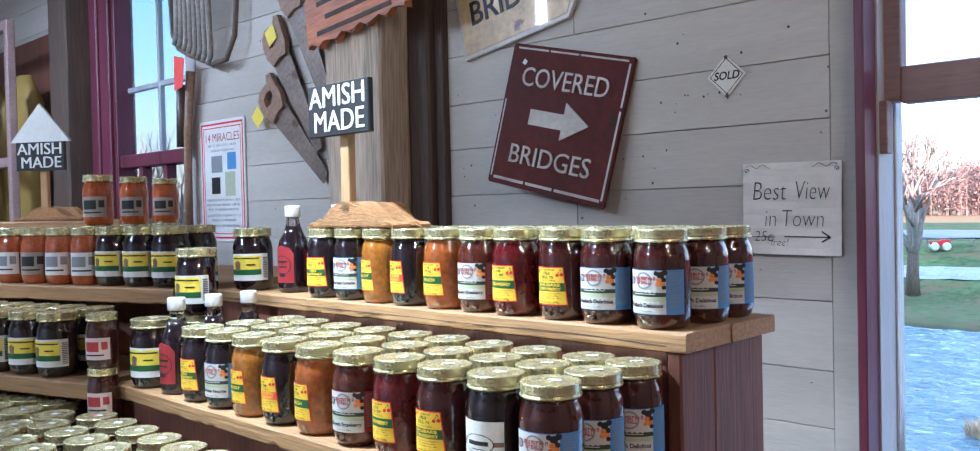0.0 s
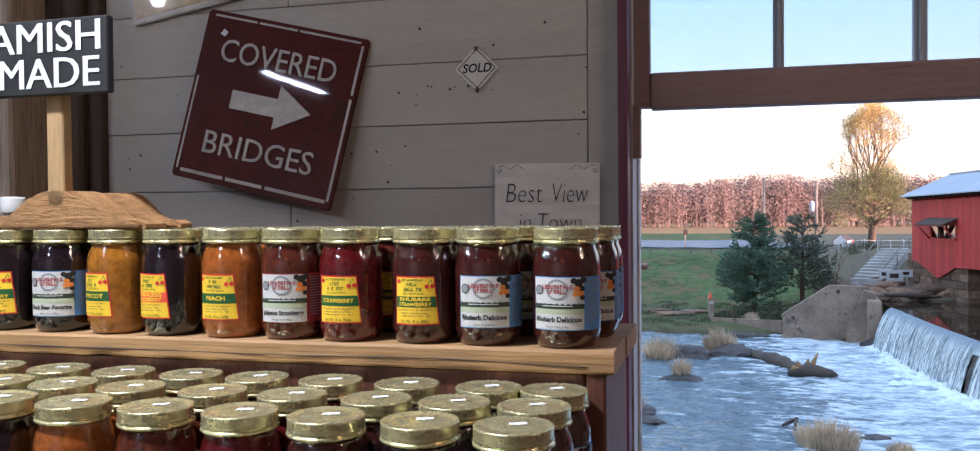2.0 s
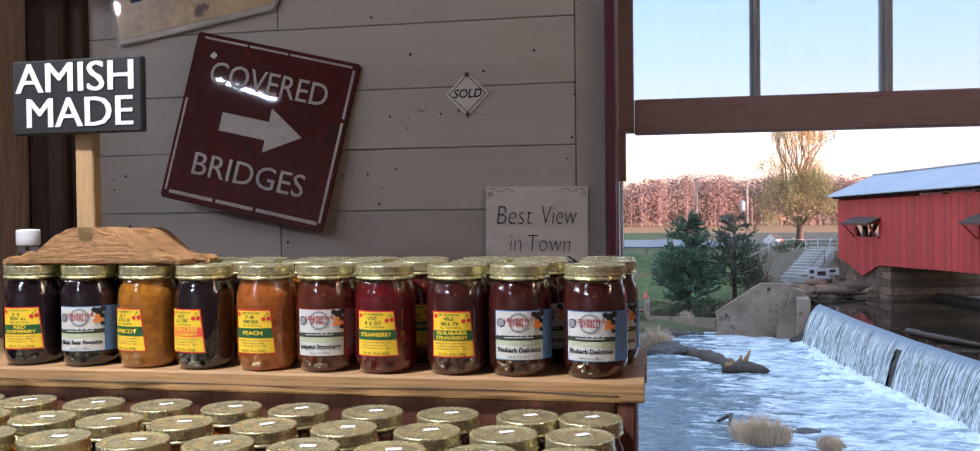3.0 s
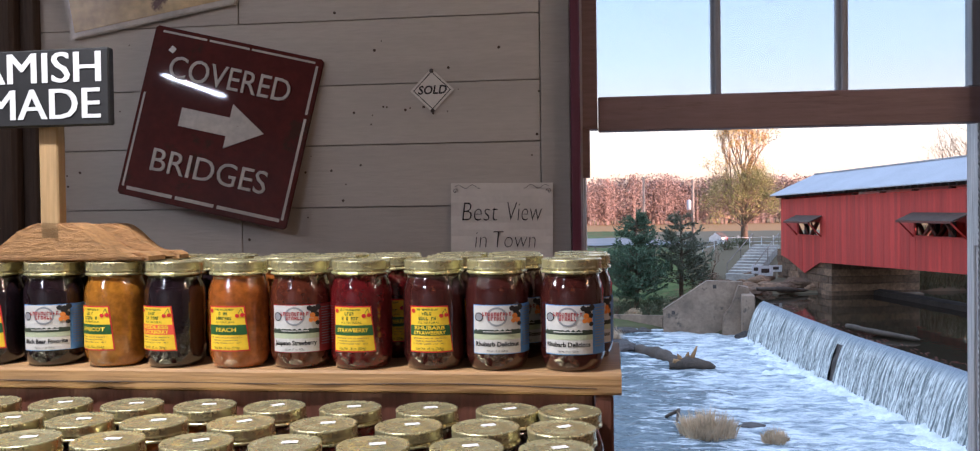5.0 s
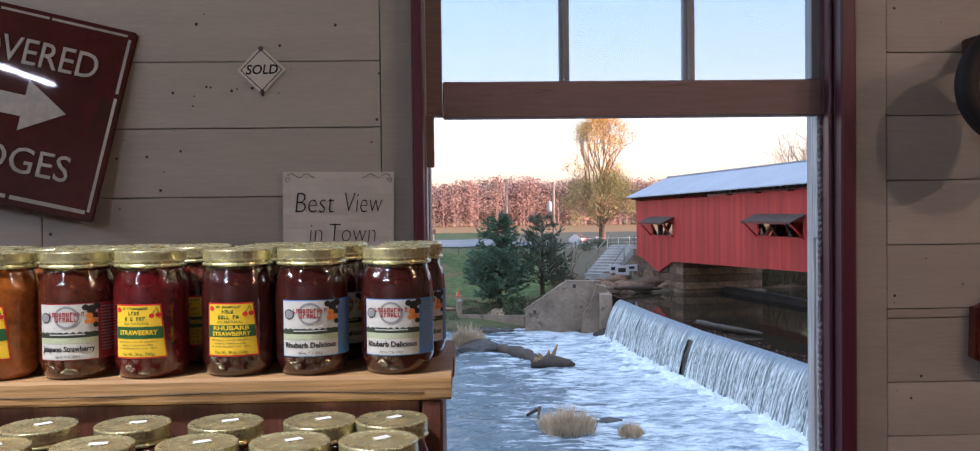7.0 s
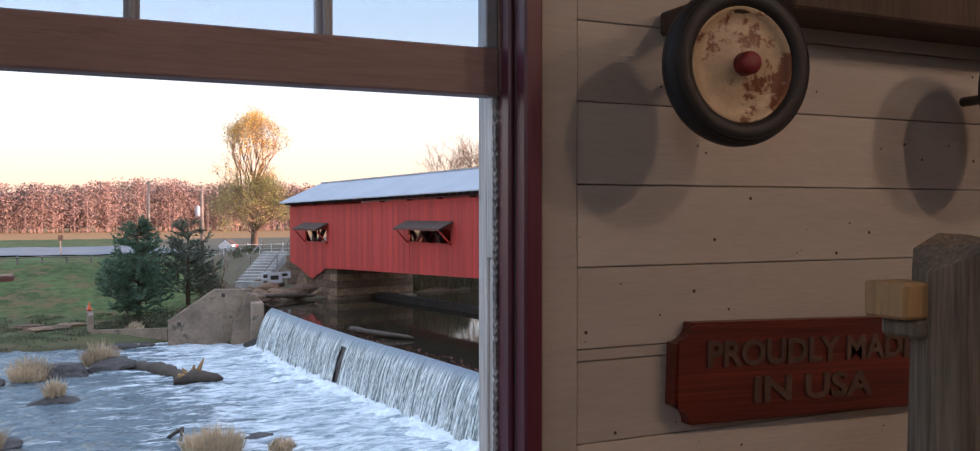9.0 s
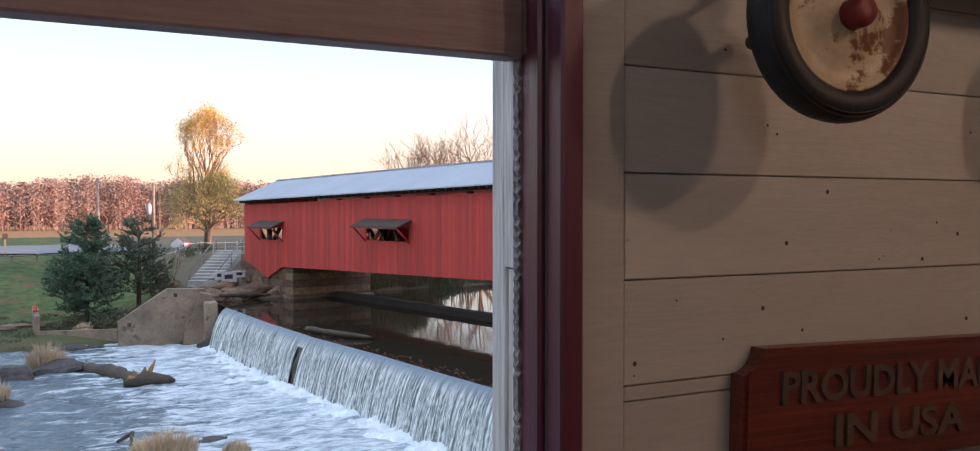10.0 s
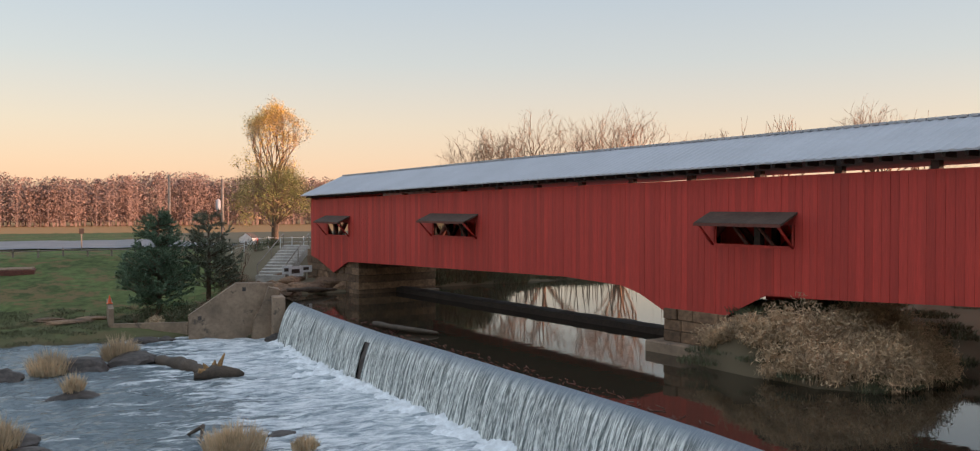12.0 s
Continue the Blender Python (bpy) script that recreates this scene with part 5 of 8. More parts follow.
def gold_sign():
    """Tilted enamel sign of which the lower part comes into view."""
    s = thing("metal_sign", "faded gold metal sign, white edged and rust stained", "sign", "", pose(-1.108, -0.006, 1.93, 0, -9.6, 0))
    w, h = 0.44, 0.34
    board = part("panel", plate(bmesh.new(), [(0.0, 0.006), (0.006, 0), (w - 0.03, 0), (w, 0.04), (w, h), (0, h)], 0.009, 0, 0.0025), SIGN_CREAM, s, "white rolled sign edge")
    field = part("field", plate(bmesh.new(), [(0.014, 0.014), (w - 0.034, 0.014), (w - 0.014, 0.05), (w - 0.014, h - 0.014), (0.014, h - 0.014)], 0.0015), SIGN_GOLD, board, "faded gold field")
    field.location = (0, -0.0092, 0)
    t = text_mesh("BRIDGE", 0.1, 0.001, 0.33, bold=0.001)
    for v in t.verts:
        v.co += Vector((0.22, -0.0118, 0.125))
    part("lettering", t, SIGN_BLACK, board, "faded dark letters")
    return s


gold_sign()


def sold_tag():
    s = thing("sold_tag", "white diamond tag reading sold, nailed to wall", "tag", "", pose(-0.2455, -0.004, 1.787, 0, -1.0, 0))
    r = 0.05
    tag = part("card", plate(bmesh.new(), [(0, -r), (r, 0), (0, r), (-r, 0)], 0.0012), PAPER, s)
    bm = bmesh.new()
    for a, b in (((0, -1), (1, 0)), ((1, 0), (0, 1)), ((0, 1), (-1, 0)), ((-1, 0), (0, -1))):
        k0, k1 = r - 0.007, r - 0.0095
        shapes(bm, [(a[0] * k0, a[1] * k0), (b[0] * k0, b[1] * k0), (b[0] * k1, b[1] * k1), (a[0] * k1, a[1] * k1)], -0.0018, 0)
    part("border", bm, INK["black"], tag)
    t = text_mesh("SOLD", 0.027, 0.0, 0.066, shear=0.2, bold=0.0006)
    for v in t.verts:
        v.co.y -= 0.0018
    part("lettering", t, INK["black"], tag, "handwritten word sold")
    for z in (r - 0.006, -r + 0.004):
        n = part("nail", lathe(bmesh.new(), [(0.002, 0), (0.005, 0.001), (0.003, 0.003)], 10), STEEL_DARK, s, "rusty nail head")
        n.rotation_euler, n.location = (radians(90), 0, 0), (0, -0.0013, z)
    return s


sold_tag()


def view_note():
    s = thing("paper_note", "handwritten paper note reading best view in town", "note", "", pose(-0.207, -0.0065, 1.369, 0, 0.6, 0))
    w, h = 0.229, 0.208
    bm = bmesh.new()
    nx = 14
    top = [[bm.verts.new((w * i / nx, -0.0015 - 0.0022 * math.sin(3.1 * i / nx + j) ** 2, h * j / nx)) for i in range(nx + 1)] for j in range(nx + 1)]
    back = [[bm.verts.new((v.co.x, v.co.y + 0.0005, v.co.z)) for v in row] for row in top]
    for rows, flip in ((top, False), (back, True)):
        for j in range(nx):
            for i in range(nx):
                q = [rows[j][i], rows[j][i + 1], rows[j + 1][i + 1], rows[j + 1][i]]
                bm.faces.new(q[::-1] if flip else q)
    sheet = part("sheet", bm, PAPER, s, "creased cream paper")
    y = -0.0046
    for words, size, cx, cz, width, shear, bold in (("Best", 0.062, 0.063, 0.142, 0.08, 0.15, -0.0012), ("View", 0.062, 0.163, 0.142, 0.077, 0.15, -0.0012),
                                                    ("in", 0.056, 0.067, 0.08, 0.026, 0.12, -0.0012), ("Town", 0.056, 0.142, 0.08, 0.094, 0.12, -0.0012),
                                                    ("25\u00a2", 0.034, 0.05, 0.04, 0.045, 0.15, -0.0006), ("free!", 0.024, 0.088, 0.027, 0.042, 0.25, -0.0004)):
        bm = bmesh.new()
        join_text(bm, words, size, cx, cz, y, 0, width, shear=shear, bold=bold)
        part("lettering", bm, INK["black"], sheet, "black handwriting")
    bm = bmesh.new()
    quad(bm, 0.02, 0.078, 0.0385, 0.0402, y)
    part("underline", bm, INK["black"], sheet)
    bm = bmesh.new()
    quad(bm, 0.1, 0.205, 0.0395, 0.042, y)
    shapes(bm, [(0.185, 0.052), (0.187, 0.0545), (0.2075, 0.041), (0.187, 0.0285), (0.185, 0.031), (0.2015, 0.041)], y, 0)
    part("arrow", bm, INK["black"], sheet, "hand drawn arrow")
    for cx, sgn in ((0.03, 1), (0.2, -1)):        # curled flourishes in the top corners
        pts = [(cx + sgn * (-0.02 + 0.0016 * a), y, 0.2 + 0.004 * math.sin(a * 0.32)) for a in range(36)]
        part("flourish", tube(bmesh.new(), pts, 0.0006, 4), INK["black"], sheet, "pen flourish")
        pts = [(cx - sgn * 0.02 + sgn * 0.006 * math.cos(a * 0.6) * (1 - a / 14), y, 0.19 + 0.007 * math.sin(a * 0.6) * (1 - a / 14)) for a in range(13)]
        part("flourish", tube(bmesh.new(), pts, 0.0006, 4), INK["black"], sheet, "pen flourish")
    return s


view_note()


def poster():
    s = thing("poster", "white poster with red border reading 14 miracles", "poster", "", pose(-2.56, -0.004, 1.37))
    w, h = 0.36, 0.51
    sheet = part("sheet", plate(bmesh.new(), [(-w / 2, 0), (w / 2, 0), (w / 2, h), (-w / 2, h)], 0.003), INK["white"], s, "white glossy card")
    bm = bmesh.new()
    for k, t in ((0.012, 0.008), (0.03, 0.004)):
        for q in ((-w / 2 + k, w / 2 - k, k, k + t), (-w / 2 + k, w / 2 - k, h - k - t, h - k), (-w / 2 + k, -w / 2 + k + t, k, h - k), (w / 2 - k - t, w / 2 - k, k, h - k)):
            quad(bm, *q, -0.0036)
    part("border", bm, INK["red"], sheet, "double red border")
    bm = bmesh.new()
    join_text(bm, "14 MIRACLES", 0.05, 0, h - 0.075, -0.0036, 0, 0.27)
    part("lettering", bm, INK["rust_red"], sheet, "red heading reading 14 miracles")
    bm = bmesh.new()
    for z, ww in ((0.40, 0.24), (0.378, 0.2), (0.17, 0.27), (0.15, 0.27), (0.13, 0.25), (0.105, 0.27), (0.085, 0.2), (0.062, 0.26)):
        bm = bmesh.new()
        print_row(bm, 0.0, z + 0.004, ww, 0.009, -0.0036, 0, int(z * 1000))
        part("text_row", bm, INK["grey"], sheet)
    for q, ink in (((-0.09, 0.0, 0.29, 0.36), "grey"), ((-0.09, -0.02, 0.2, 0.27), "black"), ((0.02, 0.1, 0.19, 0.29), "pale_green"), ((0.04, 0.11, 0.3, 0.37), "blue")):
        bm = bmesh.new()
        quad(bm, *q, -0.0036)
        part("picture", bm, INK[ink], sheet)
    return s


poster()


def hand_saw(x, z, turn, length, tag):
    s = thing("hand_saw", "old hand saw, dark steel blade and wooden handle" + (", yellow tag" if tag else ""), "saw", "saws on the wall", pose(x, -0.02, z, 0, turn, 0))
    part("blade", plate(bmesh.new(), [(0.06, -0.055), (length, -0.02), (length, 0.02), (length - 0.02, 0.03), (0.06, 0.06)], 0.003), SAW_STEEL, s, "brown rusted saw blade")
    bm = bmesh.new()
    outer = [(-0.05, -0.02), (-0.035, -0.05), (0.0, -0.062), (0.05, -0.065), (0.1, -0.045), (0.095, 0.0), (0.11, 0.045), (0.06, 0.072), (0.01, 0.075), (-0.045, 0.085), (-0.06, 0.06), (-0.035, 0.04), (-0.045, 0.01)]
    inner = [(-0.01, -0.02), (0.025, -0.03), (0.04, 0.0), (0.03, 0.035), (0.0, 0.035), (-0.012, 0.01)]
    ov, iv = [], []
    for y in (-0.014, 0.006):
        ov.append([bm.verts.new((a, y, b)) for a, b in outer])
        iv.append([bm.verts.new((a, y, b)) for a, b in inner])
    for vs, flip in ((ov, False), (iv, True)):
        n = len(vs[0])
        for k in range(n):
            bm.faces.new((vs[0][k], vs[0][(k + 1) % n], vs[1][(k + 1) % n], vs[1][k]))
    for k in (0, 1):
        edges = [bm.edges.get((vs[k][j], vs[k][(j + 1) % len(vs[k])])) for vs in (ov, iv) for j in range(len(vs[k]))]
        bmesh.ops.triangle_fill(bm, edges=edges, use_beauty=True)
    bmesh.ops.recalc_face_normals(bm, faces=bm.faces)
    part("handle", bm, SAW_HANDLE, s, "worn wooden saw handle")
    if tag:
        t = part("price_tag", plate(bmesh.new(), [(-0.03, -0.035), (0.035, -0.04), (0.04, 0.02), (-0.025, 0.025)], 0.001), INK["lemon"], s, "yellow price tag")
        t.location = (-0.01 if tag == 1 else 0.0, -0.017, 0.02 if tag == 1 else -0.085)
    return s


hand_saw(-2.13, 2.15, 58, 0.52, 1)
hand_saw(-2.17, 1.93, 43, 0.48, 2)
hand_saw(-2.02, 2.32, 63, 0.68, 0)


def plank_sign():
    s = thing("plank_sign", "orange stained live-edge plank sign with dark carved words", "sign", "", pose(-1.42, -0.17, 2.13, 0, -6, 0))
    up = [(0.25 - 0.5 * k / 16, 0.09 + 0.012 * math.sin(k * 1.9)) for k in range(17)]
    lo = [(-0.25 + 0.5 * k / 16, -0.08 + 0.014 * math.sin(k * 2.3) + 0.001 * k) for k in range(17)]
    board = part("plank", plate(bmesh.new(), lo + up, 0.025, 0, 0.004), ORANGE_WOOD, s, "orange stained plank")
    bm = bmesh.new()
    for z, w in ((0.05, 0.36), (0.0, 0.28), (-0.045, 0.38)):
        quad(bm, -w / 2, w / 2, z - 0.008, z + 0.008, -0.0262)
    part("carved_lettering", bm, POST_DARK, board, "dark carved lettering too worn to read")
    return s


plank_sign()


def grain_cradle():
    s = thing("bent_wood_rack", "hanging rack of nested bent pale wooden bands", "rack", "", pose(-2.64, -0.03, 2.42))
    rim = [(-0.27, -0.012, 0.42), (-0.268, -0.012, 0.1), (-0.25, -0.012, -0.14), (-0.2, -0.012, -0.21), (-0.08, -0.014, -0.26), (0.09, -0.014, -0.315), (0.2, -0.014, -0.31), (0.27, -0.014, -0.22), (0.29, -0.012, -0.05), (0.285, -0.012, 0.42)]
    part("rim", tube(bmesh.new(), rim, 0.011, 6), BAND_WOOD, s, "thin dark bent rim")
    for k in range(8):
        f = k / 7
        pts = []
        for t in range(15):
            u = t / 14
            x = -0.17 + 0.3 * f + 0.12 * math.sin(math.pi * u * 0.9) * (1 - 0.35 * f) - 0.05 * u
            pts.append((x, -0.03 - 0.05 * math.sin(math.pi * u), 0.4 - (0.56 + 0.12 * f) * u))
        pts += [(pts[-1][0] - 0.03, -0.025, pts[-1][2] - 0.03)]
        part("band", tube(bmesh.new(), pts, 0.0125, 6), PALE_BAND, s)
    for z in (0.3, 0.02):
        part("crosspiece", tube(bmesh.new(), [(-0.26, -0.03, z), (0.02, -0.085, z - 0.02), (0.28, -0.035, z - 0.03)], 0.008, 6), BAND_WOOD, s)
    return s


grain_cradle()


def tool_with_tag():
    s = thing("scythe_handle", "worn tool with dark grip and a red tag", "tool", "", pose(-2.8, -0.03, 1.3))
    part("shaft", tube(bmesh.new(), [(0, -0.01, 0), (0.01, -0.012, 0.3), (0.02, -0.012, 0.55), (0.06, -0.012, 0.8)], [0.02, 0.018, 0.018, 0.02], 8), SAW_HANDLE, s, "worn wooden shaft")
    part("grip", tube(bmesh.new(), [(-0.02, -0.02, 0.48), (-0.015, -0.02, 0.75)], [0.024, 0.02], 8), STEEL_DARK, s, "dark grip")
    t = part("price_tag", plate(bmesh.new(), [(-0.035, 0), (0.04, 0.01), (0.06, 0.13), (-0.03, 0.15)], 0.001), INK["scarlet"], s, "bright red tag")
    t.location = (0.02, -0.05, 0.72)
    return s


tool_with_tag()


def glazed_case():
    s = thing("display_case", "glazed wooden case with yellow garments inside", "cabinet", "", pose(-4.83, -0.32, 0))
    part("back", boxed(-0.75, 0.75, 0.28, 0.3, 0.3, 2.5), STAND_BROWN, s)
    for x in (-0.75, -0.25, 0.25, 0.72):
        part("upright", boxed(x, x + 0.05, -0.02, 0.02, 0.0, 2.5, 0.004), SASH_WOOD, s)
    for z in (0.3, 1.2, 1.75, 2.45):
        part("rail", boxed(-0.699, 0.719, -0.018, 0.018, z, z + 0.05, 0.003), SASH_WOOD, s)
    for x, ink in ((-0.45, "mustard"), (0.05, "mustard"), (0.52, "mustard")):
        bm = bmesh.new()
        lathe(bm, [(0.16, 1.3), (0.17, 1.6), (0.15, 1.9), (0.19, 2.1), (0.08, 2.25)], 14)
        for v in bm.verts:
            v.co.y *= 0.4
        g = part("garment", bm, INK[ink], s, "yellow garment on a hanger")
        g.location = (x, 0.14, 0)
    return s


glazed_case()


# ---------------------------------------------------------------- right of the window
def toy_wheel(x, z, y, label):
    s = thing("wagon_wheel", label, "wheel", "wheels on the wall", pose(x, y, z, 90, 0, -6) @ Matrix.Diagonal((0.815, 0.815, 0.815, 1)))
    bm = bmesh.new()
    prof = [(0.108, -0.022), (0.118, -0.03), (0.135, -0.03), (0.147, -0.02), (0.151, -0.006), (0.151, 0.006), (0.147, 0.02), (0.135, 0.03), (0.118, 0.03), (0.108, 0.022), (0.108, -0.022)]
    lathe(bm, prof, 48, cap=False)
    part("tyre", bm, TYRE, s, "solid black rubber tyre")
    for r in (0.139, 0.144):
        part("tread_line", lathe(bmesh.new(), [(r - 0.0014, 0.0272 - (r - 0.139) * 0.9), (r, 0.0295 - (r - 0.139) * 0.9), (r + 0.0014, 0.0268 - (r - 0.139) * 0.9)], 48, cap=False), TYRE, s)
    part("disc", lathe(bmesh.new(), [(0.109, -0.012), (0.109, 0.02), (0.104, 0.022), (0.1, 0.014), (0.078, 0.008), (0.06, 0.016), (0.035, 0.02), (0.02, 0.022)], 40), HUBCAP, s, "rusted cream painted disc")
    part("axle_cap", lathe(bmesh.new(), [(0.022, 0.02), (0.0215, 0.045), (0.018, 0.052), (0.006, 0.053)], 20), AXLE_RED, s, "dull red axle cap")
    part("axle", lathe(bmesh.new(), [(0.012, -0.2), (0.012, -0.012)], 12), STEEL_DARK, s)
    return s


toy_wheel(1.236, 1.722, -0.185, "small cream wheel with black rubber tyre and rust")
toy_wheel(1.93, 1.722, -0.185, "small cream wheel with black rubber tyre, beside another")
# added bar stands in for the dark shading at the wall's top right
wb = thing("wooden_bracket", "dark wooden bar added above the small wheels to darken the wall", "bracket", "", pose(1.6, 0, 1.9))
part("bar", boxed(-0.2, 1.4, -0.13, -0.005, -0.06, 0.08, 0.004), POST_DARK, wb)
part("arm", boxed(-0.38, -0.34, -0.2, -0.005, -0.1, -0.061, 0.004), POST_DARK, wb)


def plaque():
    s = thing("wooden_plaque", "red stained wooden plaque carved proudly made in USA", "plaque", "", pose(1.582, -0.003, 1.213, 0, 1.6, 0))
    w, h, c = 0.345, 0.088, 0.035
    pts = []
    for sx, sz in ((-1, -1), (1, -1), (1, 1), (-1, 1)):
        arc = [(sx * (w - c * math.sin(a * math.pi / 12)), sz * (h - c * math.cos(a * math.pi / 12))) for a in range(7)]
        pts += arc if sx * sz > 0 else arc[::-1]
    pts = pts[::-1]
    board = part("board", plate(bmesh.new(), pts, 0.03, 0, 0.005), PLAQUE, s, "dark red stained pine board")
    for words, zz, cx, ww in (("PROUDLY MADE", 0.031, -0.034, 0.5), ("IN USA", -0.036, -0.04, 0.285)):
        t = text_mesh(words, 0.062, 0.003, ww, bold=0.0016)
        for v in t.verts:
            v.co += Vector((cx, -0.0315, zz))
        part("lettering", t, PLAQUE_DARK, board, f"dark carved letters reading {words.lower()}")
    return s


plaque()


def split_post():
    s = thing("split_rail_post", "old grey split wooden post with a block nailed on", "post", "", pose(1.122, -0.66, 0))
    bm = bmesh.new()
    rows = []
    for k in range(30):
        z = 1.46 * k / 29
        rows.append([bm.verts.new(((0.05 + 0.008 * noise.noise(Vector((a * 2.1, z * 4, 3)))) * math.cos(a * math.pi / 5), (0.05 + 0.008 * noise.noise(Vector((a * 3.3, z * 3, 8)))) * math.sin(a * math.pi / 5), z + (0.02 * math.sin(a) if k == 29 else 0))) for a in range(10)])
    for a, b in zip(rows, rows[1:]):
        for j in range(10):
            bm.faces.new((a[j], a[(j + 1) % 10], b[(j + 1) % 10], b[j]))
    bm.faces.new(rows[0][::-1])
    bm.faces.new(rows[-1])
    part("post", bm, OLD_POST, s)
    part("block", boxed(-0.083, -0.03, 0.0, 0.05, 1.397, 1.432, 0.003), PINE_END, s, "pale sawn wooden block")
    part("block", boxed(-0.065, -0.03, 0.0, 0.045, 1.378, 1.396, 0.003), OLD_POST, s, "grey wooden block")
    return s


split_post()

# lamps under the ceiling
def shop_light(at):
    s = thing("tube_light", "long white tube light, out of view over the aisle", "ceiling light", "tube lights", pose(*at, 0, 0, -63))
    part("housing", boxed(-0.34, 0.34, -0.05, 0.05, 0.0, 0.05, 0.006), LAMP_METAL, s)
    for x in (-0.25, 0.25):
        part("chain", tube(bmesh.new(), [(x, 0, 0.05), (x, 0, CEIL - at[2])], 0.004, 5), STEEL_DARK, s)
    return s


shop_light(TUBE)
# fixture made up for the added fill tube
shop_light(TUBE_FILL)
for p in (BULB_A, BULB_B, BULB_C):
    s = thing("pendant_bulb", "bare bulb hanging on a cord from the ceiling", "ceiling light", "bare bulbs", pose(p[0], p[1], p[2]))
    part("bulb", lathe(bmesh.new(), [(0.008, -0.03), (0.024, -0.018), (0.03, 0.0), (0.024, 0.03), (0.013, 0.06)], 16), GLOW, s, "lit glass bulb")
    part("socket", lathe(bmesh.new(), [(0.02, 0.06), (0.022, 0.07), (0.022, 0.11), (0.012, 0.12)], 14), TYRE, s, "black lamp socket")
    part("cord", tube(bmesh.new(), [(0, 0, 0.12), (0, 0, CEIL - p[2])], 0.004, 5), TYRE, s)

# shade and stem made up for the added display spot
sl = thing("spot_lamp", "added unseen black spot lamp aimed down at the jam display", "spot lamp", "", look(SPOT, (-0.32, -0.95, 1.2)))
part("shade", lathe(bmesh.new(), [(0.045, 0.12), (0.05, 0.1), (0.06, -0.02), (0.056, -0.02), (0.046, 0.09), (0.03, 0.1)], 20, cap=False), TYRE, sl)
st2 = thing("lamp_stem", "thin black stem holding the added spot lamp", "lamp stem", "", pose(SPOT[0], SPOT[1] - 0.05, SPOT[2] + 0.1))
part("stem", tube(bmesh.new(), [(0, 0, 0), (0, 0, CEIL - SPOT[2] - 0.1)], 0.008, 6), TYRE, st2)
# ---------------------------------------------------------------- outdoors: ground and water
LOW_Z, POND_Z = -6.0, -3.9
DAM = [(8.9, 48.0), (9.4, 41.1), (10.1, 34.8), (11.0, 29.7), (11.6, 25.2), (12.1, 21.9), (12.5, 19.1), (12.75, 16.5), (12.9, 14.0), (13.2, 8.0), (13.4, 2.5)]


def dam_x(y):
    ys, xs = [p[1] for p in DAM][::-1], [p[0] for p in DAM][::-1]
    return np.interp(y, ys, xs)


def smooth(a, b, v):
    t = np.clip((v - a) / (b - a), 0, 1)
    return t * t * (3 - 2 * t)


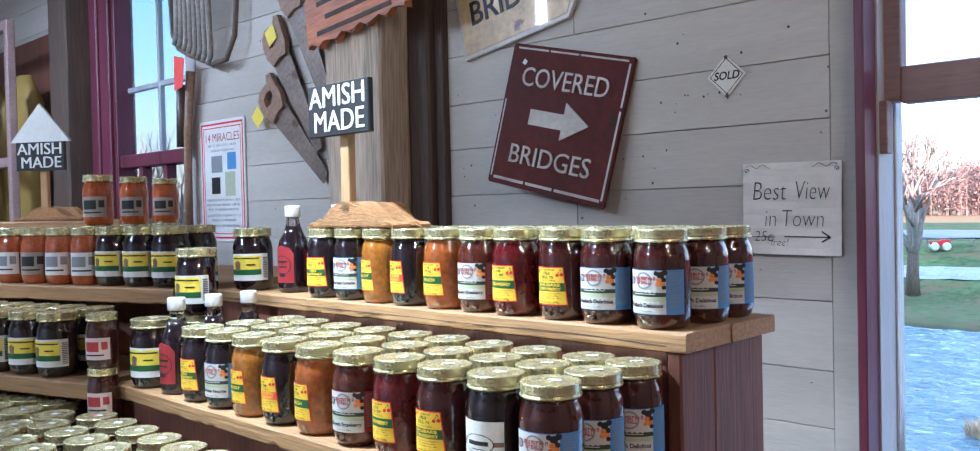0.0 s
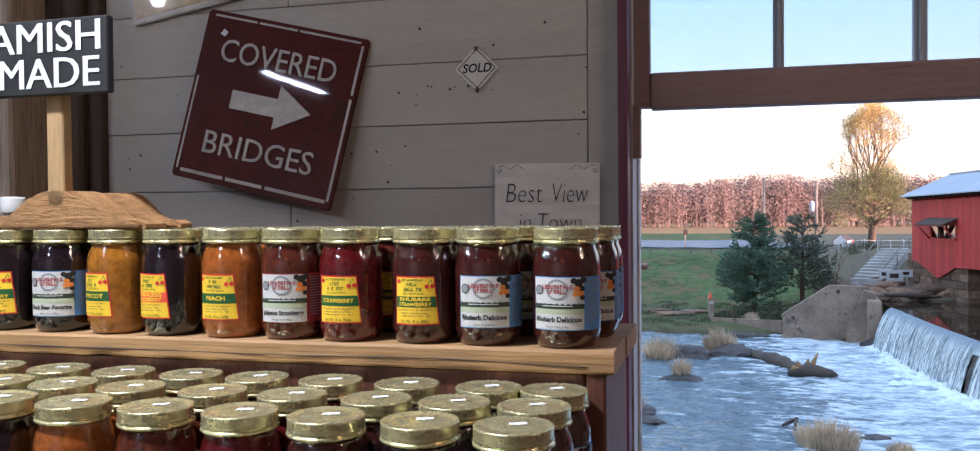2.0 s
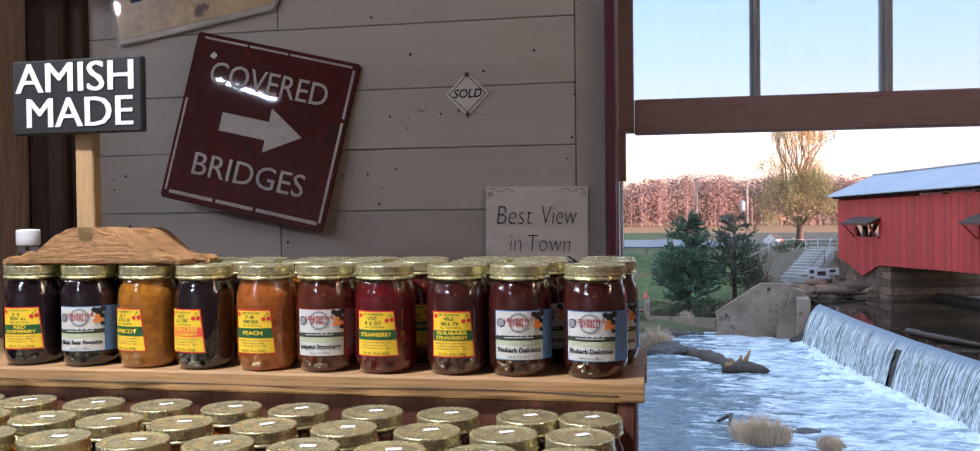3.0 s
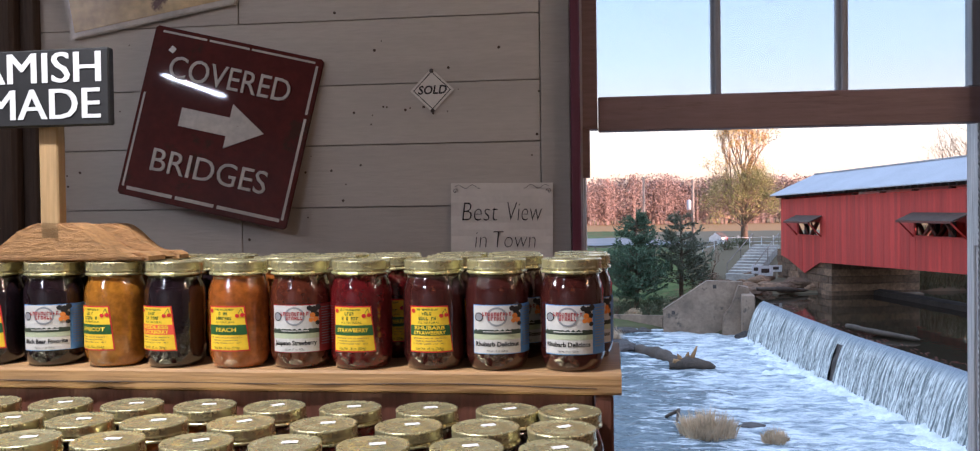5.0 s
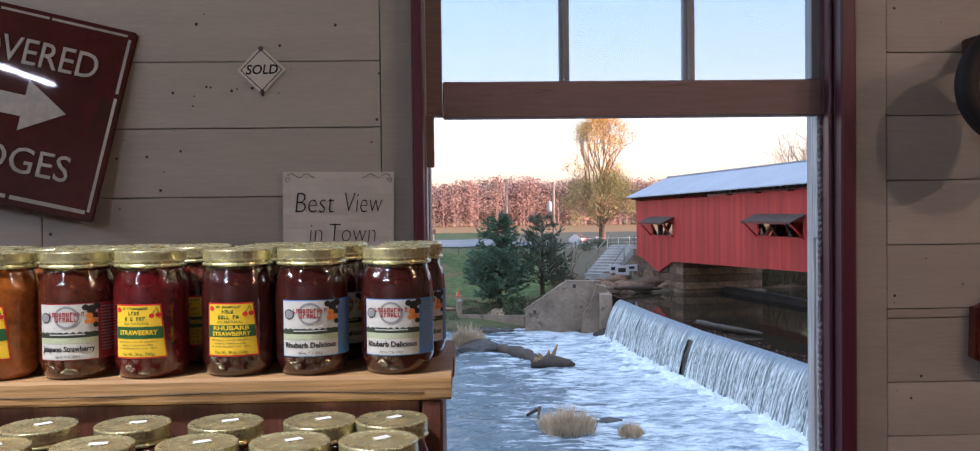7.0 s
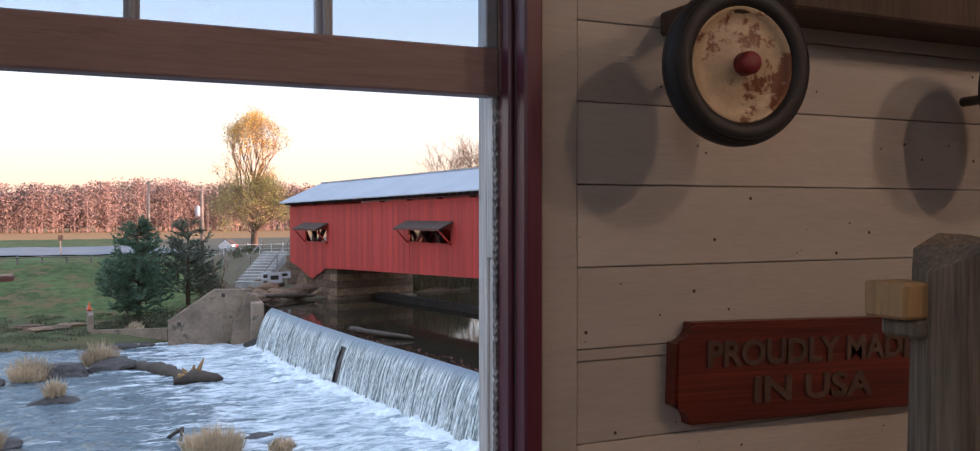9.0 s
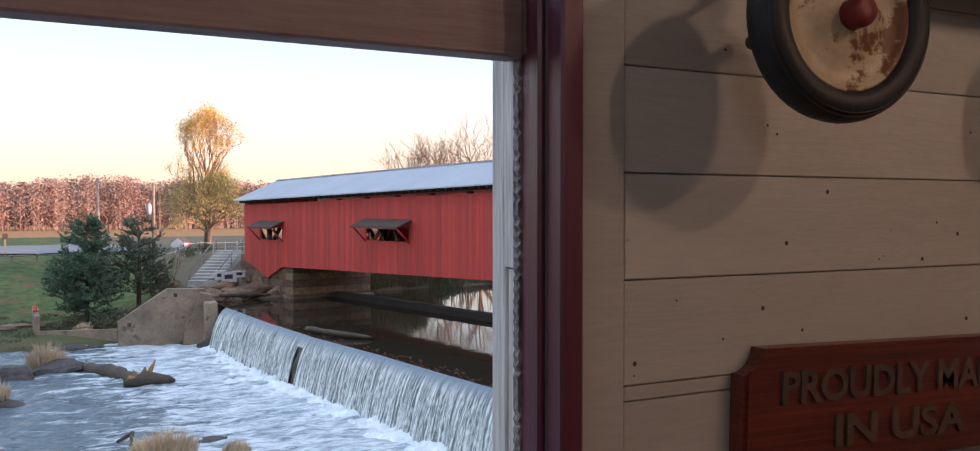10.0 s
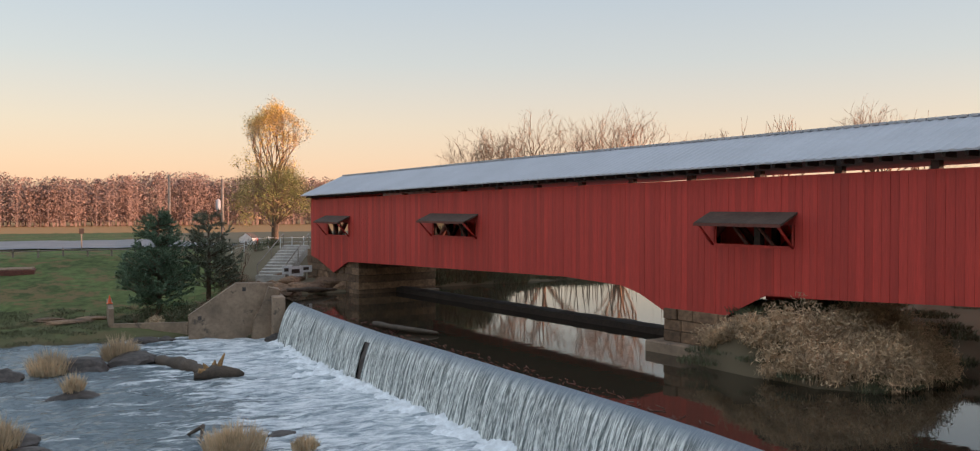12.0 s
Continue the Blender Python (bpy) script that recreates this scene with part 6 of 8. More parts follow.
def ground_height(x, y):
    """Height of the land: river bed, banks, lawn, road and far fields."""
    wob = 0.5 * np.sin(x * 0.23 + 1.0) + 0.3 * np.sin(x * 0.61)
    far_edge = np.where(x < 8.5, 51.4 + wob * 0.7, 52.6 + 0.18 * (x - 12))          # water's edge on the far side
    base = np.interp(y - far_edge, [-6, -1.0, 0.0, 1.2, 6.5, 10.5, 21, 24.5, 28, 66, 110, 300, 4000],
                     [-8.5, -6.8, -6.02, -5.62, -5.35, -4.75, -3.15, -2.58, -2.5, -2.6, -4.0, -5.4, -6.0])
    # beside the bridge the bank stands higher
    up = np.interp(y - far_edge, [-6, -0.8, 0.2, 3, 6.5, 10, 13.5, 24, 40, 100, 300, 4000], [-9.0, -4.7, -3.75, -3.45, -3.35, -2.6, -1.75, -2.2, -2.6, -4.2, -5.4, -6.0])
    k = smooth(5.0, 10.5, x)
    base = base * (1 - k) + up * k
    steep = np.interp(y - far_edge, [-6, -0.8, 0.2, 2, 4, 8, 16, 40, 100, 300, 4000], [-9.0, -4.7, -3.7, -2.2, -1.0, -0.5, -1.0, -2.0, -4.2, -5.4, -6.0])
    k = smooth(15.0, 19.0, x)
    base = base * (1 - k) + steep * k
    flat = np.interp(y - far_edge, [-6, -0.8, 0.2, 4, 40, 100, 300, 4000], [-9.0, -4.7, -3.75, -3.45, -3.3, -4.2, -5.4, -6.0])      # low shore upstream
    k = smooth(23.5, 27.5, x)
    base = base * (1 - k) + flat * k
    # spit of land on the mill side, above the dam
    front = np.interp(x, [17.5, 18.3, 19.0, 20.3, 22.5, 23.5, 24.3, 27.0, 34.0], [25.0, 21.8, 19.2, 17.9, 18.1, 18.7, 20.6, 20.8, 12.0])
    back = np.interp(x, [17.5, 18.8, 20.5, 24.0, 30.0, 40.0], [23.0, 25.0, 27.5, 28.5, 26.0, 16.0])
    rise = np.interp(y - front, [-2.0, 0.0, 0.7, 2.0, 4.5, 9.0], [-7.0, -3.95, -3.5, -2.8, -2.1, -1.5])
    fall = np.interp(back - y, [-2.0, 0.0, 1.0, 3.0, 8.0], [-7.0, -3.95, -3.2, -2.2, -1.4])
    near = np.where(x > 17.5, np.minimum(rise, fall), -9)
    # mill side bank, continued as an unseen hill that blocks the low sun
    mill_bank_sunblock = np.interp(y, [-100, -40, -6, 0.4, 3.0, 8.0], [8.5, 6.0, 0.0, -5.9, -6.6, -8.5])
    # bank closing the river far upstream, near end raised to block low sun
    east = np.interp(x - 50 - 0.2 * (y - 40), [-3, 0, 2, 7, 25], [-7.0, -3.95, -3.2, -1.6, -0.8]) + np.where(x - 50 - 0.2 * (y - 40) > 0, 2.6 * (1 - smooth(38, 60, y)) * smooth(0, 6, x - 50 - 0.2 * (y - 40)), 0)
    east = np.where((y > 5) & (y < 130), east, -9)
    h = np.maximum(np.maximum(base, near), np.maximum(mill_bank_sunblock, east))
    return h + 0.05 * np.sin(x * 1.9 + y * 0.7) * np.cos(y * 1.3 - x * 0.4)


def axis_steps(fine0, fine1, step, lo, hi):
    a = list(np.arange(fine0, fine1, step))
    s, v = step, fine0
    left = []
    while v > lo:
        s *= 1.25
        v -= s
        left.append(v)
    s, v = step, fine1
    right = [fine1]
    while v < hi:
        s *= 1.25
        v += s
        right.append(v)
    return np.array(left[::-1] + a + right)


gx, gy = axis_steps(-14, 40, 0.6, -3500, 3500), axis_steps(-8, 110, 0.6, -600, 4500)
GX, GY = np.meshgrid(gx, gy)
GZ = ground_height(GX, GY)
me = bpy.data.meshes.new("ground")
nx, ny = len(gx), len(gy)
me.from_pydata(np.stack([GX, GY, GZ], -1).reshape(-1, 3).tolist(), [],
               [(j * nx + i, j * nx + i + 1, (j + 1) * nx + i + 1, (j + 1) * nx + i) for j in range(ny - 1) for i in range(nx - 1)])
me.materials.append(GROUND)
for f in me.polygons:
    f.use_smooth = True
tagged(new("ground", me), "grassy river banks, lawn and stubble field", "ground", kind="structure")


def sheet(name, outline, z, material, label):
    bm = bmesh.new()
    bm.faces.new([bm.verts.new((x, y, z)) for x, y in outline])
    return structure(name, bm, material, label, "water")


dam_line = [(x, y) for x, y in DAM]
def ripple(x, y):
    v = Vector((x * 0.55 + 0.25 * y, y * 1.0, 0.0))
    return 0.11 * noise.noise(v * 0.8) + 0.1 * noise.noise(v * 2.1 + Vector((7, 0, 0))) + 0.05 * noise.noise(v * 5.2 + Vector((0, 3, 0)))


bm = bmesh.new()
ry = list(np.arange(3.0, 14.0, 0.6)) + list(np.arange(14.0, 55.0, 0.17))
rows = []
for y in ry:
    x1 = float(dam_x(y)) + 0.06
    n = 130
    rows.append([bm.verts.new((x1 - 26.0 * (1 - (i / n)), y, LOW_Z + ripple(x1 - 26.0 * (1 - i / n), y))) for i in range(n + 1)])
for a, b in zip(rows, rows[1:]):
    for i in range(len(a) - 1):
        f = bm.faces.new((a[i], a[i + 1], b[i + 1], b[i]))
        f.smooth = True
structure("water_lower", bm, RIVER, "rippled river with white foam below the dam", "water")
sheet("water_downstream", [(-400, 2.0), (-11.0, 2.0), (-16.5, 56.0), (-400, 56.0)], LOW_Z - 0.06, RIVER, "rippled river further downstream")
sheet("water_upper", [(x + 0.3, y) for x, y in DAM[::-1]] + [(9.2, 60.0), (400, 140.0), (400, 0.5)], POND_Z, POND, "still dark river above the dam")


RIB_Y = 35.5                     # where the sheet parts over a rock


def waterfall():
    s = thing("waterfall", "white water falling over a low river dam", "waterfall", kind="structure")
    bm = bmesh.new()
    rows_n = 14
    cols = []
    y = 48.2
    while y > 4.0:
        x = float(dam_x(y))
        amp = 0.10 * noise.noise(Vector((y * 1.3, 0.5, 0))) + 0.07 * noise.noise(Vector((y * 4.0, 2.5, 0)))
        strand = noise.noise(Vector((y * 11.0, 7.5, 0)))
        lip = 0.1 * noise.noise(Vector((y * 2.2, 9.0, 0)))
        col = []
        for k in range(rows_n):
            t = k / (rows_n - 1)
            out = (0.75 + lip) * math.sqrt(t) + 0.15 * t + amp * t * 1.6 + 0.07 * strand * min(t * 3, 1) + 0.05 * noise.noise(Vector((y * 8, t * 5, 4))) * t
            col.append(bm.verts.new((x + 0.28 - out, y, POND_Z + 0.01 + (0.04 if k == 0 else 0) - (POND_Z - LOW_Z + 0.1) * t ** 1.15)))
        cols.append((y, col))
        y -= 0.05
    for (ya, a), (yb, b) in zip(cols, cols[1:]):
        parted = abs(ya - RIB_Y + 0.1 * noise.noise(Vector((0, 0, ya * 3)))) < 0.24
        for k in range(rows_n - 1):
            if parted and k > 2:
                continue
            bm.faces.new((a[k], a[k + 1], b[k + 1], b[k])).smooth = True
    part("falling_water", bm, FALLS, s, "white streaked falling water")
    bm = bmesh.new()
    ys = np.linspace(48.6, 2.0, 60)
    rows = []
    for y in ys:
        x = float(dam_x(y))
        rows.append([bm.verts.new(p) for p in ((x + 0.26, y, LOW_Z - 1), (x + 0.26, y, POND_Z - 0.06), (x + 0.9, y, POND_Z - 0.05), (x + 1.2, y, LOW_Z - 1))])
    for a, b in zip(rows, rows[1:]):
        for j in range(3):
            bm.faces.new((a[j], b[j], b[j + 1], a[j + 1]))
    part("dam_wall", bm, ROCK, s, "dark wet dam wall")
    # dark rock rib standing in the parted sheet
    bm = bmesh.new()
    rows = []
    for j in range(13):
        y = RIB_Y - 0.72 + 0.12 * j
        x = float(dam_x(y)) + 0.28
        edge = 0.25 * (abs(j - 6) / 6) ** 3
        rows.append([bm.verts.new((x + 0.2 - (0.78 * math.sqrt(k / 8) + 0.22 - edge) * (k > 0) + 0.1 * noise.noise(Vector((y * 5, k * 0.9, 2))), y, POND_Z - 0.12 - 2.1 * (k / 8) ** 1.15)) for k in range(9)])
    for a, b in zip(rows, rows[1:]):
        for k in range(8):
            bm.faces.new((a[k], a[k + 1], b[k + 1], b[k]))
    part("rock_rib", bm, ROCK, s, "dark wet rock in the parted sheet")
    # churned froth heaped along the foot of the fall
    bm = bmesh.new()
    rows = []
    y = 48.0
    while y > 9.0:
        x = float(dam_x(y)) - 0.45
        row = []
        for i in range(26):
            d = 4.2 * (i / 25) ** 1.3
            n1 = noise.noise(Vector((d * 1.3, y * 0.9, 5))) + 0.7 * noise.noise(Vector((d * 3.7, y * 2.9, 8))) + 0.4 * noise.noise(Vector((d * 8, y * 7, 1)))
            row.append(bm.verts.new((x - d, y, LOW_Z - 0.05 + 0.22 * math.exp(-d / 0.8) - 0.05 * d + 0.17 * n1)))
        rows.append(row)
        y -= 0.11
    for a, b in zip(rows, rows[1:]):
        for i in range(25):
            bm.faces.new((a[i], a[i + 1], b[i + 1], b[i])).smooth = True
    part("froth", bm, FOAM, s, "white churned froth at the foot of the fall")
    return s


waterfall()

# ---------------------------------------------------------------- covered bridge
BR_L, BR_DIR, BR_N = Vector((12.078, 57.729, 0)), Vector((0.21231, -0.97720, 0)), Vector((0.97720, 0.21231, 0))
BR = Matrix(((BR_DIR.x, BR_N.x, 0, BR_L.x), (BR_DIR.y, BR_N.y, 0, BR_L.y), (0, 0, 1, 0), (0, 0, 0, 1)))   # along, across (away), up
BR_LEN, BR_W = 72.0, 5.4
WINS = [(2.5, 5.6, -0.38, 0.40), (15.4, 19.4, -0.08, 0.62), (34.0, 37.1, 0.13, 0.80), (52.0, 55.2, 0.2, 0.95)]


def wall_top(s):
    return float(np.interp(s, [0, 21.4, 43, 72], [1.83, 2.18, 2.44, 2.5]))


def wall_low(s):
    return float(np.interp(s, [0, 0.9, 3.3, 3.4, 5.5, 16, 26, 29.4, 30.4, 32.0, 34.1, 36.1, 38, 43, 72],
                           [-1.85, -2.0, -2.72, -2.78, -2.0, -1.76, -1.55, -1.66, -1.9, -2.58, -2.54, -1.50, -1.46, -1.24, -1.0]))


def eave(s):
    return float(np.interp(s, [0, 22, 43, 72], [1.92, 2.33, 2.72, 2.9]))


bridge = thing("covered_bridge", "long red covered bridge with a grey metal roof", "bridge", "", BR)
BOARD = 0.262
boards = []
k = 0
while k * BOARD < BR_LEN:
    s0, s1 = k * BOARD, (k + 1) * BOARD
    mid = (s0 + s1) / 2
    spans = [(wall_low(mid), wall_top(mid))]
    for a, b, z0, z1 in WINS:
        if a < mid < b:
            spans = [(spans[0][0], z0), (z1, spans[0][1])]
    lows = (wall_low(s0 + 0.01), wall_low(s1 - 0.01))
    for n, (z0, z1) in enumerate(spans):
        boards.append((s0, s1, lows if n == 0 else (z0, z0), z1, random.uniform(-0.006, 0.006)))
    k += 1


def siding_board(bm, s0, s1, lows, z1, y):
    vs = [bm.verts.new(p) for p in ((s0 + 0.004, y - 0.015, lows[0]), (s1 - 0.004, y - 0.015, lows[1]), (s1 - 0.004, y - 0.015, z1), (s0 + 0.004, y - 0.015, z1),
                                    (s0 + 0.004, y + 0.03, lows[0]), (s1 - 0.004, y + 0.03, lows[1]), (s1 - 0.004, y + 0.03, z1), (s0 + 0.004, y + 0.03, z1))]
    for q in ((0, 1, 2, 3), (5, 4, 7, 6), (1, 5, 6, 2), (4, 0, 3, 7), (3, 2, 6, 7), (4, 5, 1, 0)):
        bm.faces.new([vs[i] for i in q])
    return bm


rest = bmesh.new()
for s0, s1, lows, z1, y in boards:
    if s1 < 46:
        part("siding_board", siding_board(bmesh.new(), s0, s1, lows, z1, y), BRIDGE_RED, bridge)
    else:
        siding_board(rest, s0, s1, lows, z1, y)
tagged(part("siding", rest, BRIDGE_RED, bridge), kind="stuff")
# battens between the boards, backing boards and the far wall
bm = bmesh.new()
for k in range(int(BR_LEN / 1.5)):
    s0, s1 = 1.5 * k, 1.5 * k + 1.5
    for a, b in ((wall_low((s0 + s1) / 2) + 0.6, -0.55), (1.0, wall_top(s0) - 0.35)):
        box(bm, s0, s1, 0.05, 0.12, a, a + 0.15)
part("girt", bm, BRIDGE_DARK, bridge, "dark timber rails behind the siding")
bm = bmesh.new()
for k in range(int(BR_LEN / 1.0)):
    s0, s1 = 1.0 * k, 1.0 * k + 0.99
    z0, z1 = wall_low(s0) + 0.1, wall_top(s0) - 0.15
    hole = next((w for w in ((3.8, 8.0, -0.4, 0.5), (18.0, 22.0, 0.0, 0.65), (60, 64, 0, 0.7)) if w[0] < s0 + 0.5 < w[1]), None)
    for a, b in ([(z0, hole[2]), (hole[3], z1)] if hole else [(z0, z1)]):
        box(bm, s0, s1, BR_W, BR_W + 0.05, a, b)
part("far_siding", bm, BRIDGE_RED, bridge)
bm = bmesh.new()
for k in range(24):
    s0 = 3.0 * k
    box(bm, s0, s0 + 3.0, 0.2, BR_W - 0.1, -1.35 + 0.008 * s0, -1.2 + 0.008 * s0)
part("deck", bm, BRIDGE_DARK, bridge, "dark timber bridge deck")
for k in range(25):
    s0 = 0.1 + 2.95 * k
    for y in (0.16, BR_W - 0.4):
        part("truss_post", boxed(s0, s0 + 0.24, y, y + 0.24, -1.3 + 0.008 * s0, eave(s0) - 0.02), BRIDGE_DARK, bridge)
for k in range(24):
    s0 = 0.2 + 2.95 * k
    d = 1 if k % 2 else -1
    zlo, zhi = -1.0 + 0.008 * s0, 1.7 + 0.014 * s0
    a, b = (s0, s0 + 2.8) if d > 0 else (s0 + 2.8, s0)
    for y in (0.3, BR_W - 0.5):
        bm = tube(bmesh.new(), [(a, y, zlo), (b, y, zhi)], 0.13, 4)
        part("truss_brace", bm, BRIDGE_BEAM, bridge)
# rafters' ends showing in the gap under the eave
bm = bmesh.new()
for k in range(int(BR_LEN / 0.6)):
    s0 = 0.6 * k
    box(bm, s0, s0 + 0.09, -0.38, 0.2, eave(s0) + 0.02, eave(s0) + 0.17)
tagged(part("rafter_fringe", bm, BRIDGE_DARK, bridge, "dark rafter ends under the eave"), kind="stuff")
bm = bmesh.new()
for k in range(24):
    s0, s1 = 3.0 * k, 3.0 * k + 3.0
    box(bm, s0, s1, 0.17, 0.4, wall_top(s0) - 0.3, wall_top(s0) - 0.1)
    box(bm, s0, s1, BR_W - 0.4, BR_W - 0.17, wall_top(s0) - 0.4, wall_top(s0) - 0.2)
part("top_plate", bm, BRIDGE_DARK, bridge)
# roof of ribbed metal sheets
ROOF_RISE = 1.42


def rise(s):
    return float(np.interp(s, [0, 20, 45, 72], [1.4, 1.33, 1.16, 1.12]))


for k in range(36):
    s0, s1 = -0.6 + 2.06 * k, -0.6 + 2.06 * (k + 1)
    bm = bmesh.new()
    for e, (ya, yb) in enumerate(((-0.5, BR_W / 2), (BR_W + 0.5, BR_W / 2))):
        n = 18
        prev = None
        for j in range(n + 1):
            s = s0 + (s1 - s0) * j / n
            rib = 0.028 if j % 3 == 0 else 0.0
            z = eave(max(s, 0)) + 0.19
            row = [bm.verts.new((s, ya, z + rib)), bm.verts.new((s, yb, z + rise(s) + rib)), bm.verts.new((s, yb, z + rise(s) - 0.05)), bm.verts.new((s, ya, z - 0.05))]
            if prev:
                for q in range(4):
                    bm.faces.new((prev[q], prev[(q + 1) % 4], row[(q + 1) % 4], row[q]))
            prev = row
    bmesh.ops.recalc_face_normals(bm, faces=bm.faces)
    part("roof_sheet", bm, TIN_ROOF, bridge)
bm = bmesh.new()
for k in range(240):
    s = -0.6 + 0.31 * k
    box(bm, s, s + 0.27, BR_W / 2 - 0.16, BR_W / 2 + 0.16, eave(max(s, 0)) + 0.19 + rise(s) - 0.03, eave(max(s, 0)) + 0.19 + rise(s) + 0.045)
part("ridge_cap", bm, TIN_ROOF, bridge)
# portal end, clad in red boards
for k in range(21):
    y0 = 0.03 + k * (BR_W - 0.06) / 21
    top = eave(0) + 0.1 + ROOF_RISE * (1 - abs(y0 + 0.13 - BR_W / 2) / (BR_W / 2 + 0.5))
    low = 1.35 if 0.6 < y0 < BR_W - 0.85 else -1.85
    part("portal_board", boxed(-0.04, -0.005, y0 + 0.008, y0 + 0.245, low, top), BRIDGE_RED, bridge)


def awning_window(a, b, z0, z1):
    """Window opening with a small shingled awning on side brackets."""
    w = part("window", boxed(a, b, -0.05, 0.02, z0 - 0.09, z0 - 0.005), BRIDGE_RED, bridge, "bridge window with a shingled awning")
    part("jamb", boxed(a - 0.07, a, -0.045, 0.02, z0 - 0.09, z1 + 0.1), BRIDGE_RED, w)
    part("jamb", boxed(b, b + 0.07, -0.045, 0.02, z0 - 0.09, z1 + 0.1), BRIDGE_RED, w)
    bm = bmesh.new()
    vs = [bm.verts.new(p) for p in ((a - 0.2, -0.03, z1 + 0.42), (b + 0.2, -0.03, z1 + 0.42), (b + 0.2, -0.85, z1 + 0.06), (a - 0.2, -0.85, z1 + 0.06))]
    lo = [bm.verts.new(v.co - Vector((0, 0, 0.07))) for v in vs]
    bm.faces.new(vs)
    bm.faces.new(lo[::-1])
    for k in range(4):
        bm.faces.new((vs[k], lo[k], lo[(k + 1) % 4], vs[(k + 1) % 4]))
    bmesh.ops.recalc_face_normals(bm, faces=bm.faces)
    part("awning", bm, OLD_SHINGLE, w, "brown shingled awning")
    part("awning_board", boxed(a - 0.2, b + 0.2, -0.89, -0.855, z1 - 0.06, z1 + 0.04), BRIDGE_BEAM, w)
    for s in (a - 0.05, b + 0.05):
        part("bracket", tube(bmesh.new(), [(s, -0.05, z0 - 0.05), (s, -0.84, z1 + 0.0)], 0.045, 4), BRIDGE_RED, w)
    for k in range(2):
        s = a + (b - a) * (0.33 + 0.33 * k)
        part("lattice", tube(bmesh.new(), [(s - 0.35, 0.06, z1), (s + 0.3, 0.06, z0)], 0.06, 4), BRIDGE_BEAM, w)


for w in WINS:
    awning_window(*w)


# bridge piers of stone blocks
def pier(name, s0, s1, y0, y1, z0, z1, rows, label, cap):
    p = thing(name, label, "bridge pier", kind="structure", m=BR)
    rg = random.Random(int(s0 * 10))
    hh = (z1 - z0 - 0.45 * cap) / rows
    for r in range(rows):
        s = s0 - rg.uniform(0, 0.6)
        while s < s1:
            ln = rg.uniform(0.7, 1.3)
            a, b = max(s, s0), min(s + ln, s1)
            if b - a > 0.1:
                part("stone", boxed(a + 0.01, b - 0.01, y0 + rg.uniform(-0.04, 0.03), y1, z0 + 0.45 * cap + r * hh + 0.01, z0 + 0.45 * cap + (r + 1) * hh - 0.01, 0.02), STONE, p)
            s += ln
    part("core", boxed(s0 + 0.1, s1 - 0.1, y0 + 0.1, y1 - 0.05, -9, z1 - 0.02), ROCK, p)
    if cap:
        part("footing", boxed(s0 - 0.5, s1 + 0.5, y0 - 0.45, y1 + 0.3, -9, z0 + 0.45, 0.04), CONCRETE, p, "concrete pier footing")
    return p


pier("bridge_pier_1", 31.7, 34.6, -0.1, 5.4, POND_Z - 0.05, -2.3, 3, "stone pier on a concrete footing under the bridge", 1)
# low dark sill in the water under the bridge, from the far bank to the pier
bm = bmesh.new()
rows = []
for k in range(53):
    s0 = 5.5 + 0.5 * k
    w = [0.06 * noise.noise(Vector((s0 * 0.9, j * 2.0, 3))) for j in range(4)]
    rows.append([bm.verts.new(BR @ Vector(p)) for p in ((s0, 2.7 + w[0], -9), (s0, 2.72 + w[0], POND_Z + 0.27 + w[1]), (s0, 3.1, POND_Z + 0.34 + w[2]), (s0, 3.7 + w[3], POND_Z + 0.27 + w[1]), (s0, 3.8, -9))])
for a, b in zip(rows, rows[1:]):
    for j in range(4):
        bm.faces.new((a[j], b[j], b[j + 1], a[j + 1]))
bmesh.ops.recalc_face_normals(bm, faces=bm.faces)
structure("bridge_sill", bm, BRIDGE_DARK, "low dark wet sill in the river under the bridge", "sill")
pier("bridge_pier_2", -1.0, 6.6, 0.15, 5.6, POND_Z - 0.2, -1.45, 6, "brown sandstone bridge abutment on the far bank", 0)

# ---------------------------------------------------------------- banks, walls and roadside
def land(x, y):
    return float(ground_height(np.array(x, float), np.array(y, float)))


def concrete_abutment():
    s = thing("dam_abutment", "stained concrete dam abutment with a sloped top", "abutment", kind="structure", m=pose(3.9, 51.55, 0, 0, 0, -4))
    bm = plate(bmesh.new(), [(0, -6.6), (4.6, -6.6), (4.6, -3.0), (2.55, -2.95), (0.2, -4.55), (0, -4.7)], 0.6, 0, 0.04)
    part("wall", bm, CONCRETE, s)
    part("pier", plate(bmesh.new(), [(3.3, -6.6), (4.9, -6.6), (4.9, -3.3), (4.3, -3.15), (3.9, -4.4), (3.5, -4.9)], 1.5, 0, 0.06), CONCRETE, s, "broken concrete corner pier")
    for x, z in ((0.5, -4.95), (2.9, -3.4)):
        part("drain_hole", boxed(x, x + 0.2, -0.62, -0.55, z, z + 0.22), ROCK, s, "dark square hole")
    part("return_wall", boxed(4.4, 5.1, -2.6, 0.5, -6.6, -3.6, 0.05), CONCRETE, s)
    return s


concrete_abutment()


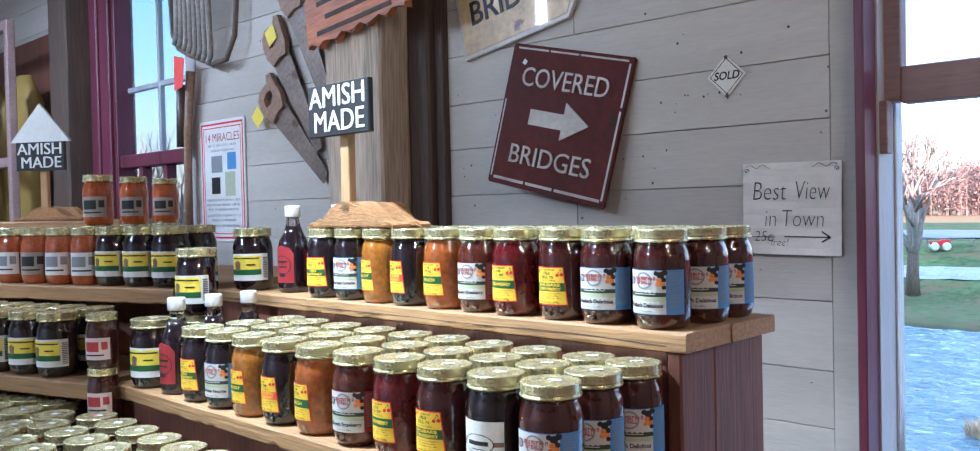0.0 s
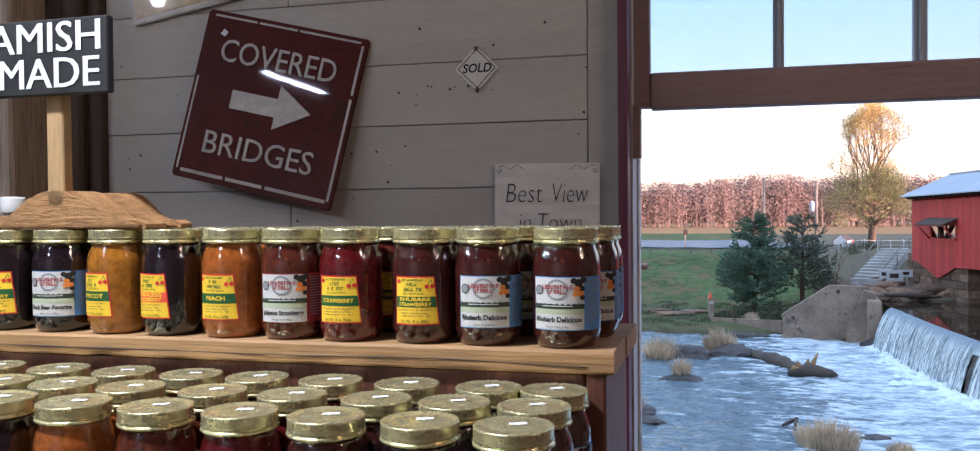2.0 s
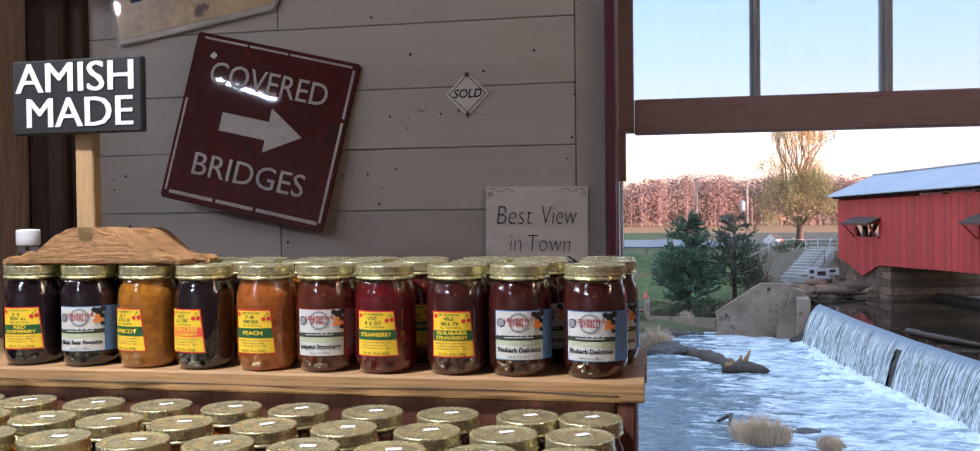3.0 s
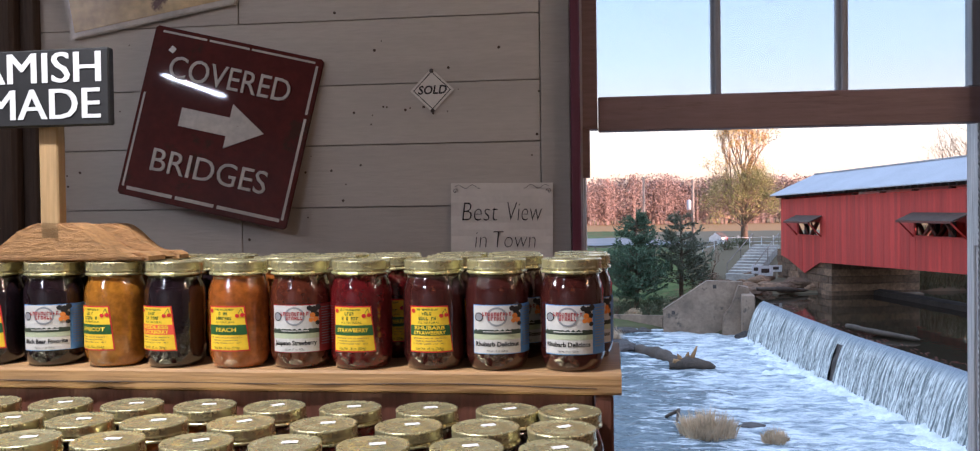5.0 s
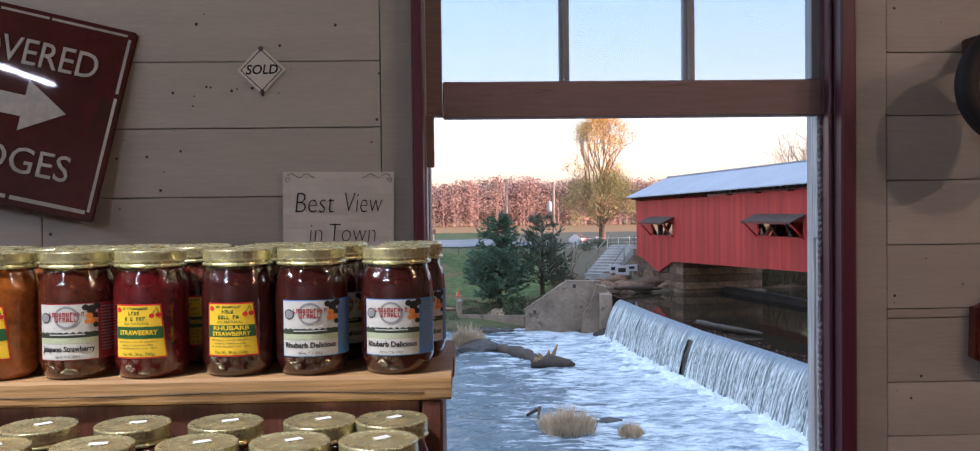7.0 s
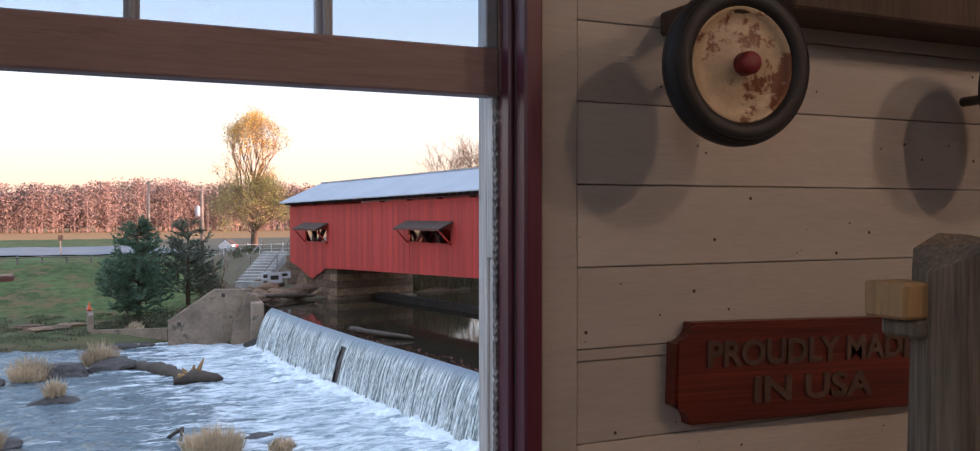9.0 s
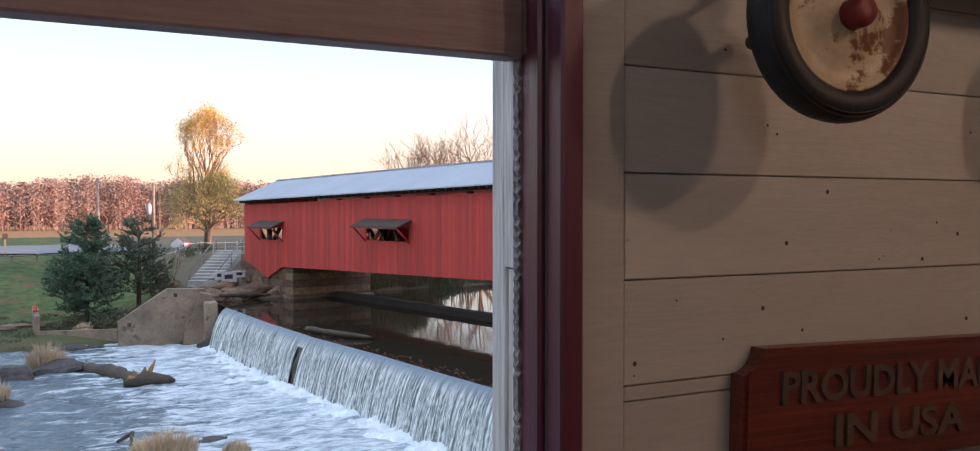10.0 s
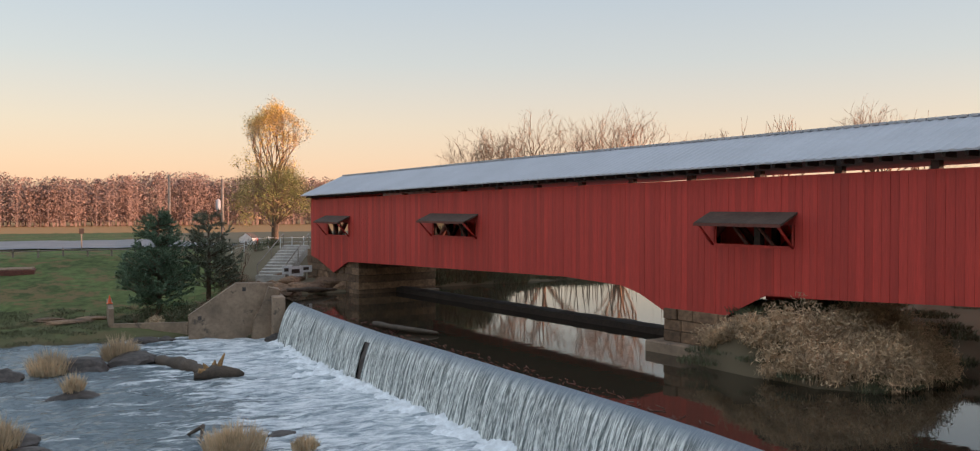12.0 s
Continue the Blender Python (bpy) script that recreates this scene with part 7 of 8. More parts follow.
def retaining_wall():
    s = thing("retaining_wall", "low concrete retaining wall on the grassy bank", "wall", kind="structure")
    a, b, c = Vector((-0.1, 54.4, 0)), Vector((3.95, 52.3, 0)), Vector((-0.25, 57.5, 0))
    for p, q, z0, z1, z2 in ((a, b, -6.4, -5.35, -5.2), (a, c, -6.2, -4.5, -4.2)):
        way = (q - p).normalized()
        side = Vector((-way.y, way.x, 0)) * 0.14
        bm = bmesh.new()
        vs = [bm.verts.new(Vector((*(w + sgn * side).xy, z))) for w, zt in ((p, z1), (q, z2)) for sgn in (-1, 1) for z in (z0, zt)]
        for f in ((0, 1, 3, 2), (4, 6, 7, 5), (0, 4, 5, 1), (2, 3, 7, 6), (1, 5, 7, 3), (0, 2, 6, 4)):
            bm.faces.new([vs[i] for i in f])
        bmesh.ops.recalc_face_normals(bm, faces=bm.faces)
        part("wall_section", bm, CONCRETE, s)
    return s


retaining_wall()
cone = thing("traffic_cone", "orange traffic cone standing on the bank wall", "traffic cone", "", pose(-0.2, 55.9, -4.33))
part("cone", lathe(bmesh.new(), [(0.13, 0.03), (0.11, 0.05), (0.03, 0.46), (0.02, 0.48)], 16), CONE_ORANGE, cone)
part("foot", boxed(-0.18, 0.18, -0.18, 0.18, 0, 0.03, 0.005), CONE_ORANGE, cone)


def rock(x, y, z, sx, sy, sz, seed, label="dark wet rock lying in the river", material=ROCK, name="rock"):
    bm = bmesh.new()
    bmesh.ops.create_icosphere(bm, subdivisions=3, radius=1.0)
    for v in bm.verts:
        d = 1 + 0.28 * noise.noise(v.co * 1.3 + Vector((seed, 0, 0))) + 0.14 * noise.noise(v.co * 3.1 + Vector((0, seed, 0)))
        v.co = Vector((v.co.x * sx * d, v.co.y * sy * d, v.co.z * sz * d))
    ob = part(name, bm, material)
    ob.location = (x, y, z)
    return tagged(ob, label, "rock", "rocks in the river")


for k, (x, y, sx, sy, sz) in enumerate(((-1.15, 43.2, 1.25, 0.9, 0.62), (1.0, 44.1, 1.2, 0.9, 0.55), (-1.25, 36.9, 0.95, 0.5, 0.3), (-4.3, 41.8, 0.9, 0.7, 0.5), (-2.5, 43.4, 0.8, 0.6, 0.3), (-3.0, 30.3, 1.1, 0.8, 0.35),
                                        (5.1, 28.4, 0.6, 0.4, 0.12), (1.6, 50.9, 0.8, 0.45, 0.3), (2.7, 51.0, 0.5, 0.4, 0.25), (8.3, 48.7, 0.6, 0.5, 0.4), (-4.5, 29.2, 0.9, 0.6, 0.25), (-2.2, 29.2, 0.7, 0.5, 0.2), (-5.9, 29.9, 0.6, 0.45, 0.2))):
    rock(x, y, LOW_Z - 0.02, sx, sy, sz, k * 3.7)
for k, (x, y, sx) in enumerate(((10.4, 53.3, 0.9), (11.3, 53.0, 0.8), (12.4, 54.2, 1.0), (9.6, 52.4, 0.8), (13.3, 53.6, 0.7), (9.4, 54.9, 0.6), (12.6, 55.9, 0.6), (8.6, 54.6, 0.8))):
    rock(x, y, land(x, y) + 0.08, sx, sx * 0.7, sx * 0.42, k * 5.1 + 40, "brown rock tumbled on the river bank", STONE)
rg = random.Random(77)
for k in range(26):
    x, y = rg.uniform(7.6, 14.5), rg.uniform(52.9, 58.5)
    sx = rg.uniform(0.3, 0.75)
    rock(x, y, land(x, y) + 0.04, sx, sx * rg.uniform(0.5, 0.9), sx * 0.5, k * 1.9 + 200, "brown rock tumbled on the river bank", STONE)
for k, (x, y) in enumerate(((-2.8, 56.2), (-1.9, 56.6), (-3.5, 57.0), (-1.2, 57.2))):
    rock(x, y, land(x, y) + 0.05, 0.9, 0.5, 0.16, k * 2.3 + 80, "flat stone slab on the grassy bank", STONE, "stone_slab")


def drift_log(path, radii, label):
    path = [Vector(p) for p in path]
    fine, rr = [], []
    for k in range(len(path) - 1):
        for j in range(6):
            fine.append(tuple(path[k].lerp(path[k + 1], j / 6)))
            rr.append((radii[k] * (1 - j / 6) + radii[k + 1] * j / 6) * (1 + 0.3 * noise.noise(Vector((k * 2.1 + j * 0.35, radii[0] * 50, 0)))))
    bm = tube(bmesh.new(), fine + [tuple(path[-1])], rr + [radii[-1] * 0.5], 12)
    for v in bm.verts:
        v.co += Vector((noise.noise(v.co * 3.1), noise.noise(v.co * 2.7 + Vector((9, 0, 0))), noise.noise(v.co * 3.3 + Vector((0, 9, 0))))) * radii[0] * 0.3
    ob = tagged(part("driftwood_log", bm, DRIFTWOOD), label, "log", "driftwood")
    return ob


drift_log([(2.0, 44.0, -5.95), (2.8, 42.4, -5.86), (3.4, 41.1, -5.9), (3.9, 40.0, -5.98)], [0.26, 0.34, 0.33, 0.22], "pale driftwood log stranded in the river")
stump = thing("root_stump", "torn root stump at the end of a log", "stump", "driftwood", pose(4.2, 39.0, -5.9))
bm = tube(bmesh.new(), [(-0.9, 0.1, 0.0), (-0.5, 0, 0.05), (-0.1, 0, 0.14), (0.3, -0.02, 0.14), (0.9, -0.1, 0.06), (1.15, -0.1, 0.0)], [0.1, 0.22, 0.3, 0.27, 0.2, 0.08], 12)
for v in bm.verts:
    v.co += Vector((noise.noise(v.co * 4.1), noise.noise(v.co * 3.7 + Vector((9, 0, 0))), noise.noise(v.co * 4.3 + Vector((0, 9, 0))))) * 0.12
part("body", bm, DRIFTWOOD, stump)
for p in ([(0.0, 0, 0.1), (0.16, 0, 0.55), (0.34, 0, 0.95)], [(-0.3, 0, 0.1), (-0.45, 0.05, 0.4), (-0.55, 0, 0.56)], [(0.05, 0, 0.15), (-0.1, 0.1, 0.5), (-0.05, 0.1, 0.66)], [(-0.2, 0, 0.1), (-0.75, -0.1, 0.28)]):
    part("root", tube(bmesh.new(), p, [0.17, 0.1, 0.03][:len(p)], 7), TORN_WOOD, stump, "torn orange brown root")
drift_log([(10.6, 36.9, -3.72), (11.2, 34.9, -3.7), (12.4, 33.6, -3.8)], [0.1, 0.13, 0.07], "curved driftwood branch caught on the dam")
drift_log([(9.4, 51.6, -3.5), (11.0, 51.9, -3.55), (12.6, 52.6, -3.7)], [0.13, 0.16, 0.1], "grey driftwood log by the dam end")
drift_log([(2.4, 29.4, -5.95), (2.8, 28.9, -5.6), (2.7, 28.5, -5.95)], [0.05, 0.06, 0.03], "thin dark branch sticking out of the river")
# debris caught along the crest of the dam
bm = bmesh.new()
rg = random.Random(5)
for k in range(220):
    y = rg.uniform(17, 46)
    x = float(dam_x(y)) + rg.uniform(0.35, 1.1)
    a = rg.uniform(0, 3.1)
    ln = rg.uniform(0.1, 0.4)
    tube(bm, [(x, y, POND_Z + 0.01), (x + ln * math.cos(a) * 0.5, y + ln * math.sin(a), POND_Z + rg.uniform(0.0, 0.05))], 0.013, 4)
tagged(part("crest_debris", bm, BRIDGE_BEAM), "reddish twigs and debris along the dam crest", "debris", kind="stuff")


def tufts(name, spots, blades, height, spread, material, label, seed, lean=0.35):
    """Many thin blades in clumps."""
    rg = random.Random(seed)
    verts, faces = [], []
    for (x, y, z, r, hk) in spots:
        for _ in range(int(blades * r)):
            a, d = rg.uniform(0, 6.283), r * math.sqrt(rg.random())
            px, py = x + d * math.cos(a), y + d * math.sin(a)
            h = height * hk * rg.uniform(0.55, 1.1) * (1.1 - 0.55 * d / r)
            b = rg.uniform(0, 6.283)
            lx, ly = (lean * h * math.cos(a) * d / r + spread * rg.gauss(0, 0.3) * h), (lean * h * math.sin(a) * d / r + spread * rg.gauss(0, 0.3) * h)
            w = rg.uniform(0.006, 0.014) * (1 + 0.6 * height)
            n = len(verts)
            wx, wy = w * math.cos(b), w * math.sin(b)
            verts += [(px - wx, py - wy, z), (px + wx, py + wy, z), (px + lx * 0.5 + wx * 0.8, py + ly * 0.5 + wy * 0.8, z + h * 0.6), (px + lx * 0.5 - wx * 0.8, py + ly * 0.5 - wy * 0.8, z + h * 0.6), (px + lx, py + ly, z + h)]
            faces += [(n, n + 1, n + 2, n + 3), (n + 3, n + 2, n + 4)]
    me = bpy.data.meshes.new(name)
    me.from_pydata(verts, [], faces)
    me.materials.append(material)
    return tagged(new(name, me), label, "grass", kind="stuff")


tufts("river_grass", [(-2.5, 42.7, -6.0, 0.8, 1.25), (0.35, 44.9, -5.9, 0.75, 1.3), (-1.3, 37.0, -5.8, 0.35, 0.95), (-3.0, 29.8, -5.9, 0.6, 1.0), (3.6, 27.2, -6.05, 0.9, 1.0), (5.6, 26.6, -6.05, 0.4, 0.5), (-4.4, 30.2, -6.0, 0.5, 0.9), (-5.4, 28.7, -6.0, 0.7, 0.8), (-6.6, 28.2, -6.0, 0.7, 0.7)], 900, 1.0, 0.6, REED, "tan grass tufts growing on river rocks", 12)
def seed_reeds(spots, label):
    """Clumps of thin stems that carry clouds of small seed flecks."""
    rg = random.Random(16)
    verts, faces = [], []
    for x, y, z, r, h in spots:
        for _ in range(int(26 * r / 0.4)):
            a, d = rg.uniform(0, 6.283), r * math.sqrt(rg.random())
            px, py = x + d * math.cos(a), y + d * math.sin(a)
            hh = h * rg.uniform(0.55, 1.1)
            lx, ly = rg.gauss(0, 0.13) * hh, rg.gauss(0, 0.13) * hh
            n = len(verts)
            verts += [(px - 0.012, py, z), (px + 0.012, py, z), (px + lx, py + ly, z + hh)]
            faces.append((n, n + 1, n + 2))
            for _ in range(30):
                f = rg.uniform(0.25, 1.05)
                w = 0.13 * (0.5 + f * (1.15 - f) * 2)
                c = Vector((px + lx * f + rg.gauss(0, w), py + ly * f + rg.gauss(0, w), z + hh * f))
                u = Vector((rg.gauss(0, 1), rg.gauss(0, 1), rg.gauss(0.4, 1))).normalized() * rg.uniform(0.05, 0.12)
                v = Vector((rg.gauss(0, 1), rg.gauss(0, 1), rg.gauss(0, 1))).normalized() * rg.uniform(0.02, 0.045)
                n = len(verts)
                verts += [tuple(c - u), tuple(c + v), tuple(c + u)]
                faces.append((n, n + 1, n + 2))
    me = bpy.data.meshes.new("bank_reeds")
    me.from_pydata(verts, [], faces)
    me.materials.append(REED_BROWN)
    return tagged(new("bank_reeds", me), label, "reeds", kind="stuff")


spots = []
rg = random.Random(15)
for k in range(105):
    x = 18.7 + 5.1 * rg.random()
    y = float(np.interp(x, [18.3, 19.0, 20.3, 22.5, 23.5, 24.3], [21.8, 19.2, 17.9, 18.1, 18.7, 20.4])) + 0.1 + 2.6 * rg.random() ** 1.3
    spots.append((x, y, max(land(x, y), POND_Z) - 0.05, rg.uniform(0.2, 0.5), rg.uniform(0.55, 1.25)))
for k in range(26):
    x = rg.uniform(18.5, 19.5)
    y = float(np.interp(x, [17.5, 18.3, 19.0, 20.3], [25.0, 21.8, 19.2, 17.9])) + 0.2 + 3.0 * rg.random()
    spots.append((x, y, max(land(x, y), POND_Z) - 0.05, rg.uniform(0.25, 0.45), rg.uniform(0.35, 0.7)))
seed_reeds(spots, "dense russet tan reeds with seed heads along the bank")
spots = []
for k in range(260):
    x, y = rg.uniform(17.6, 31), rg.uniform(17, 28)
    if land(x, y) < POND_Z:
        continue
    spots.append((x, y, land(x, y) - 0.05, rg.uniform(0.5, 0.9), rg.uniform(0.4, 0.9)))
tufts("bank_weeds", spots, 420, 0.45, 1.2, SHRUB, "dull green weeds on the bank under the bridge", 17)


def leaf_cloud(verts, faces, centre, radius, count, size, rg, flat=0.8):
    for _ in range(count):
        v = Vector((rg.gauss(0, 1), rg.gauss(0, 1), rg.gauss(0, 1)))
        v = v.normalized() * radius * rg.random() ** 0.45
        p = Vector(centre) + Vector((v.x, v.y, v.z * flat))
        a, b = Vector((rg.uniform(-1, 1), rg.uniform(-1, 1), rg.uniform(-1, 1))), Vector((rg.uniform(-1, 1), rg.uniform(-1, 1), rg.uniform(-1, 1)))
        a, b = a.normalized() * size * rg.uniform(0.6, 1.3), b.normalized() * size * rg.uniform(0.4, 0.9)
        n = len(verts)
        verts += [tuple(p - a), tuple(p + b), tuple(p + a)]
        faces.append((n, n + 1, n + 2))


def grow(bm, rg, start, way, length, radius, depth, spread, tips, up=0.25, seg=5):
    """A branch and its forks."""
    pts, p, w = [start], Vector(start), Vector(way).normalized()
    for k in range(3):
        w = (w + Vector((rg.gauss(0, 0.14), rg.gauss(0, 0.14), rg.gauss(0, 0.1) + up * 0.12))).normalized()
        p = p + w * length / 3
        pts.append(tuple(p))
    tube(bm, pts, [radius, radius * 0.85, radius * 0.72, radius * 0.58], seg)
    tips.append(tuple(p))
    if depth == 0:
        return
    for k in range(rg.choice((2, 3, 3))):
        side = w.orthogonal().normalized()
        side = Matrix.Rotation(rg.uniform(0, 6.283), 3, w) @ side
        nw = (w * (1 - spread) + side * spread * rg.uniform(0.7, 1.3) + Vector((0, 0, up))).normalized()
        at = Vector(pts[rg.choice((2, 3, 3))])
        grow(bm, rg, tuple(at), nw, length * rg.uniform(0.6, 0.82), radius * 0.56, depth - 1, spread, tips, up, 3 if depth < 3 else 4)


def broad_tree(x, y, z, height, spread, seed, label, leaf=None, depth=5, leaves=0, group="", bark=TWIG, trunk_r=None, leaf_low=0.0, taper=((0, 0.6, 1), (1, 1, 0.75)), low_limbs=0, limbs=5, dome=0.12, thick=False):
    rg = random.Random(seed)
    t = thing("tree", label, "tree", group, pose(x, y, z))
    bm, tips = bmesh.new(), []
    r = trunk_r or height * 0.026
    trunk_h = height * 0.2
    tube(bm, [(0, 0, -0.4), (0, 0, trunk_h * 0.5), (0.05, 0, trunk_h)], [r * 1.25, r, r * 0.9], 9)
    part("trunk", bm, BARK, t, "grey brown trunk")
    bm = bmesh.new()
    for k in range(limbs):
        a = 6.283 * k / limbs + rg.uniform(-0.4, 0.4)
        lean = spread * rg.uniform(0.5, 1.1) if k else 0.08
        grow(bm, rg, (0.03, 0, trunk_h * (0.8 + 0.05 * (k % 5))), (lean * math.cos(a), lean * math.sin(a), 1.0), height * 0.27, r * 0.62, depth - 1, 0.36, tips, 0.22)
    for j in range(low_limbs):
        a = rg.uniform(0, 6.283)
        grow(bm, rg, (0, 0, height * rg.uniform(0.1, 0.32)), (math.cos(a), math.sin(a), 0.75), height * 0.135, r * 0.28, 3, 0.4, tips, 0.1)
    top = max(p[2] for p in tips)

    def shaped(p):
        z2 = trunk_h * 0.7 + (p[2] - trunk_h * 0.7) * (height - trunk_h * 0.7) / (top - trunk_h * 0.7)
        f = float(np.interp(z2 / height, taper[0], taper[1]))
        z2 -= dome * (z2 - trunk_h * 0.7) * min(1.0, (p[0] ** 2 + p[1] ** 2) / (0.2 * height) ** 2)
        return Vector((p[0] * f, p[1] * f, z2))

    for v in bm.verts:
        v.co = shaped(v.co)
    part("bare_crown", bm, bark, t, "bare spreading branches")
    if leaves:
        crowns = {True: ([], []), False: ([], [])}
        low = [p for p in tips]
        for _ in range(leaves // 12):
            p = rg.choice(low)
            q = shaped(p)
            # leaf colour switches at the height of the sun's shadow line
            lower = q.z < height * leaf_low
            leaf_cloud(*crowns[lower], q, height * (0.062 if lower else 0.05), 14 if lower else 9, 0.085, rg)
        for lower, (verts, faces) in crowns.items():
            me = bpy.data.meshes.new("crown")
            me.from_pydata(verts, [], faces)
            me.materials.append(SHADED_PALE_LEAF if lower else leaf)
            part("crown", me, None, t, "pale green yellow lower leaves, coloured as shaded" if lower else "thin golden leaves, coloured as sunlit")
    return t


broad_tree(14.65, 88.6, -2.4, 14.6, 0.2, 3, "tall tree with thinning golden autumn leaves", SUNLIT_GOLD_LEAF, 6, 36000, "", TWIG, 0.34, 0.5, ((0, 0.4, 0.55, 0.7, 0.85, 1), (1.0, 1.0, 0.84, 0.74, 0.58, 0.34)), 40, 6, 0.05)
for k, (x, y, top, sp, dp) in enumerate(((43.5, 101.5, 12.4, 0.4, 6), (49.3, 98.3, 14.8, 0.6, 6), (57.5, 93.7, 15.2, 0.65, 6), (56.0, 70.5, 9.4, 0.3, 5), (59.6, 67.5, 11.3, 0.25, 4),
                                         (59.0, 54.5, 11.0, 0.3, 5), (61.5, 52.2, 9.6, 0.3, 4), (66.0, 89.0, 11.0, 0.4, 5))):
    z = land(x, y)
    broad_tree(x, y, z, top - z, sp, 30 + k, "bare brown tree standing behind the bridge", None, dp, 0, "bare trees behind the bridge", TWIG, (top - z) * 0.015, limbs=8 if dp > 4 else 5, dome=0.1, taper=((0, 0.4, 1), (1, 1.1, 1.2)))

for k, (x, y) in enumerate(((-33.5, 14.0), (-29.0, 17.0), (-38.0, 13.0))):
    broad_tree(x, y, land(x, y), 13.0 + k, 0.5, 75 + k, "bare grey tree beyond the side window", None, 5, 0, "trees beyond the side window", TWIG, 0.25, limbs=7, low_limbs=6)
broad_tree(-19.0, 60.0, land(-19.0, 60.0), 14.0, 0.45, 71, "bare grey tree on the lower lawn", None, 5, 0, "", WIRE, 0.4, limbs=6)


def pine(x, y, z, height, width, seed, needles, label, density):
    rg = random.Random(seed)
    t = thing("pine_tree", label, "tree", "pines on the bank", pose(x, y, z))
    part("trunk", tube(bmesh.new(), [(0, 0, -0.3), (0.05, 0, height * 0.5), (0, 0, height * 0.96)], [0.16, 0.1, 0.02], 8), BARK, t)
    bm = bmesh.new()
    verts, faces = [], []
    def needles_on(p, way, ln):
        """A bottle brush of thin needles along a twig."""
        for _ in range(int(30 * ln / 0.4)):
            q = p + way * ln * rg.random()
            d = (way * rg.uniform(0.5, 1.1) + Vector((rg.gauss(0, 0.6), rg.gauss(0, 0.6), rg.gauss(0.15, 0.55)))).normalized() * rg.uniform(0.13, 0.26)
            w = Vector((rg.gauss(0, 1), rg.gauss(0, 1), rg.gauss(0, 1))).normalized() * rg.uniform(0.016, 0.03)
            n = len(verts)
            verts.extend([tuple(q - w), tuple(q + w), tuple(q + d)])
            faces.append((n, n + 1, n + 2))

    for k in range(int(40 * density)):
        f = rg.uniform(0.08, 0.98) if k % 3 else rg.uniform(0.05, 0.5)
        a = rg.uniform(0, 6.283)
        ln = width * float(np.interp(f, [0.0, 0.14, 0.3, 0.6, 0.85, 1.0], [0.7, 0.98, 1.0, 0.72, 0.38, 0.12])) * rg.uniform(0.65, 1.08)
        root = Vector((0, 0, height * f))
        tip = root + Vector((ln * math.cos(a), ln * math.sin(a), ln * rg.uniform(0.05, 0.55)))
        mid = root.lerp(tip, 0.55) - Vector((0, 0, 0.06 * ln))
        tube(bm, [tuple(root), tuple(mid), tuple(tip)], [0.035, 0.025, 0.01], 4)
        for j in range(9):
            g = 0.3 + 0.085 * j
            c = root.lerp(tip, g)
            way = (tip - root).normalized()
            side = Vector((rg.gauss(0, 1), rg.gauss(0, 1), rg.gauss(0.3, 0.7))).normalized()
            needles_on(c, (way * 0.7 + side * 0.8).normalized(), rg.uniform(0.25, 0.55))
        needles_on(tip - (tip - root) * 0.08, (tip - root).normalized(), 0.35)
    tagged(part("branchwork", bm, BARK, t), kind="stuff")
    me = bpy.data.meshes.new("crown")
    me.from_pydata(verts, [], faces)
    me.materials.append(needles)
    part("crown", me, None, t, "clumps of needles")
    return t


pine(2.55, 56.7, -5.0, 5.9, 2.35, 5, NEEDLES, "dense dark green pine on the river bank", 4.2)
pine(5.6, 58.4, -4.6, 5.75, 2.1, 6, NEEDLES_DULL, "thinner dull green pine on the river bank", 1.9)


def bush(x, y, z, r, seed, material, label, count=900, flat=0.8):
    rg = random.Random(seed)
    b = thing("shrub", label, "shrub", "shrubs on the bank", pose(x, y, z))
    bm = bmesh.new()
    for k in range(7):
        a = rg.uniform(0, 6.283)
        tube(bm, [(0, 0, -0.1), (r * 0.4 * math.cos(a), r * 0.4 * math.sin(a), r * 0.7)], [0.03, 0.012], 4)
    part("stems", bm, TWIG, b)
    verts, faces = [], []
    for k in range(9):
        leaf_cloud(verts, faces, (rg.uniform(-0.6, 0.6) * r, rg.uniform(-0.6, 0.6) * r, r * flat * rg.uniform(0.35, 0.9)), r * 0.55, count // 9, 0.07, rg, flat)
    me = bpy.data.meshes.new("foliage")
    me.from_pydata(verts, [], faces)
    me.materials.append(material)
    part("foliage", me, None, b)
    return b


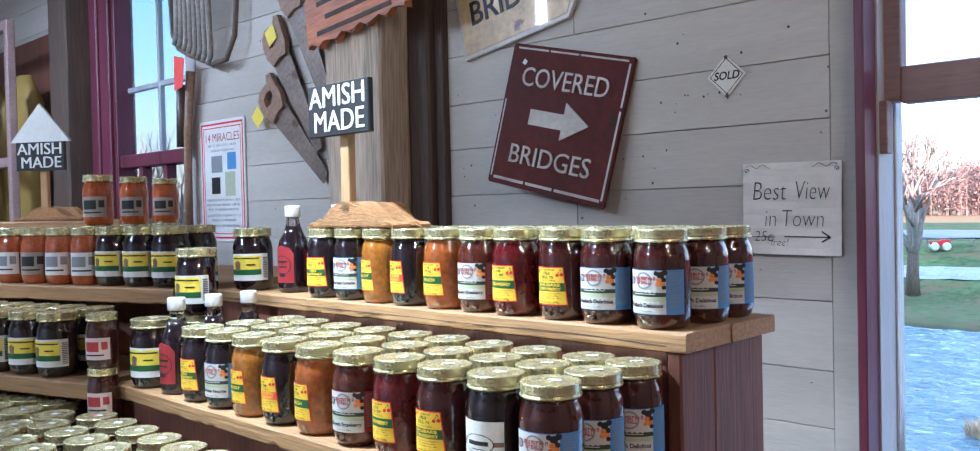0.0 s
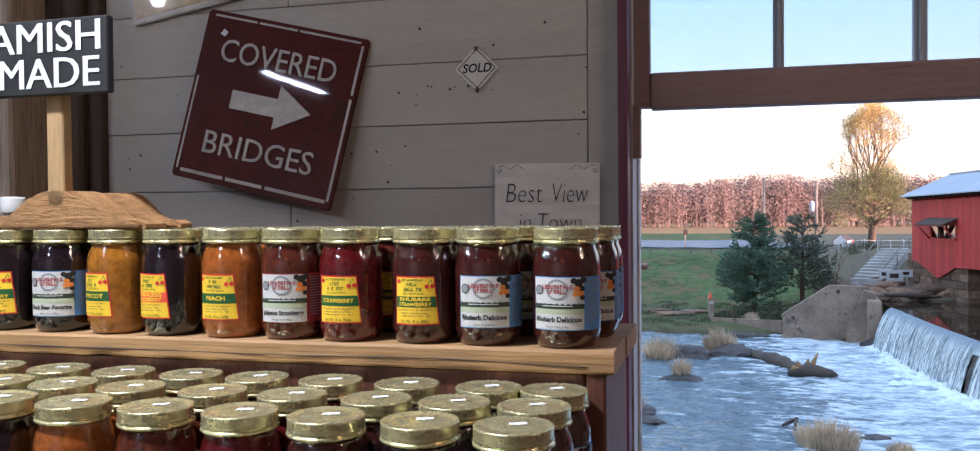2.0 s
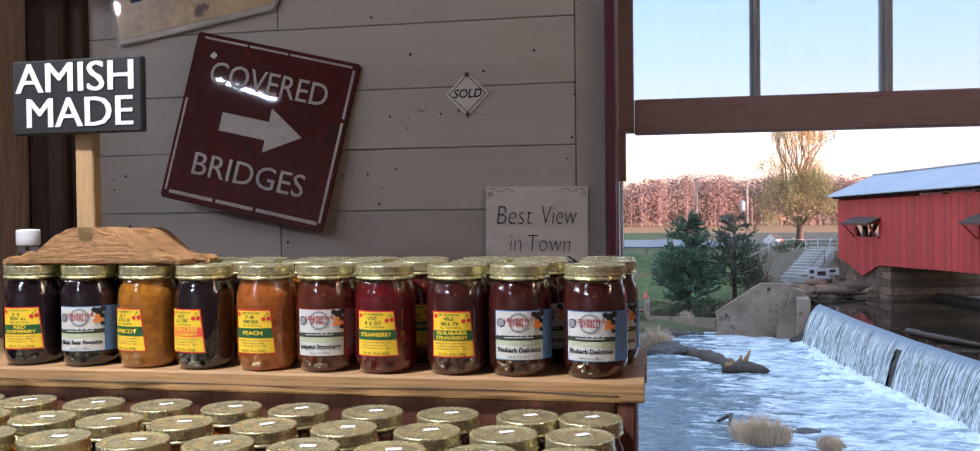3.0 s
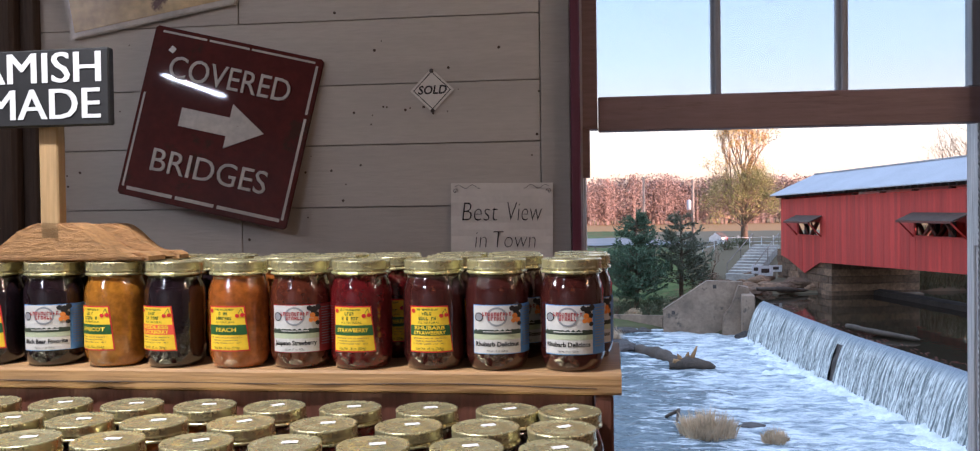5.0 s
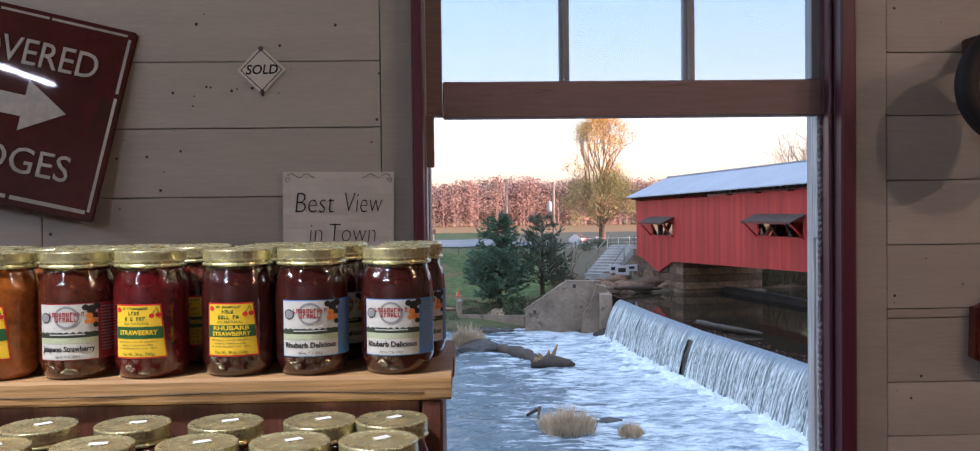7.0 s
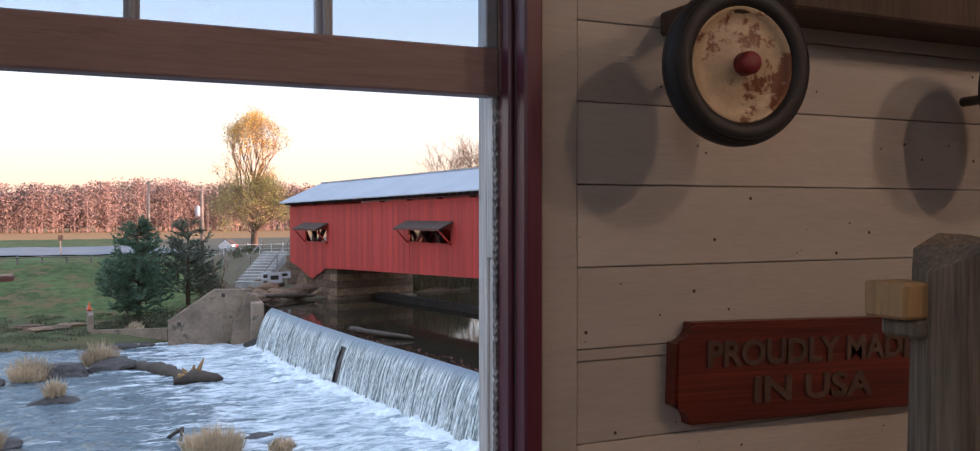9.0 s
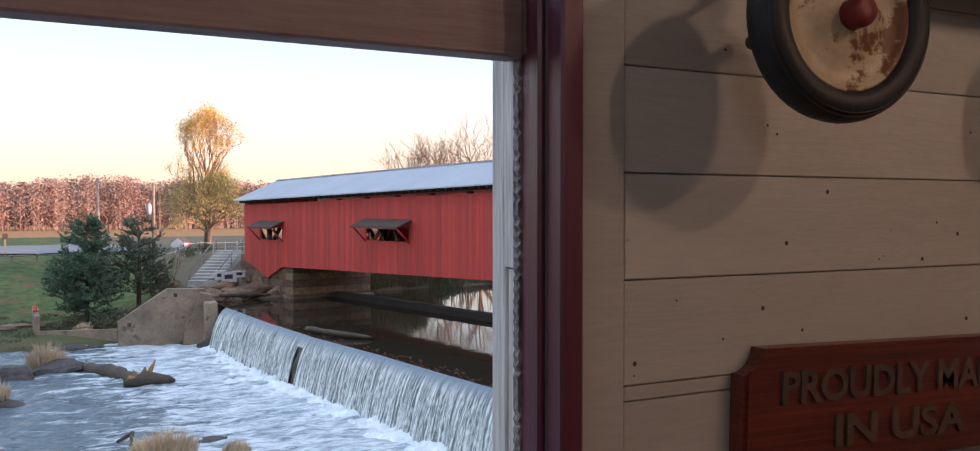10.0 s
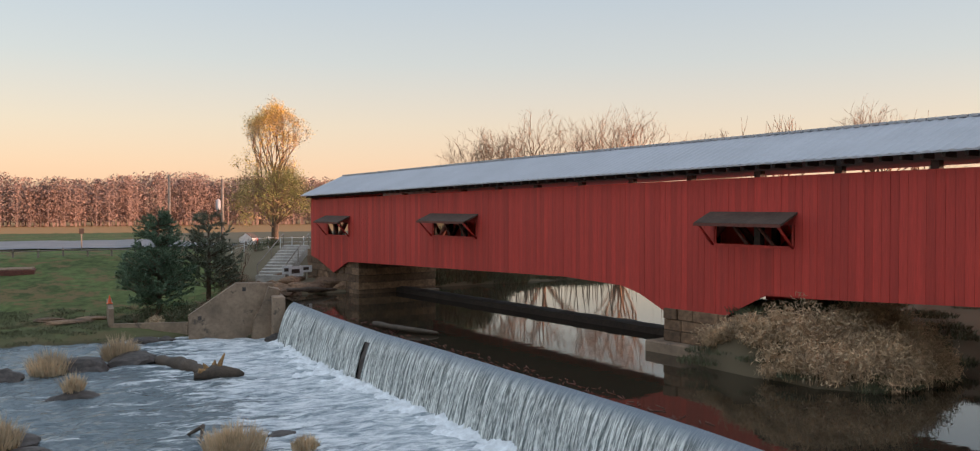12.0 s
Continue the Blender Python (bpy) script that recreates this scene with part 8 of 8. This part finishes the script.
for k, (x, y, r, m, lb) in enumerate(((1.2, 55.4, 0.8, SHRUB, "low green shrub by the retaining wall"), (3.3, 54.9, 0.9, SHRUB, "low green shrub by the retaining wall"),
                                      (2.2, 54.2, 0.6, REED, "dry tan brush by the retaining wall"), (4.6, 55.2, 1.0, SHRUB, "tangled shrub behind the abutment"),
                                      (6.9, 58.6, 1.2, TWIG, "tangle of bare twigs on the bank"), (7.6, 60.4, 1.0, TWIG, "tangle of bare twigs on the bank"),
                                      (11.2, 69.0, 0.85, SHRUB, "round green shrub beside the steps"), (9.6, 66.0, 0.8, SHRUB, "round green shrub beside the steps"),
                                      (10.9, 57.4, 0.5, SHRUB, "small shrub among the bank rocks"), (18.6, 54.2, 0.9, SHRUB, "green shrub at the water under the bridge"),
                                      (2.2, 56.0, 0.95, SHRUB, "low green shrub at the foot of the pines"), (3.9, 56.6, 1.1, SHRUB, "tangled shrub at the foot of the pines"),
                                      (5.3, 57.2, 1.1, TWIG, "dry brown brush at the foot of the pines"), (4.7, 54.2, 0.8, REED, "dry tan brush behind the abutment"), (6.4, 56.4, 1.0, SHRUB, "tangled shrub behind the abutment"))):
    bush(x, y, land(x, y), r, 60 + k, m, lb)
# young bare saplings beside the pines
for k, (x, y) in enumerate(((7.0, 58.9), (7.9, 60.2), (6.6, 60.6))):
    broad_tree(x, y, land(x, y), 3.4 - 0.4 * k, 0.5, 90 + k, "small bare sapling beside the pines", None, 4, 0, "saplings", TWIG, 0.04)


def forest():
    """The far wood: hundreds of bare trees as twig fans over thin trunks."""
    rg = random.Random(2)
    verts, faces = [], []
    for k in range(1400):
        row = rg.random()
        x = rg.uniform(-170, 330)
        y = 312 + 30 * row - 0.06 * x + 8 * math.sin(x * 0.03)
        z = land(x, y)
        h = rg.uniform(13.2, 18.2) + 1.1 * math.sin(x * 0.05) + 0.9 * math.sin(x * 0.13)
        w = rg.uniform(0.1, 0.22)
        n = len(verts)
        verts += [(x - w, y, z), (x + w, y, z), (x + w * 0.3, y, z + h * 0.8), (x - w * 0.3, y, z + h * 0.8)]
        faces.append((n, n + 1, n + 2, n + 3))
        for _ in range(330):
            t = rg.random() ** 0.85
            a = rg.uniform(0, 6.283)
            rr = h * 0.22 * (0.5 + 0.9 * math.sin(math.pi * min(t * 0.8 + 0.12, 1)))
            p = Vector((x + rr * math.cos(a) * rg.random(), y + rr * math.sin(a) * 0.6 * rg.random(), z + h * (0.08 + 0.88 * t)))
            d = Vector((rg.uniform(-1, 1), rg.uniform(-0.6, 0.6), rg.uniform(-0.5, 1.0))).normalized() * rg.uniform(0.3, 0.85)
            s = Vector((rg.uniform(-1, 1), rg.uniform(-1, 1), rg.uniform(-0.6, 0.6))).normalized() * rg.uniform(0.12, 0.4)
            n = len(verts)
            verts += [tuple(p - s), tuple(p + s), tuple(p + d)]
            faces.append((n, n + 1, n + 2))
    me = bpy.data.meshes.new("far_wood")
    me.from_pydata(verts, [], faces)
    me.materials.append(FOREST)
    return tagged(new("far_wood", me), "distant wood of bare reddish brown trees", "trees", kind="stuff")


forest()

# ---------------------------------------------------------------- road and its furniture
bm = bmesh.new()
xs = np.linspace(-120, 11, 60)
rows = []
for x in xs:
    y0, y1 = 87.0 + 0.03 * (x + 10), 109.0 + 0.03 * (x + 10)
    rows.append([bm.verts.new((x, y, land(x, y) + 0.12)) for y in (y0, y0 + 9.0, y1)])
for a, b in zip(rows, rows[1:]):
    for j in range(2):
        bm.faces.new((a[j], b[j], b[j + 1], a[j + 1]))
structure("road", bm, ASPHALT, "pale grey country road along the field", "road")
rail = thing("guard_fence", "low roadside fence of posts and a rail", "fence")
for k in range(24):
    x = -30 + 1.75 * k
    part("post", boxed(x - 0.07, x + 0.07, 76.2, 76.34, land(x, 76.3) - 0.2, land(x, 76.3) + 0.62), WIRE, rail)
bm = bmesh.new()
tube(bm, [(-30 + 1.75 * k, 76.15, land(-30 + 1.75 * k, 76.3) + 0.5) for k in range(24)], 0.05, 5)
part("rail", bm, WIRE, rail)


def utility_pole(x, y, h, label, box_on):
    z = land(x, y)
    p = thing("utility_pole", label, "utility pole", "utility poles", pose(x, y, z))
    part("pole", tube(bmesh.new(), [(0, 0, -0.3), (0, 0, h)], [0.2, 0.14], 10), WIRE, p)
    if box_on:
        part("transformer", lathe(bmesh.new(), [(0.2, h - 3.4), (0.26, h - 3.3), (0.26, h - 2.4), (0.1, h - 2.2)], 14), MUNTIN, p, "grey transformer can").location = (-0.45, 0, 0)
        part("crossarm", boxed(-0.9, 0.9, -0.08, 0.08, h - 0.5, h - 0.35), WIRE, p)
    else:
        part("lamp_arm", tube(bmesh.new(), [(0, 0, h - 0.3), (0.5, -0.3, h + 0.05), (0.9, -0.4, h)], 0.05, 6), WIRE, p)
    return p


utility_pole(5.76, 109.6, 7.75, "grey wooden utility pole with a lamp arm", False)
utility_pole(10.72, 99.2, 7.15, "grey wooden utility pole with a transformer", True)

z = land(13.2, 96.7)
hut = thing("small_shed", "small red roadside shed with a dark roof", "shed", "", pose(13.2, 96.7, z, 0, 0, -35))
part("walls", boxed(-0.75, 0.75, -0.6, 0.6, -0.1, 0.75), BRIDGE_RED, hut)
part("front", plate(bmesh.new(), [(-0.76, -0.1), (0.76, -0.1), (0.76, 0.72), (0, 1.22), (-0.76, 0.72)], 0.78), WHITE_RAIL, hut, "white gable front")
bm = plate(bmesh.new(), [(-0.75, 0.72), (0.75, 0.72), (0, 1.25)], 1.5)
for v in bm.verts:
    v.co = Vector((v.co.x * 1.15, v.co.y + 0.75, v.co.z))
part("roof", bm, OLD_SHINGLE, hut, "dark pitched roof")

steps = thing("stone_steps", "concrete steps with rails climbing to the bridge", "steps", kind="structure")
for k in range(11):
    f = k / 10
    x, y = 9.6 + 2.9 * f, 58.5 + 7.0 * f
    z0 = land(x, y) - 0.5
    z1 = -3.12 + 1.62 * f
    bm = bmesh.new()
    box(bm, -0.95, 0.95, -0.42, 0.42, min(z0, z1 - 0.2), z1, 0.015)
    st = part("step", bm, PALE_STEP, steps)
    st.location, st.rotation_euler = (x, y, 0), (0, 0, -0.39)
for dx in (-0.95, 0.95):
    bm = tube(bmesh.new(), [(9.6 + dx * 0.92, 58.5 - dx * 0.38, -2.45), (12.5 + dx * 0.92, 65.5 - dx * 0.38, -0.65)], 0.04, 6)
    part("handrail", bm, WIRE, steps, "dark metal handrail")
    for f in (0.0, 0.5, 1.0):
        x, y = 9.6 + dx * 0.92 + 2.9 * f, 58.5 - dx * 0.38 + 7.0 * f
        part("rail_post", tube(bmesh.new(), [(x, y, -3.4 + 1.75 * f), (x, y, -2.45 + 1.8 * f)], 0.035, 6), WIRE, steps)
for x, y, w, hh in ((10.35, 57.0, 0.34, 0.5), (10.9, 56.9, 0.5, 0.62), (11.6, 57.3, 0.45, 0.4)):
    z = land(x, y)
    nb = thing("notice_board", "small white notice board beside the bridge steps", "sign", "notice boards", pose(x, y, z, 0, 0, 12))
    part("post", boxed(-0.04, 0.04, 0.03, 0.08, -0.3, 0.9), WIRE, nb)
    part("panel", boxed(-w, w, -0.02, 0.02, 0.9 - hh, 0.95, 0.005), WHITE_RAIL, nb, "white panel")
    part("marking", boxed(-w * 0.6, w * 0.5, -0.026, -0.022, 0.95 - hh * 0.75, 0.95 - hh * 0.3), BRIDGE_DARK, nb, "dark unreadable marking")
wf = thing("white_fence", "white rail fence along the top of the bank", "fence")
for k in range(9):
    x, y = 7.5 + 0.95 * k, 70.5 + 0.1 * k
    part("post", boxed(x - 0.03, x + 0.03, y - 0.03, y + 0.03, land(x, y) - 0.1, land(x, y) + 0.9), WHITE_RAIL, wf)
for h in (0.45, 0.8):
    part("rail", tube(bmesh.new(), [(7.5 + 0.95 * k, 70.44 + 0.1 * k, land(7.5 + 0.95 * k, 70.5) + h) for k in range(9)], 0.022, 4), WHITE_RAIL, wf)
ramp_steps = thing("landing_steps", "old stone steps down to the water under the bridge", "steps", kind="structure")
for k in range(6):
    part("step", boxed(17.3 + 0.12 * k, 18.4 + 0.05 * k, 52.6 + 0.42 * k, 53.2 + 0.42 * k, -4.6, -3.75 + 0.24 * k, 0.02), CONCRETE, ramp_steps)
part("slab", boxed(17.1, 18.9, 51.6, 52.58, -4.6, -3.78, 0.03), CONCRETE, ramp_steps, "pale stone landing slab")
fs = thing("field_sign", "small dark sign on a roadside post", "sign", "", pose(-2.7, 83.6, land(-2.7, 83.6)))
part("post", boxed(-0.05, 0.05, -0.04, 0.04, -0.1, 1.9), WIRE, fs)
part("plate", boxed(-0.2, 0.2, -0.06, -0.045, 1.5, 2.0), BRIDGE_DARK, fs)
def white_tyre(x, y):
    z = land(x, y)
    t = thing("tyre_planter", "white painted tractor tyre lying on the lawn", "tyre", "white tyres on the lawn", pose(x, y, z + 0.2, 14, 0, 20))
    body = part("tyre", lathe(bmesh.new(), [(0.42, -0.3), (0.5, -0.2), (0.72, -0.2), (0.76, 0.0), (0.72, 0.22), (0.6, 0.26), (0.5, 0.22), (0.45, 0.0), (0.45, -0.3)], 28), WHITE_TYRE, t)
    for k in range(20):
        a = 6.283 * k / 20
        lug = part("lug", boxed(0.7, 0.8, -0.05, 0.05, -0.2, 0.2, 0.01), WHITE_TYRE, body)
        lug.rotation_euler = (0, 0, a)
    part("soil", lathe(bmesh.new(), [(0.46, 0.02), (0.2, 0.08), (0.01, 0.09)], 20), STONE, t, "dark soil inside")


cart = thing("garden_cart", "old red cart with white wheels on the lawn", "cart", "", pose(-21.4, 74.0, land(-21.4, 74.0), 0, 0, 25))
part("body", plate(bmesh.new(), [(-0.6, 0.35), (0.55, 0.35), (0.75, 0.85), (0.2, 0.9), (-0.1, 0.7), (-0.75, 0.75)], 0.7, 0, 0.05), INK["red"], cart, "faded red body").location = (0, 0.35, 0)
for x in (-0.4, 0.45):
    for y in (-0.42, 0.42):
        wh = part("wheel", lathe(bmesh.new(), [(0.12, -0.06), (0.3, -0.07), (0.34, 0.0), (0.3, 0.07), (0.12, 0.06)], 18), WHITE_TYRE, cart, "white painted wheel")
        wh.location, wh.rotation_euler = (x, y, 0.33), (radians(90), 0, 0)
white_tyre(-14.0, 74.7)
white_tyre(-12.1, 73.7)
bm = bmesh.new()
pad = [[bm.verts.new((x, y, land(x, y) + 0.07)) for y in np.linspace(64.3 + 0.9 * k, 68.2 - 0.75 * k, 8)] for k, x in enumerate(np.linspace(-24, -8.6, 16) * 1.0) for k in (max(0, (x + 14) / 2.9),)]
for a, b in zip(pad, pad[1:]):
    for j in range(7):
        bm.faces.new((a[j], b[j], b[j + 1], a[j + 1]))
structure("gravel_pad", bm, GRAVEL, "pale gravel parking strip on the lower lawn", "gravel")
for x, y, w, d in ((-16.4, 74.9, 1.25, 0.9), (-9.6, 72.9, 1.45, 1.25)):
    bd = thing("flower_bed", "low flower bed of dry red brown plants", "flower bed", "flower beds on the lawn", pose(x, y, land(x, y)))
    part("soil", boxed(-w, w, -d, d, -0.5, 0.12, 0.05), STONE, bd, "bare brown soil")
    verts, faces = [], []
    rg = random.Random(int(-x * 10))
    for _ in range(60):
        leaf_cloud(verts, faces, (rg.uniform(-w, w) * 0.9, rg.uniform(-d, d) * 0.9, 0.25), 0.28, 30, 0.09, rg, 0.8)
    me = bpy.data.meshes.new("planting")
    me.from_pydata(verts, [], faces)
    me.materials.append(BRIDGE_BEAM)
    part("planting", me, None, bd, "dry red brown planting")
bd = thing("flower_bed", "square timber edged flower bed in the lawn", "flower bed", "", pose(-6.9, 71.5, land(-6.9, 71.5)))
part("edging", boxed(-1.6, 1.6, -1.4, 1.4, -0.4, 0.12, 0.02), BRIDGE_BEAM, bd)
part("soil", boxed(-1.45, 1.45, -1.25, 1.25, 0.12, 0.2, 0.02), STONE, bd, "dry brown planting")

# brush and bare trees on the upstream bank, partly added to block low sun
spots = []
rg = random.Random(33)
for k in range(160):
    y = rg.uniform(10, 110)
    x = 52 + 0.2 * (y - 40) + rg.uniform(0, 7)
    spots.append((x, y, land(x, y) - 0.05, rg.uniform(0.8, 1.4), rg.uniform(0.6, 1.2)))
tufts("upstream_brush", spots, 60, 1.8, 0.9, SHRUB, "dark brush along the upstream bank", 34)
for k in range(9):
    y = 18 + 9 * k + rg.uniform(-3, 3)
    x = 60 + 0.2 * (y - 40) + rg.uniform(0, 8)
    broad_tree(x, y, land(x, y), rg.uniform(5, 7.5), 0.35, 120 + k, "small bare tree on the upstream bank", None, 4, 0, "trees on the upstream bank", TWIG)

# dark brush hanging over the far bank beside and behind the bridge
spots = []
for k in range(120):
    x = rg.uniform(15, 25)
    y = 52.6 + 0.18 * (x - 12) + rg.uniform(0.1, 5)
    spots.append((x, y, land(x, y) - 0.05, rg.uniform(0.6, 1.1), rg.uniform(0.6, 1.3)))
for k in range(110):
    x = rg.uniform(23, 38)
    y = 52.6 + 0.18 * (x - 12) + rg.uniform(0.0, 2.2)
    spots.append((x, y, land(x, y) - 0.05, rg.uniform(0.6, 1.0), rg.uniform(0.25, 0.5)))
tufts("far_bank_brush", spots, 150, 1.5, 0.9, SHRUB, "dark brush on the bank behind the bridge", 44)

# thicket of thin bare saplings on the low shore upstream
spots = []
for k in range(110):
    x = rg.uniform(27, 70)
    y = 52.6 + 0.18 * (x - 12) + 3 + 30 * rg.random() ** 1.5
    spots.append((x, y, land(x, y) - 0.05, rg.uniform(0.6, 1.6), rg.uniform(0.5, 1.5)))
tufts("shore_thicket", spots, 7, 4.2, 0.25, BARK, "thicket of bare saplings on the upstream shore", 46, lean=0.15)

# short rough grass on the lower bank and along the water's edge
spots = []
for k in range(420):
    x, y = rg.uniform(-13, 6), rg.uniform(51.3, 60)
    if land(x, y) > LOW_Z + 0.1 and not (-0.6 < x < 4.4 and 51.5 < y < 54.5):
        spots.append((x, y, land(x, y) - 0.03, rg.uniform(0.3, 0.7), rg.uniform(0.5, 1.2)))
tufts("bank_grass", spots, 130, 0.22, 1.0, SHRUB, "short rough grass on the lower river bank", 51)
